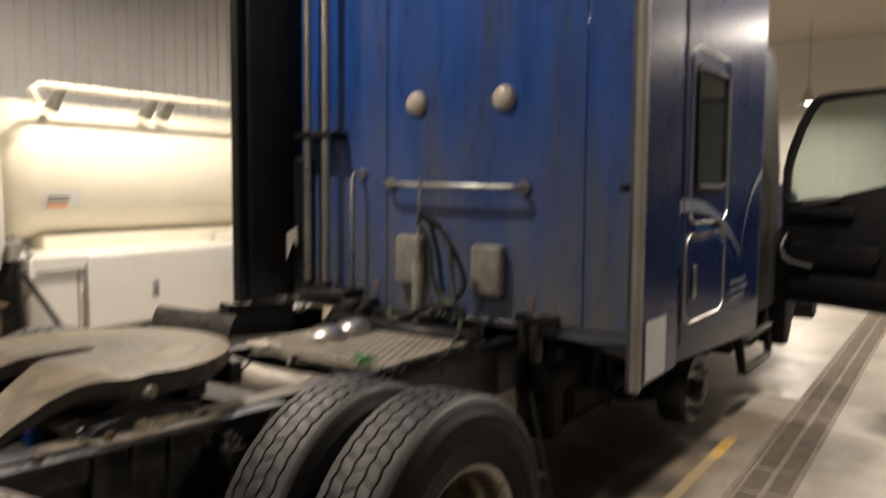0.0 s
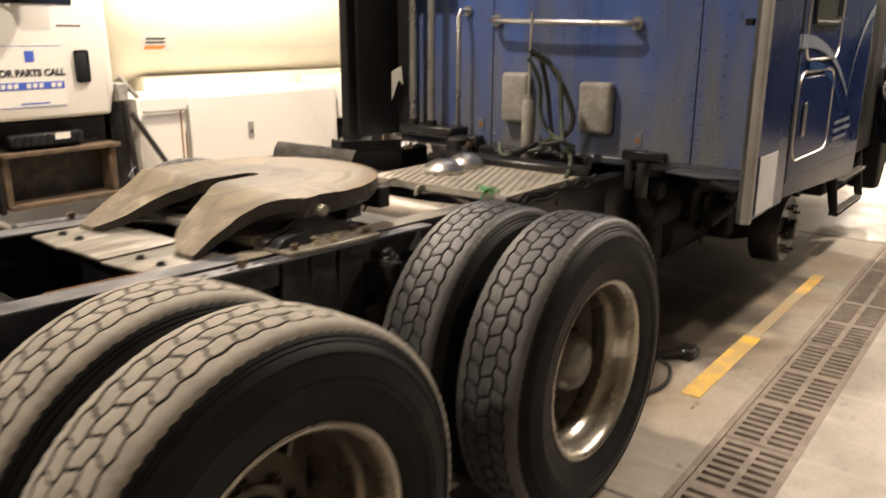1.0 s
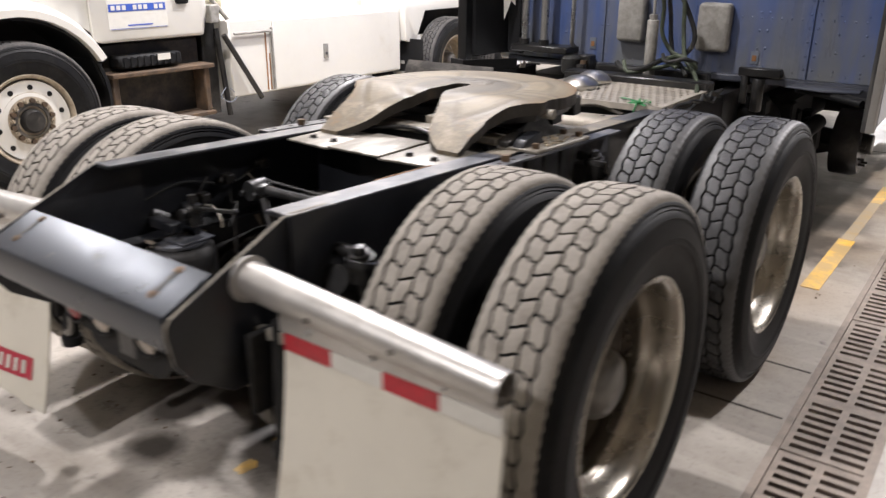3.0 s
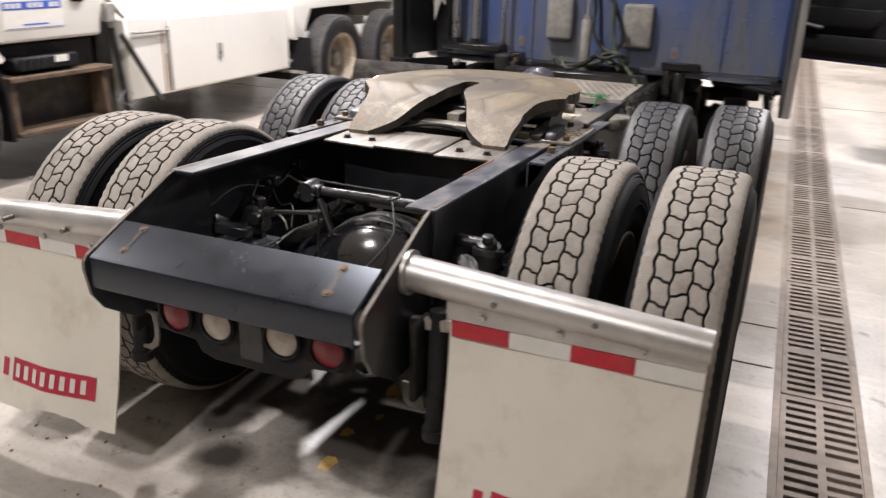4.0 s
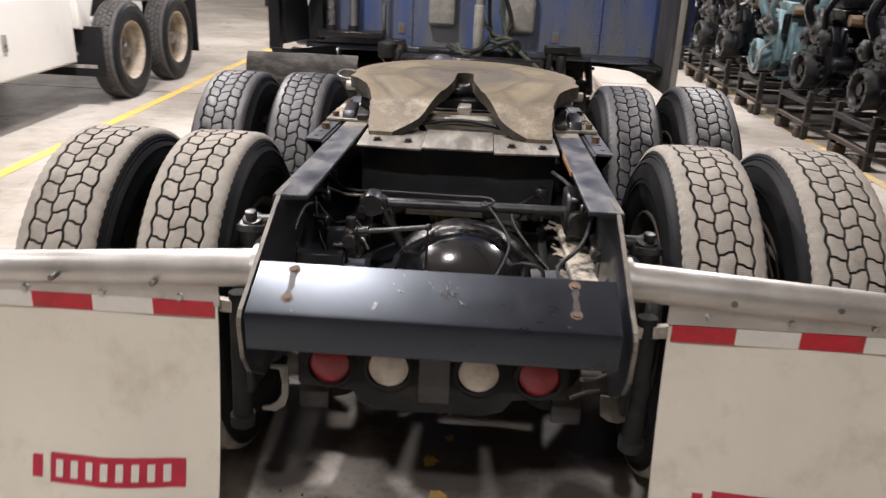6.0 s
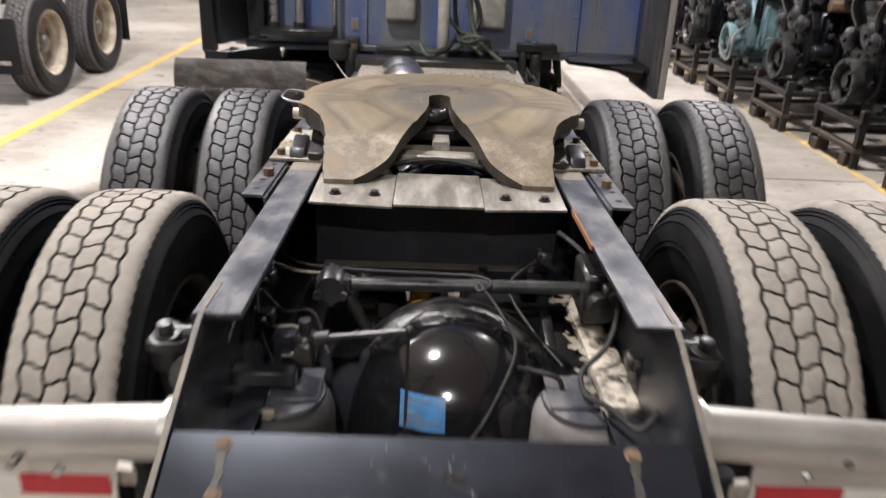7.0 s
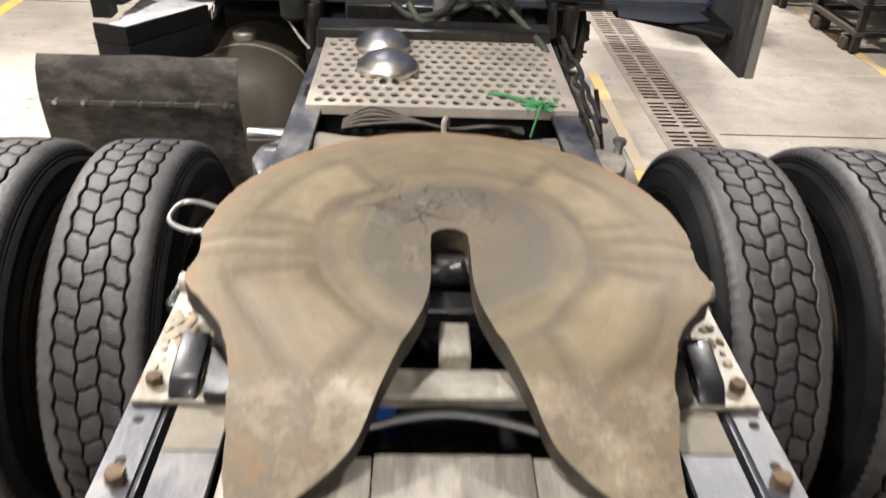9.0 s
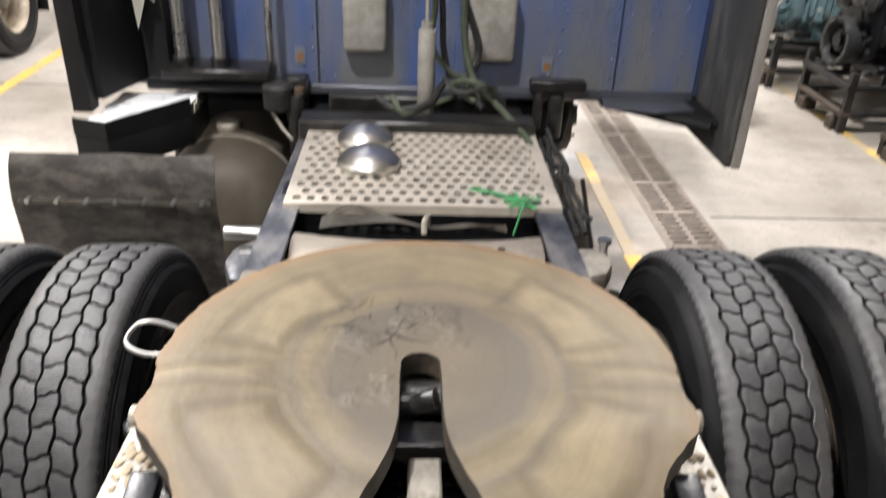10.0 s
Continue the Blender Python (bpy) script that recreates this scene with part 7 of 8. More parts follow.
bm = B()
box(bm, 0.36, 0.6, 3.95, 4.12, 0.3, 0.85, 0.03)
part("dryer_box", bm, PLASTIC, truck)
rng = random.Random(21)
for k in range(11):
    bm = B()
    x, yy, z = rng.uniform(0.45, 0.75), rng.uniform(3.9, 5.3), rng.uniform(0.5, 0.85)
    if k % 3 == 0:
        cyl(bm, (x, yy, z), (x + rng.uniform(-0.1, 0.1), yy + rng.uniform(0.15, 0.4), z + rng.uniform(-0.1, 0.1)), rng.uniform(0.03, 0.075), seg=14, bevel=0.008)
        part("air_reservoir", bm, PLASTIC, truck)
    elif k % 3 == 1:
        box(bm, x - 0.06, x + 0.06, yy - 0.05, yy + 0.09, z - 0.12, z + 0.1, 0.012)
        part("bracket", bm, PLASTIC, truck)
    else:
        tube(bm, [(x, yy, z), (x + 0.06, yy + 0.1, z - 0.16), (x, yy + 0.3, z - 0.22), (x - 0.1, yy + 0.5, z - 0.05), (x - 0.15, yy + 0.6, z + 0.1)], 0.014)
        part("cable", bm, HOSE, truck)
for s in (-1, 1):
    bm = B()
    lathe(bm, [(0.0, 0.05), (0.02, 0.08), (0.03, 0.225), (-0.02, 0.245), (-0.16, 0.24), (-0.17, 0.15)], pose(s * 0.95, 5.35, 0.37, 0, 0, 0 if s > 0 else 180), seg=36)
    for k in range(10):
        a = 2 * math.pi * k / 10
        c = Vector((s * 0.975, 5.35 + 0.16 * math.cos(a), 0.37 + 0.16 * math.sin(a)))
        cyl(bm, c, c + Vector((s * 0.045, 0, 0)), 0.01, seg=6)
    cyl(bm, (s * 0.95, 5.35, 0.37), (s * 1.04, 5.35, 0.37), 0.07, seg=18, bevel=0.01)
    cyl(bm, (s * 0.6, 5.35, 0.4), (s * 0.9, 5.35, 0.37), 0.07, seg=14)
    part("front_hub", bm, GREASY, truck, "bare dark wheel hub without its wheel")
bm = B()
tube(bm, [(0.7, 3.5, 0.7), (0.8, 3.5, 0.3), (0.88, 3.45, 0.05), (0.97, 3.4, 0.015), (1.03, 3.22, 0.012), (1.0, 3.02, 0.012), (0.94, 2.9, 0.012)], 0.01)
part("hanging_hose", bm, HOSE, truck, "black hose drooping to the floor")
bm = B()
box(bm, 0.93, 1.03, 3.56, 3.68, 0.0, 0.06, 0.015)
cyl(bm, (0.86, 3.46, 0.03), (0.98, 3.6, 0.04), 0.022, seg=10)
lone("hose_coupling", bm, GREASY, "dark metal hose coupling lying on the floor", "coupling")

# side fairings: a folded sheet with a trim along its rear edge
for s, z0 in ((-1, 1.0), (1, 0.83)):
    bm = B()
    prism(bm, [(s * 1.272, 3.38), (s * 1.29, 3.4), (s * 1.275, 3.95), (s * 1.24, 3.96), (s * 1.24, 3.93), (s * 1.258, 3.42)], z0, 3.9, "z")
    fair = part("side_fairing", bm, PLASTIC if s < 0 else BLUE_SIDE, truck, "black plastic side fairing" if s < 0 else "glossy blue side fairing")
    bm = B()
    prism(bm, [(s * (1.2595 if s > 0 else 1.225), 3.35), (s * 1.296, 3.355), (s * 1.3, 3.39), (s * 1.28, 3.43), (s * (1.2595 if s > 0 else 1.225), 3.43)], z0 - 0.01, 3.9, "z", 0.003)
    part("edge_trim", bm, GREYPANEL if s > 0 else PLASTIC, fair, "grey worn edge trim" if s > 0 else "")
    if s < 0:
        bm = B()
        prism(bm, [(-1.25, 3.42), (-1.2, 3.42), (-1.1, 3.78), (-1.24, 3.78)], z0 + 0.02, 3.9, "z", 0.006)
        part("inner_gusset", bm, PLASTIC, fair)
        bm = B()
        box(bm, -1.13, -1.0, 3.7, 3.78, 1.02, 1.9, 0.02)
        part("inner_duct", bm, PLASTIC, fair)
        bm = B()
        V = [bm.verts.new(v) for v in ((-1.12, 3.64, 1.42), (-1.05, 3.66, 1.46), (-1.03, 3.65, 1.34), (-1.06, 3.64, 1.37), (-1.1, 3.62, 1.24))]
        bm.faces.new(V)
        bmesh.ops.solidify(bm, geom=bm.faces[:], thickness=0.003)
        part("torn_tape", bm, STRIP, fair, "scrap of torn silver tape", 0)
    else:
        bm = B()
        prism(bm, [(1.236, 3.365), (1.2575, 3.365), (1.2575, 3.41), (1.2385, 3.92), (1.222, 3.92)], 0.82, 3.9, "z", 0.002)
        part("fairing_liner", bm, LINER, fair, "dark grey worn inner liner")
        bm = B()
        box(bm, 1.2915, 1.296, 3.45, 3.72, 0.85, 1.12)
        part("pale_panel", bm, PALEGREY, fair, "pale grey lower panel")
        bm = B()
        box(bm, 1.19, 1.225, 3.36, 3.4, 1.7, 1.73, 0.004)
        part("fairing_catch", bm, PLASTIC, fair)
# right side of the sleeper
side = 1.2355


def side_ring(y0, y1, z0, z1, r, w, proud, material, name, label=""):
    """A rounded frame on the cab side."""
    bm = B()
    loop = []
    for cx, cz, a0 in ((y1 - r, z1 - r, 0), (y0 + r, z1 - r, 90), (y0 + r, z0 + r, 180), (y1 - r, z0 + r, 270)):
        for k in range(6):
            a = radians(a0 + 18 * k)
            loop.append((side + proud, cx + r * math.cos(a), cz + r * math.sin(a)))
    tube(bm, loop + [loop[0]], w, straight=True, seg=6)
    return part(name, bm, material, cab, label)


bm = B()
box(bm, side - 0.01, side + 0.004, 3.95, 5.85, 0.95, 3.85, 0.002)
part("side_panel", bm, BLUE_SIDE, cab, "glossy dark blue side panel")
bm = B()
prism(bm, [(3.96, 0.83), (5.84, 0.72), (5.84, 0.95), (3.96, 1.02)], side - 0.012, side + 0.008, "x", 0.002)
part("side_skirt", bm, SKIRT, cab, "dirty pale lower skirt")
bm = B()
for k in range(26):
    ball(bm, (side + 0.009, 4.0 + 0.07 * k, 0.94 - 0.003 * k), 0.006, 0.6, 1, 1, 6)
part("rivet", bm, SKIRT, cab)["kind"] = "stuff"
side_ring(4.17, 4.92, 1.0, 1.47, 0.1, 0.0075, 0.006, CHROME, "locker_frame", "bright rounded locker frame")
bm = B()
box(bm, side, side + 0.01, 4.2, 4.89, 1.03, 1.44, 0.003)
part("locker_door", bm, BLUE_SIDE, cab)
bm = B()
box(bm, side + 0.012, side + 0.03, 4.27, 4.31, 1.13, 1.31, 0.012, seg=2)
part("locker_latch", bm, CHROME, cab, "bright upright latch")
side_ring(4.22, 4.95, 1.53, 2.46, 0.1, 0.0075, 0.006, CHROME, "window_frame", "bright rounded window surround")
side_ring(4.3, 4.86, 1.72, 2.36, 0.05, 0.016, 0.008, PLASTIC, "window_seal")
bm = B()
box(bm, side + 0.004, side + 0.008, 4.3, 4.86, 1.72, 2.36)
part("window_pane", bm, DARKGLASS, cab, "dark tinted sleeper window")
bm = B()
box(bm, side + 0.004, side + 0.012, 4.09, 4.11, 0.9, 3.8)
part("panel_seam", bm, PLASTIC, cab)
# swoosh decals
for (ya, za), (yb, zb), (yc, zc), w, m_, lab in (((3.97, 1.66), (4.75, 1.7), (5.3, 1.3), 0.075, DECAL, "silver swoosh decal"), ((4.3, 1.52), (4.8, 1.55), (5.2, 1.2), 0.05, DECAL_BLUE, "mid blue swoosh decal"), ((5.84, 1.86), (5.45, 1.74), (5.3, 1.32), 0.07, DECAL, "silver swoosh decal")):
    bm = B()
    prev = None
    for k in range(17):
        t = k / 16
        yv = (1 - t) ** 2 * ya + 2 * t * (1 - t) * yb + t * t * yc
        zv = (1 - t) ** 2 * za + 2 * t * (1 - t) * zb + t * t * zc
        h = w * (1 - 0.75 * t)
        cur = (bm.verts.new((side + 0.0115, yv, zv)), bm.verts.new((side + 0.0115, yv, zv - h)))
        if prev:
            bm.faces.new((prev[0], cur[0], cur[1], prev[1]))
        prev = cur
    part("decal", bm, m_, cab, lab, 0)
bm = B()
prism(bm, [(3.97, 1.32), (4.15, 1.3), (4.15, 1.56), (3.97, 1.6)], side + 0.0045, side + 0.006, "x")
part("decal", bm, DECAL_BLUE, cab, "mid blue decal field")
for k, (z, w) in enumerate(((1.12, 0.4), (1.07, 0.44), (1.02, 0.36))):
    bm = B()
    box(bm, side + 0.0045, side + 0.006, 5.1, 5.1 + w, z, z + 0.022)
    part("lettering_bar", bm, DECAL, cab, "pale lettering bar")
# front of the cab with an open door
bm = B()
prism(bm, [(5.94, 0.75), (7.1, 0.75), (7.1, 1.9), (6.8, 2.75), (5.94, 2.9)], -1.2, 1.12, "x", 0.03)
part("front_cab", bm, PLASTIC, truck, "dark open doorway of the front cab")
bm = B()
prism(bm, [(7.1, 0.6), (9.0, 0.6), (9.15, 0.8), (9.1, 1.55), (8.9, 1.7), (7.1, 1.9)], -0.95, 0.95, "x", 0.06)
part("hood", bm, BLUE_SIDE, truck, "dark blue front hood")
DM = pose(1.2, 6.9, 0, 0, 0, -18)
FRAME = [(0.03, 1.6), (0.03, 1.86), (0.06, 2.0), (0.13, 2.2), (0.21, 2.35), (0.27, 2.405), (0.36, 2.42), (0.96, 2.44), (0.96, 1.6)]
bm = B()
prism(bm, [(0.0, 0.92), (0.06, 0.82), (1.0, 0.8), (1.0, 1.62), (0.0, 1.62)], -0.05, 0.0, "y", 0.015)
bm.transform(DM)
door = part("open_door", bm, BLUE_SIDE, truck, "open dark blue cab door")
bm = B()
tube(bm, [(x, -0.025, z) for x, z in FRAME], 0.036, straight=True)
bm.transform(DM)
part("door_frame", bm, PLASTIC, door, "black window frame")
bm = B()
prism(bm, [(0.03, 0.95), (0.08, 0.85), (0.97, 0.83), (0.97, 1.8), (0.8, 1.75), (0.5, 1.66), (0.03, 1.62)], -0.08, -0.052, "y", 0.012)
prism(bm, [(0.12, 1.22), (0.2, 1.14), (0.72, 1.13), (0.8, 1.2), (0.8, 1.3), (0.4, 1.28), (0.14, 1.32)], -0.14, -0.078, "y", 0.02)
prism(bm, [(0.1, 0.92), (0.9, 0.9), (0.88, 1.05), (0.14, 1.06)], -0.12, -0.078, "y", 0.015)
box(bm, 0.1, 0.6, -0.12, -0.078, 1.5, 1.58, 0.02, None, 2)
bm.transform(DM)
part("door_trim", bm, PLASTIC, door, "black moulded inner door trim")
bm = B()
tube(bm, [(0.08, -0.1, 1.36), (0.07, -0.15, 1.25), (0.13, -0.15, 1.16), (0.32, -0.15, 1.12)], 0.016)
bm.transform(DM)
part("door_pull", bm, STEEL, door, "pale door pull")
bm = B()
tube(bm, [(0.2, -0.09, 1.6), (0.33, -0.11, 1.62), (0.5, -0.1, 1.66)], 0.012)
bm.transform(DM)
part("latch_lever", bm, CHROME, door, "bright latch lever")
bm = B()
prism(bm, [(x, z) for x, z in FRAME], -0.03, -0.024, "y")
bm.transform(DM)
pane = part("door_pane", bm, GLASS, door, "pale green door glass")
pane.visible_shadow = False

# steps and machinery under the front cab
for s in (-1, 1):
    bm = B()
    prism(bm, [(5.97, 0.5), (7.0, 0.48), (7.0, 0.748), (5.97, 0.748)], min(s * 0.62, s * 1.04), max(s * 0.62, s * 1.04), "x", 0.02)
    for y0 in (6.0, 6.86):
        prism(bm, [(1.045, 0.748), (1.1, 0.748), (1.15, 0.38), (1.1, 0.36), (1.05, 0.6), (1.045, 0.62)] if s > 0 else [(-1.045, 0.748), (-1.1, 0.748), (-1.15, 0.38), (-1.1, 0.36), (-1.05, 0.6), (-1.045, 0.62)], y0, y0 + 0.04, "y", 0.004)
    for z in (0.38, 0.62):
        box(bm, min(s * 1.08, s * 1.15), max(s * 1.08, s * 1.15), 6.045, 6.855, z - 0.03, z, 0.006)
    steps = part("cab_step", bm, PLASTIC, truck, "black cab entry steps")
    for z in (0.38, 0.62):
        bm = B()
        box(bm, min(s * 1.1, s * 1.155), max(s * 1.1, s * 1.155), 6.06, 6.86, z, z + 0.006, 0.002)
        for k in range(12):
            box(bm, min(s * 1.102, s * 1.15), max(s * 1.102, s * 1.15), 6.09 + 0.064 * k, 6.11 + 0.064 * k, z + 0.006, z + 0.012)
        part("step_tread", bm, CHROME, steps, "bright ribbed step tread")
bm = B()
lathe(bm, [(0.0, 0.09), (0.1, 0.12), (0.14, 0.2), (0.75, 0.23), (0.8, 0.27), (1.0, 0.34), (1.06, 0.36), (1.1, 0.36)], pose(0.0, 4.55, 0.62, 0, 0, 90), seg=24)
for k in range(7):
    box(bm, -0.24, 0.24, 4.75 + 0.09 * k, 4.77 + 0.09 * k, 0.37, 0.6, 0.006)
box(bm, -0.2, 0.2, 4.7, 5.3, 0.34, 0.5, 0.03)
part("transmission", bm, GREASY, truck, "greasy black transmission casing")
bm = B()
box(bm, -0.34, 0.34, 5.66, 7.4, 0.32, 0.75, 0.05)
box(bm, -0.3, 0.3, 5.9, 7.0, 0.2, 0.34, 0.04)
part("oil_pan", bm, GREASY, truck, "dark oil pan of the engine")
bm = B()
prism(bm, [(-0.82, 0.3), (-0.62, 0.24), (0.62, 0.24), (0.82, 0.3), (0.82, 0.4), (0.62, 0.36), (-0.62, 0.36), (-0.82, 0.4)], 5.3, 5.42, "y", 0.01)
part("front_axle", bm, GREASY, truck, "dark forged front axle beam")
for s in (-1, 1):
    bm = B()
    prism(bm, [(7.12, 0.4), (7.3, 0.38), (7.42, 0.62), (7.7, 0.86), (8.1, 0.9), (8.4, 0.7), (8.55, 0.42), (8.72, 0.45), (8.78, 0.9), (8.5, 1.25), (7.12, 1.4)], min(s * 0.97, s * 1.2), max(s * 0.97, s * 1.2), "x", 0.03)
    part("front_fender", bm, PLASTIC, truck, "dark front fender")
    bm = B()
    box(bm, min(s * 0.6, s * 0.96), max(s * 0.6, s * 0.96), 7.1, 8.7, 0.35, 0.95, 0.05)
    part("fender_liner", bm, PLASTIC, truck)

# ---- white tank truck, facing the other way ----
tank = thing("tank_truck", "white tank truck with a cream tank and storage boxes", "truck", (-5.0, 0, 0))
bm = B()
lathe(bm, [(3.52, 0.0), (3.54, 0.25), (3.6, 0.45), (3.72, 0.62), (3.82, 0.665), (8.5, 0.665), (8.62, 0.6), (8.72, 0.3), (8.75, 0.0)], pose(0.05, 0, 1.83, 0, 0, 90), seg=64)
shell = part("tank_shell", bm, CREAM, tank, "smooth cream painted tank", 50)
bm = B()
box(bm, -0.5, 0.5, 3.95, 8.4, 1.05, 1.25, 0.02)
part("tank_cradle", bm, CREAM, shell)
bm = B()
tube(bm, [(0.78, 3.78, 2.42), (0.78, 3.72, 2.52), (0.78, 3.8, 2.56), (0.78, 5.5, 2.56), (0.78, 8.2, 2.56)], 0.035, straight=True, seg=12)
part("top_rail", bm, CREAM, tank, "cream painted top rail tube")
for y in (4.0, 4.95, 5.15, 6.6, 8.0):
    bm = B()
    prism(bm, [(0.66, 2.35), (0.8, 2.54), (0.76, 2.56), (0.5, 2.4)], y - 0.02, y + 0.03, "y")
    part("rail_bracket", bm, BOXGREY, tank)
bm = B()
V = []
for i in range(5):
    a = radians(-14 - 4 * i)
    V.append([bm.verts.new((0.05 + 0.669 * math.cos(a), y, 1.83 + 0.669 * math.sin(a))) for y in (3.86, 4.22)])
for p, q in zip(V, V[1:]):
    bm.faces.new((p[0], p[1], q[1], q[0]))
part("maker_label", bm, WHITE, shell, "pale printed label")
for z0, z1, m_ in ((-29, -26, ORANGE), (-24, -22.5, INK), (-21, -19.5, INK)):
    bm = B()
    a, b = radians(z0), radians(z1)
    q = [bm.verts.new((0.05 + 0.672 * math.cos(t), y, 1.83 + 0.672 * math.sin(t))) for t, y in ((a, 3.9), (a, 4.08), (b, 4.12), (b, 3.9))]
    bm.faces.new(q)
    part("label_bar", bm, m_, shell, "printed bar")
# storage box
bm = B()
box(bm, 0.3, 1.17, 3.46, 5.8, 0.45, 1.115, 0.012)
sb = part("storage_box", bm, WHITE, tank, "white steel storage box with rust streaks")
bm = B()
box(bm, 1.172, 1.187, 3.95, 5.75, 0.47, 1.09, 0.004)
bd = part("box_door", bm, WHITE, sb, "white hinged box door")
bm = B()
box(bm, 1.187, 1.197, 4.585, 4.65, 0.69, 0.83, 0.003)
part("latch", bm, BOXGREY, bd, "recessed grey latch")
bm = B()
cyl(bm, (1.192, 4.618, 0.74), (1.202, 4.618, 0.74), 0.014, seg=12)
part("latch_knob", bm, INK, bd)
bm = B()
box(bm, 1.171, 1.174, 3.86, 3.875, 0.47, 1.0)
box(bm, 1.171, 1.174, 3.9, 3.912, 0.47, 0.8)
part("rust_streak", bm, ORANGE_RUST, sb, "orange rust streak")
bm = B()
cyl(bm, (1.19, 3.5, 1.0), (1.19, 3.93, 1.0), 0.012, seg=8)
cyl(bm, (1.19, 3.93, 1.03), (1.19, 3.93, 0.47), 0.012, seg=8)
part("hinge_rod", bm, BOXGREY, sb)
# cab, with the door, window, sign and steps
bm = B()
prism(bm, [(2.3, 1.0), (3.27, 1.0), (3.3, 1.2), (3.28, 2.75), (2.2, 2.75), (1.95, 2.0), (1.3, 1.75), (0.2, 1.6), (0.1, 0.95), (0.95, 0.95), (1.0, 1.1), (1.62, 1.42), (2.2, 1.15)], -1.05, 1.1, "x", 0.03)
tc = part("cab_body", bm, WHITE, tank, "white painted cab")
bm = B()
box(bm, 1.1, 1.14, 2.22, 3.22, 1.02, 2.62, 0.018, seg=2)
td = part("cab_door", bm, WHITE, tc, "white cab door with a printed sign")
bm = B()
box(bm, 1.139, 1.146, 2.3, 3.0, 1.86, 2.5, 0.003)
part("door_window", bm, DARKGLASS, td, "dark door window")
bm = B()
box(bm, 1.14, 1.155, 2.97, 3.085, 1.27, 1.52, 0.02, seg=2)
part("door_handle", bm, PLASTIC, td, "black recessed door handle")
bm = B()
box(bm, 1.141, 1.144, 2.36, 2.88, 1.1, 1.56)
part("sign", bm, STRIP, td, "white magnetic sign with blue print")
for z0, z1, y0, y1, m_, lab in ((1.235, 1.29, 2.37, 2.87, SIGN_BLUE, "blue number field"), (1.125, 1.135, 2.52, 2.74, SIGN_BLUE, "small blue line of print"), (1.105, 1.108, 2.37, 2.87, SIGN_BLUE, "thin blue border"), (1.555, 1.558, 2.37, 2.87, SIGN_BLUE, "thin blue border"), (1.44, 1.52, 2.59, 2.66, SIGN_BLUE, "small blue emblem")):
    bm = B()
    box(bm, 1.144, 1.146, y0, y1, z0, z1)
    part("sign_print", bm, m_, td, lab)
for i in range(10):
    if i in (3, 7):
        continue
    bm = B()
    y0 = 2.39 + 0.047 * i
    box(bm, 1.146, 1.148, y0, y0 + 0.032, 1.246, 1.28)
    part("number_bar", bm, STRIP, td, "white number bar")
cu = bpy.data.curves.new("sign_text", "FONT")
cu.body, cu.size, cu.extrude, cu.align_x, cu.offset = "FOR PARTS CALL", 0.069, 0.001, "CENTER", 0.0035
tmp = new("sign_text", cu)
bpy.context.view_layer.update()
me = bpy.data.meshes.new_from_object(tmp.evaluated_get(bpy.context.evaluated_depsgraph_get()))
bpy.data.objects.remove(tmp)
me.materials.clear()
me.materials.append(INK)
txt = new("sign_text", me)
txt.parent = td
txt.matrix_basis = pose(1.1455, 2.62, 1.335, 90, 0, 90)
txt["label"] = "bold black words FOR PARTS CALL"
bm = B()
for k in range(9):
    box(bm, 1.14, 1.143, 2.86 + 0.022 * k, 2.876 + 0.022 * k, 1.7, 1.712)
part("badge_bar", bm, INK, td, "small dark maker lettering")
# fender arch
bm = B()
prev = None
for k in range(17):
    a = radians(28 + 157 * k / 16)
    c, s_ = math.cos(a), math.sin(a)
    cur = [bm.verts.new((x, 1.62 + r * c, 0.58 + r * s_)) for x, r in ((1.2, 0.66), (1.24, 0.665), (1.24, 0.715), (1.1, 0.78), (0.7, 0.78), (0.7, 0.66))]
    if prev:
        for j in range(6):
            bm.faces.new((prev[j], prev[(j + 1) % 6], cur[(j + 1) % 6], cur[j]))
    prev = cur
part("wheel_arch", bm, WHITE, tc, "white front wheel arch")
bm = B()
box(bm, 0.5, 0.7, 0.9, 2.3, 0.5, 1.4, 0.02)
prev = None
for k in range(19):
    a = radians(-5 + 190 * k / 18)
    cur = [bm.verts.new((x, 1.62 + r * math.cos(a), 0.58 + r * math.sin(a))) for x, r in ((1.19, 0.64), (1.19, 0.657), (0.7, 0.657), (0.7, 0.64))]
    if prev:
        for j in range(4):
            bm.faces.new((prev[j], prev[(j + 1) % 4], cur[(j + 1) % 4], cur[j]))
    prev = cur
prism(bm, [(2.262, 0.32), (2.3, 0.32), (2.29, 0.72), (2.21, 0.93), (2.16, 0.9), (2.262, 0.66)], 0.72, 1.17, "x", 0.004)
part("arch_liner", bm, PLASTIC, tc, "black inner wheel arch")
# mirror
bm = B()
box(bm, 1.2, 1.32, 2.5, 2.74, 1.9, 2.3, 0.03, seg=2)
cyl(bm, (1.1, 2.4, 2.3), (1.28, 2.6, 2.28), 0.012, seg=8)
cyl(bm, (1.1, 2.4, 1.85), (1.28, 2.6, 1.92), 0.012, seg=8)
part("mirror", bm, PLASTIC, tc, "black door mirror")
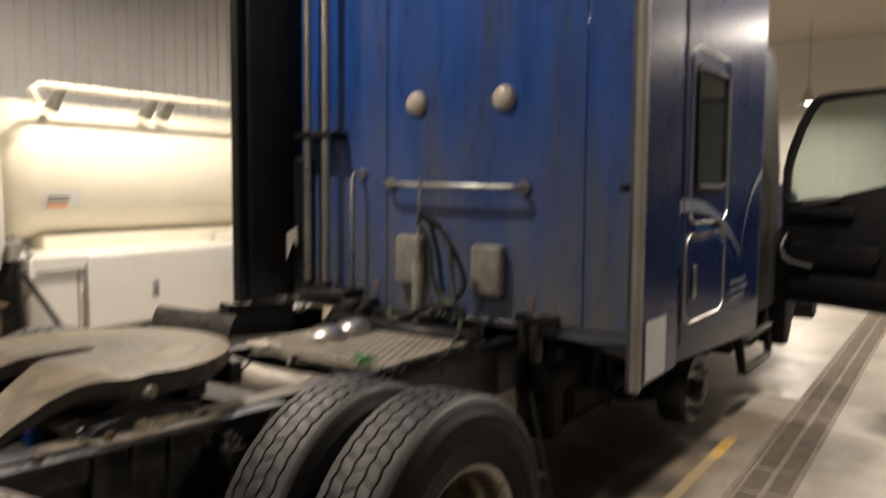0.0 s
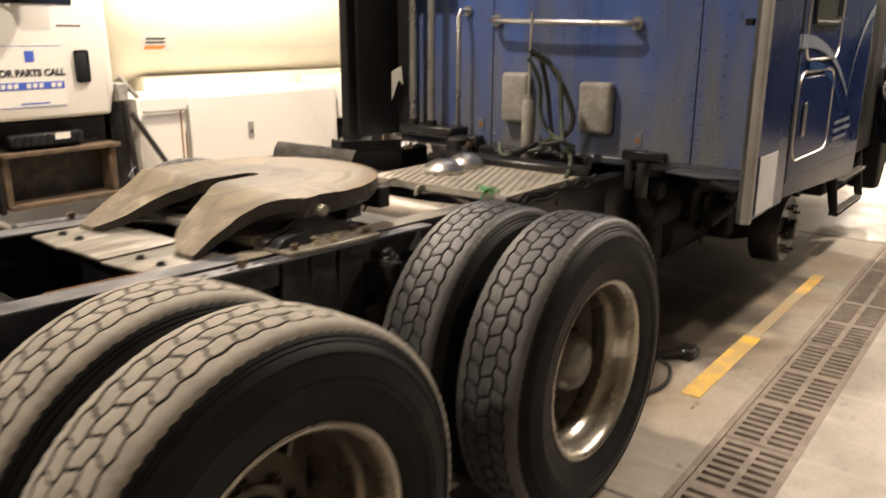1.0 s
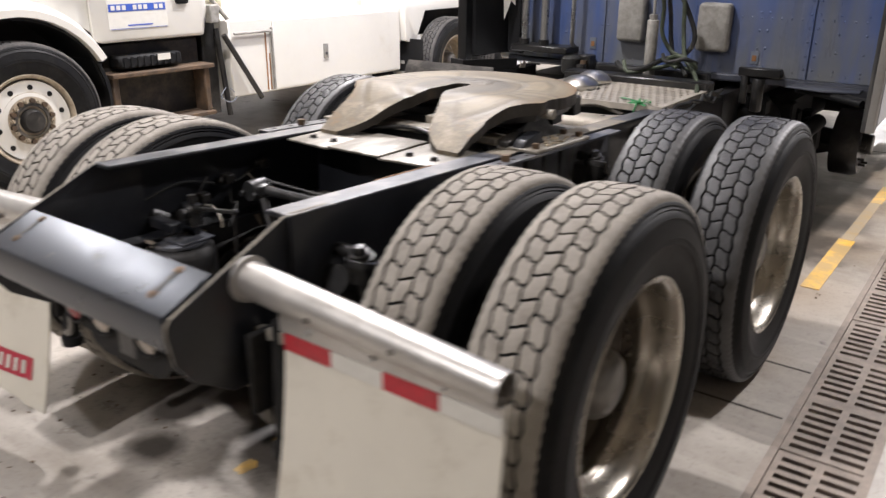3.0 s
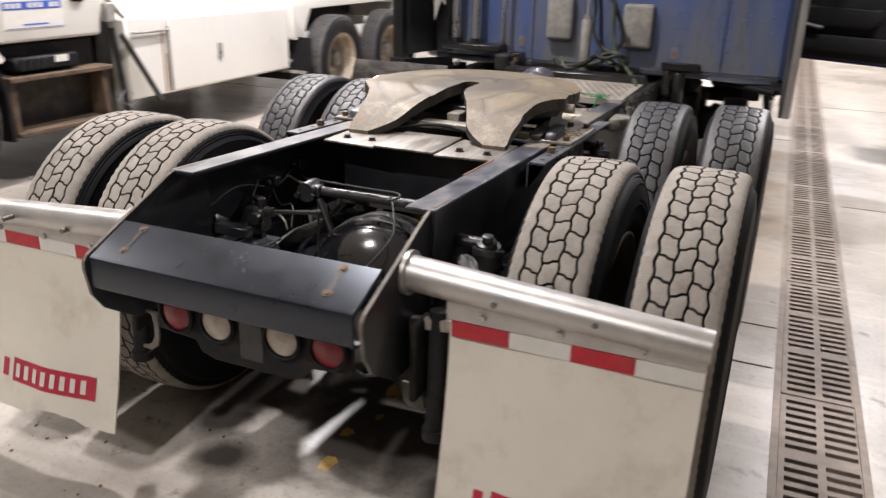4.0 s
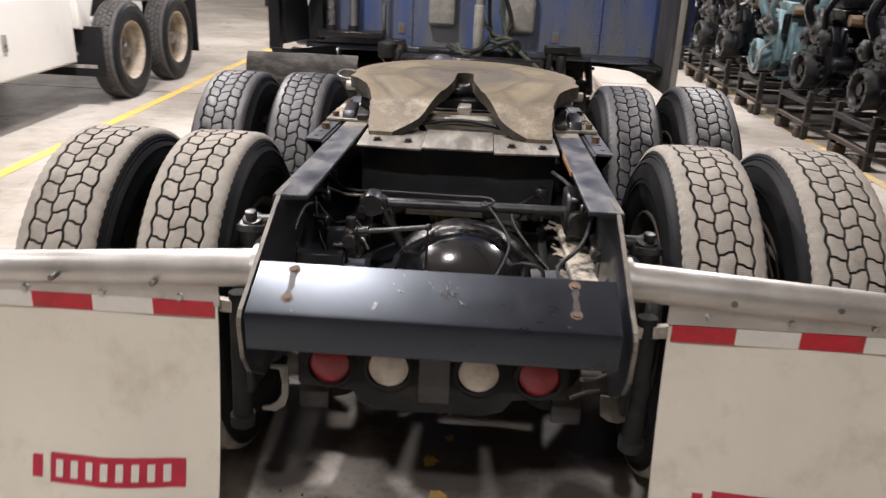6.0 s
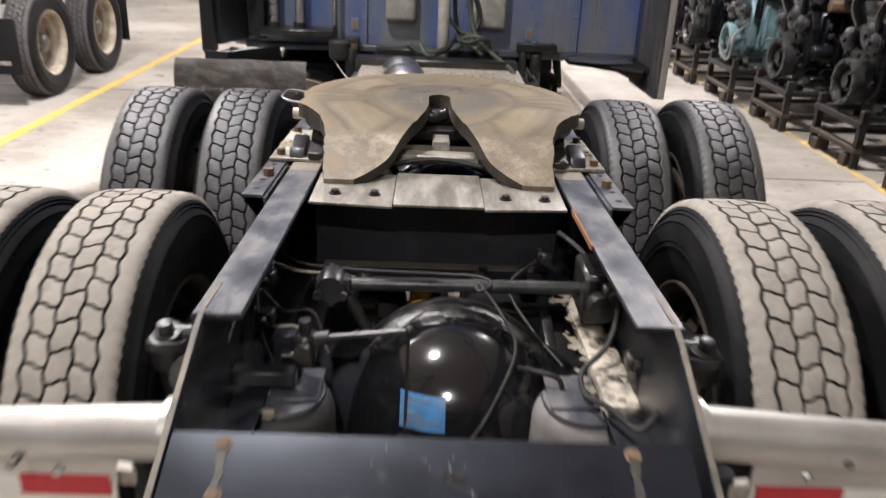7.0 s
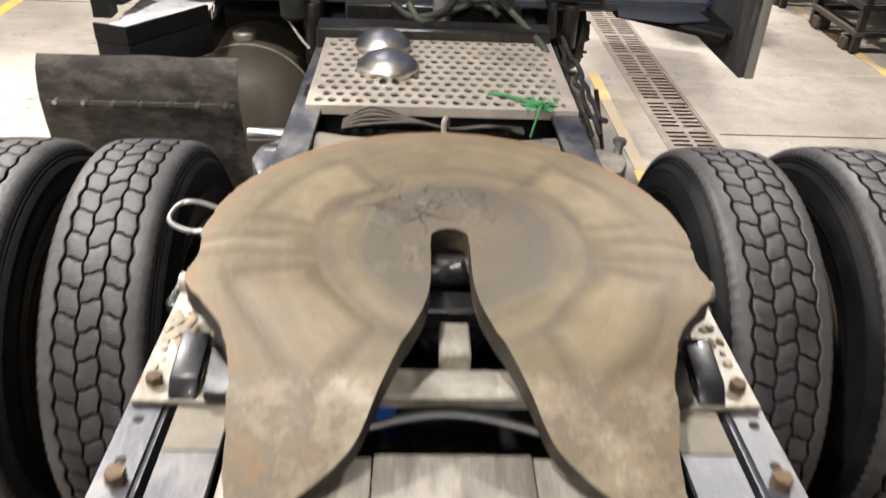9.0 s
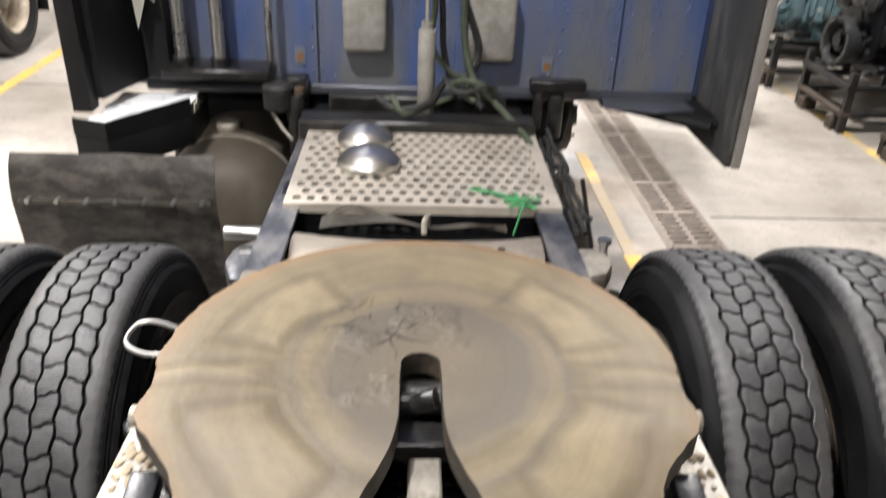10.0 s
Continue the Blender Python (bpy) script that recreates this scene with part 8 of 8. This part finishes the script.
# steps
bm = B()
box(bm, 0.6, 1.0, 2.3, 3.25, 0.35, 0.98, 0.01)
stp = part("step_box", bm, GRIMY, tank, "black step box below the cab")
for z, y0, y1 in ((0.74, 2.3, 3.26), (0.34, 2.32, 3.24)):
    bm = B()
    box(bm, 0.98, 1.2, y0, y1, z, z + 0.035, 0.006)
    part("step_tread", bm, RUST, stp, "rusty brown step tread")
bm = B()
box(bm, 0.99, 1.15, 2.4, 2.98, 0.8, 0.9, 0.02)
for k in range(9):
    box(bm, 1.14, 1.155, 2.44 + 0.06 * k, 2.47 + 0.06 * k, 0.81, 0.89)
part("step_casing", bm, PLASTIC, stp)
bm = B()
box(bm, 1.152, 1.158, 2.74, 2.86, 0.845, 0.895)
part("white_tag", bm, STRIP, stp, "small white tag")
for y in (2.34, 3.2):
    bm = B()
    box(bm, 1.0, 1.16, y - 0.03, y + 0.03, 0.36, 0.75, 0.01)
    part("step_support", bm, RUST, stp)
# struts and tubes behind the cab
bm = B()
cyl(bm, (1.1, 3.38, 1.05), (1.15, 3.42, 0.3), 0.025, seg=10)
cyl(bm, (1.2, 3.38, 1.0), (1.22, 3.74, 0.42), 0.024, seg=10)
box(bm, 0.5, 1.0, 3.3, 3.45, 0.3, 1.2, 0.01)
part("strut", bm, GREASY, tank)
bm = B()
box(bm, 0.95, 1.15, 3.3, 3.4, 1.1, 1.25, 0.01)
cyl(bm, (1.1, 3.35, 1.3), (1.12, 3.5, 1.12), 0.02, seg=10)
part("hose_cabinet", bm, BOXGREY, tank)
bm = B()
tube(bm, [(1.15, 3.4, 0.55), (1.2, 3.3, 0.48), (1.2, 3.4, 0.42), (1.16, 3.5, 0.46), (1.18, 3.42, 0.54)], 0.004)
part("loop_cable", bm, DECAL, tank, "pale blue loop of cable")
bm = B()
box(bm, -0.45, 0.45, 0.2, 8.8, 0.7, 1.05, 0.01)
box(bm, -1.1, 0.3, 3.5, 5.8, 0.4, 1.1, 0.01)
part("frame", bm, BLACK, tank)
# rear fender body, deck and flap
bm = B()
prism(bm, [(5.85, 1.08), (5.86, 0.76), (6.05, 0.72), (6.06, 0.82), (6.2, 1.08), (8.75, 1.08), (8.75, 1.2), (5.85, 1.2)], 0.55, 1.2, "x", 0.01)
part("rear_body", bm, WHITE, tank, "white rear body over the wheels")
bm = B()
box(bm, 0.5, 1.25, 8.3, 8.75, 0.85, 1.05, 0.01)
part("rear_step", bm, WHITE, tank)
bm = B()
box(bm, 0.62, 1.38, 5.93, 5.945, 0.3, 0.78, 0.003)
fl = part("rear_flap", bm, PLASTIC, tank, "black rubber flap with worn print")
for z, x0, x1 in ((0.5, 0.9, 1.12), (0.38, 0.95, 1.3)):
    bm = B()
    box(bm, x0, x1, 5.926, 5.929, z, z + 0.035)
    part("print_bar", bm, BOXGREY, fl, "worn pale print")
bm = B()
box(bm, 0.7, 1.4, 8.5, 8.515, 0.25, 0.9, 0.003)
part("rear_flap", bm, PLASTIC, tank)
rim_cream = shared("rim_cream", lambda: rim_mesh(-0.07), CREAM_DUSTY)
for y in (6.58, 7.86):
    for s in (-1, 1):
        wheel(tank, s * 1.27, y, s < 0, True, TREAD_DARK, 20 * y, rim_cream, "plain", 0.5)
rim_front = shared("rim_front", lambda: rim_mesh(0.085), CREAM_DUSTY)
for s in (-1, 1):
    wheel(tank, s * 1.12, 1.62, s < 0, False, TREAD_DARK, 12, rim_front)
bm = B()
lathe(bm, [(0.08, 0.09), (0.13, 0.085), (0.15, 0.07), (0.155, 0.0)], pose(1.12, 1.62, 0.532), seg=24)
part("hub_cap", bm, GREASY, tank, "dark greasy hub cap")
bm = B()
lathe(bm, [(0.1, 0.09), (0.102, 0.18), (0.092, 0.21), (0.088, 0.25), (0.1, 0.283), (0.094, 0.285), (0.08, 0.25), (0.085, 0.2), (0.09, 0.09)], pose(1.12, 1.62, 0.532), seg=48, close=True)
face = part("wheel_face", bm, WHITE, tank, "pale painted wheel face")
for k in range(10):
    a = 2 * math.pi * (k + 0.3) / 10
    bm = B()
    cyl(bm, (1.205, 1.62 + 0.235 * math.cos(a), 0.532 + 0.235 * math.sin(a)), (1.213, 1.62 + 0.235 * math.cos(a), 0.532 + 0.235 * math.sin(a)), 0.019, seg=16)
    part("vent_hole", bm, LAMPPANEL, face, "round dark vent hole")
    bm = B()
    cyl(bm, (1.218, 1.62 + 0.145 * math.cos(a), 0.532 + 0.145 * math.sin(a)), (1.25, 1.62 + 0.145 * math.cos(a), 0.532 + 0.145 * math.sin(a)), 0.019, seg=6)
    part("lug_nut", bm, RUST, face, "rusty lug nut")


# ---- engines on stands ----
def stand(y, x, w=0.79, turn=0.0):
    t = thing("engine_stand", "black steel engine stand with wooden battens", "stand", pose(x, y, 0, 0, 0, turn), "engine stands")
    for a in (0.03, 1.12):
        for b in (-w / 2 + 0.03, w / 2 - 0.03):
            bm = B()
            box(bm, a - 0.028, a + 0.028, b - 0.028, b + 0.028, 0.0, 0.47, 0.004)
            part("post", bm, STAND, t)
    for z, h in ((0.33, 0.05), (0.13, 0.04)):
        for a in (0.03, 1.12):
            bm = B()
            box(bm, a - 0.04, a + 0.04, -w / 2, w / 2, z, z + h, 0.004)
            part("cross_bar", bm, STAND if z > 0.3 else WOOD, t, "" if z > 0.3 else "worn wooden batten")
        for b in (-w / 2 + 0.03, w / 2 - 0.03):
            bm = B()
            box(bm, 0.0, 1.15, b - 0.025, b + 0.025, z, z + h, 0.004)
            part("side_bar", bm, STAND, t)
    for b in (-w / 2 + 0.14, w / 2 - 0.14):
        bm = B()
        box(bm, -0.02, 0.1, b - 0.05, b + 0.05, 0.0, 0.1, 0.006)
        part("block", bm, WOOD, t, "wooden block")
    return t


def engine(seed, main, label):
    """A diesel engine, its front end towards -X, standing at z = 0 on its pan."""
    rng = random.Random(seed)
    t = thing("diesel_engine", label, "engine", group="engines on stands")
    bm = B()
    box(bm, 0.12, 1.02, -0.2, 0.2, 0.16, 0.62, 0.02)
    block = part("block", bm, main, t)
    for k in range(6):
        bm = B()
        box(bm, 0.17 + 0.14 * k, 0.23 + 0.14 * k, -0.23, 0.23, 0.2, 0.58, 0.015)
        part("block_rib", bm, main, block)
    bm = B()
    prism(bm, [(-0.15, 0.16), (0.15, 0.16), (0.12, 0.0), (-0.12, 0.0)], 0.15, 1.0, "x", 0.015)
    part("oil_pan", bm, main, t)
    for k in range(6):
        bm = B()
        box(bm, 0.13 + 0.148 * k, 0.265 + 0.148 * k, -0.18, 0.15, 0.625, 0.76, 0.012)
        part("cylinder_head", bm, main, t)
    for k in range(3):
        bm = B()
        box(bm, 0.14 + 0.296 * k, 0.42 + 0.296 * k, -0.13, 0.12, 0.765, 0.88, 0.03, seg=2)
        part("valve_cover", bm, main, t)
    # front gear case with a round opening
    bm = B()
    prism(bm, [(-0.26, 0.2), (-0.1, 0.08), (0.12, 0.08), (0.27, 0.22), (0.25, 0.5), (0.14, 0.68), (-0.14, 0.68), (-0.25, 0.5)], 0.03, 0.11, "x", 0.012)
    part("gear_case", bm, main, t)
    bm = B()
    lathe(bm, [(-0.13, 0.135), (-0.13, 0.165), (-0.1, 0.17), (-0.02, 0.15), (0.03, 0.15), (0.03, 0.12), (-0.06, 0.12)], pose(0, 0.0, 0.22), seg=28, close=True)
    for k in range(10):
        a = 2 * math.pi * k / 10
        cyl(bm, (-0.14, 0.15 * math.cos(a), 0.22 + 0.15 * math.sin(a)), (-0.12, 0.15 * math.cos(a), 0.22 + 0.15 * math.sin(a)), 0.011, seg=6)
    part("housing_ring", bm, main if main is not ENGINE else ENGINE_LIGHT, t, "round open housing ring")
    bm = B()
    for r, a in ((0.1, -0.03), (0.075, -0.06), (0.05, -0.08)):
        lathe(bm, [(a - 0.02, r * 0.7), (a - 0.02, r), (a + 0.02, r), (a + 0.02, r * 0.7)], pose(0, 0.02, 0.22), seg=20)
    part("crank_hub", bm, ENGINE, t)
    for yy, z, r in ((0.17, 0.5, 0.085), (-0.18, 0.52, 0.075), (-0.05, 0.56, 0.1)):
        yy += rng.uniform(-0.03, 0.03)
        bm = B()
        lathe(bm, [(-0.05, 0.02), (-0.055, r * 0.6), (-0.03, r), (-0.02, r * 0.88), (-0.01, r), (0.03, r * 0.9), (0.05, r * 0.4)], pose(-0.02, yy, z), seg=22)
        cyl(bm, (-0.1, yy, z), (0.06, yy, z), 0.025, seg=10)
        part("pulley", bm, ENGINE_LIGHT, t, "dull metal pulley")
    # turbo, manifold and pipes on one flank
    bm = B()
    lathe(bm, [(-0.08, 0.05), (-0.07, 0.11), (0.0, 0.13), (0.06, 0.11), (0.08, 0.06)], pose(0.45, -0.33, 0.62), seg=22)
    lathe(bm, [(-0.06, 0.06), (-0.05, 0.1), (0.05, 0.11), (0.07, 0.05)], pose(0.62, -0.33, 0.62), seg=22)
    cyl(bm, (0.35, -0.33, 0.62), (0.7, -0.33, 0.62), 0.045, seg=14)
    part("turbocharger", bm, ENGINE_LIGHT, t, "rusty grey turbocharger")
    bm = B()
    tube(bm, [(0.15, -0.24, 0.68), (0.5, -0.27, 0.68), (0.95, -0.24, 0.68)], 0.05)
    for k in range(6):
        cyl(bm, (0.2 + 0.148 * k, -0.17, 0.68), (0.2 + 0.148 * k, -0.25, 0.68), 0.035, seg=10)
    part("manifold", bm, COLLAR, t, "rust brown exhaust manifold")
    for k in range(7):
        bm = B()
        p = Vector((rng.uniform(-0.04, 0.9), rng.choice((-0.24, 0.24)), rng.uniform(0.2, 0.8)))
        pts = [p]
        for j in range(4):
            p = p + Vector((rng.uniform(-0.16, 0.16), rng.uniform(-0.07, 0.07), rng.uniform(-0.14, 0.16)))
            p.z = max(0.05, p.z)
            pts.append(p)
        tube(bm, pts, rng.uniform(0.008, 0.02))
        part("pipe", bm, STEEL if k < 2 else HOSE, t)
    for k in range(9):
        bm = B()
        s_ = rng.choice((-1, 1))
        x, z = rng.uniform(-0.02, 0.95), rng.uniform(0.12, 0.85)
        r = rng.uniform(0.035, 0.075)
        if k % 3 == 0:
            cyl(bm, (x, s_ * 0.28, z - 0.1), (x, s_ * 0.28, z + 0.1), r, seg=14, bevel=0.01)
        elif k % 3 == 1:
            box(bm, x - r, x + r, s_ * 0.22, s_ * 0.34, z - r, z + r, 0.012)
        else:
            cyl(bm, (x - 0.1, s_ * 0.27, z), (x + 0.08, s_ * 0.29, z), r, seg=14, bevel=0.01)
        part("accessory", bm, ENGINE if k % 2 else main, t)
    bm = B()
    for k in range(40):
        f = rng.random()
        if f < 0.5:
            c = Vector((0.025 - 0.02, rng.uniform(-0.24, 0.24), rng.uniform(0.12, 0.66)))
            cyl(bm, c, c + Vector((-0.025, 0, 0)), rng.uniform(0.008, 0.018), seg=6)
        else:
            c = Vector((rng.uniform(0.1, 1.0), rng.choice((-0.235, 0.235)), rng.uniform(0.2, 0.6)))
            box(bm, c.x - 0.02, c.x + 0.02, c.y - 0.015, c.y + 0.015, c.z - 0.02, c.z + 0.02, 0.004)
    part("bolt_boss", bm, ENGINE_LIGHT, t)["kind"] = "stuff"
    bm = B()
    tube(bm, [(-0.05, 0.05, 0.62), (-0.1, 0.08, 0.76), (0.0, 0.1, 0.92), (0.2, 0.06, 0.96), (0.5, 0.0, 0.94)], 0.045)
    tube(bm, [(-0.02, -0.14, 0.6), (-0.06, -0.2, 0.75), (0.05, -0.25, 0.9), (0.4, -0.22, 0.92)], 0.03)
    part("coolant_pipe", bm, main, t)
    for s_ in (-1, 1):
        bm = B()
        box(bm, 0.05, 0.2, min(s_ * 0.33, s_ * 0.2), max(s_ * 0.33, s_ * 0.2), 0.06, 0.12, 0.008)
        part("engine_foot", bm, ENGINE, t)
    return t


kinds = [engine(1, ENGINE, "oily black diesel engine on a steel stand"), engine(2, ENGINE, "grimy dark diesel engine with bare pulleys"), engine(7, ENGINE_TEAL, "faded teal diesel engine on a steel stand")]
rows = [(4.1, 0), (5.34, 1), (6.55, 0), (7.75, 2), (8.85, 1), (10.05, 0), (11.3, 1), (12.6, 0), (13.9, 1)]
used = set()
for i, (y, k) in enumerate(rows):
    x = 3.36 - 0.07 * min(max(y - 5.2, 0), 3.5)
    stand(y, x)
    m = pose(x + 0.12, y + 0.03 * ((i * 5) % 3 - 1), 0.38, 0, 0, 4 * ((i * 7) % 3 - 1)) @ Matrix.Diagonal((1, 1.12, 1.12, 1))
    if k not in used:
        used.add(k)
        kinds[k].matrix_basis = m
    else:
        e = copy_thing(kinds[k], m)
        e.scale = (1, 1.12, 1.12)
# a second row behind, higher
for i, y in enumerate((4.6, 6.0, 7.4, 8.8, 10.2, 11.6)):
    x = 4.75
    t = stand(y, x)
    e = copy_thing(kinds[i % 2], pose(x + 0.12, y, 0.38, 0, 0, 6 * (i % 3 - 1)))
    e.scale = (1, 1.2, 1.3)

# dark racking behind the engines
rack = thing("storage_rack", "dark steel rack filled with black boxes", "rack", (6.3, 8.5, 0))
for y in (-4.5, -1.5, 1.5, 4.5):
    for x in (0, 0.9):
        bm = B()
        box(bm, x - 0.04, x + 0.04, y - 0.04, y + 0.04, 0, 3.2, 0.004)
        part("upright", bm, STAND, rack)
for z in (0.3, 1.3, 2.3, 3.15):
    bm = B()
    box(bm, 0, 0.9, -4.5, 4.5, z - 0.05, z)
    part("shelf", bm, STAND, rack)
rng = random.Random(21)
for z in (0.0, 0.3, 1.3, 2.3):
    y = -4.3
    while y < 4.2:
        w = rng.uniform(0.5, 0.95)
        bm = B()
        box(bm, 6.33, 6.33 + rng.uniform(0.6, 0.8), 8.5 + y, 8.5 + y + w - 0.05, z, z + rng.uniform(0.2, 0.85 if z else 0.24), 0.02)
        lone("parts_crate", bm, rng.choice((STAND, ENGINE, PLASTIC)), "dark crate of parts on a steel rack", "crate", group="crates on the rack")
        y += w

# far bench with a rail by the end wall
bench = thing("work_bench", "pale work bench with a thin steel rail", "bench", (-4.2, 19.5, 0))
bm = B()
box(bm, -1.5, 1.5, -0.3, 0.3, 0.85, 0.9, 0.005)
part("bench_top", bm, BOXGREY, bench)
for x in (-1.4, -0.4, 0.4, 1.4):
    bm = B()
    box(bm, x - 0.025, x + 0.025, -0.28, 0.28, 0, 0.85, 0.003)
    part("bench_leg", bm, STAND, bench)
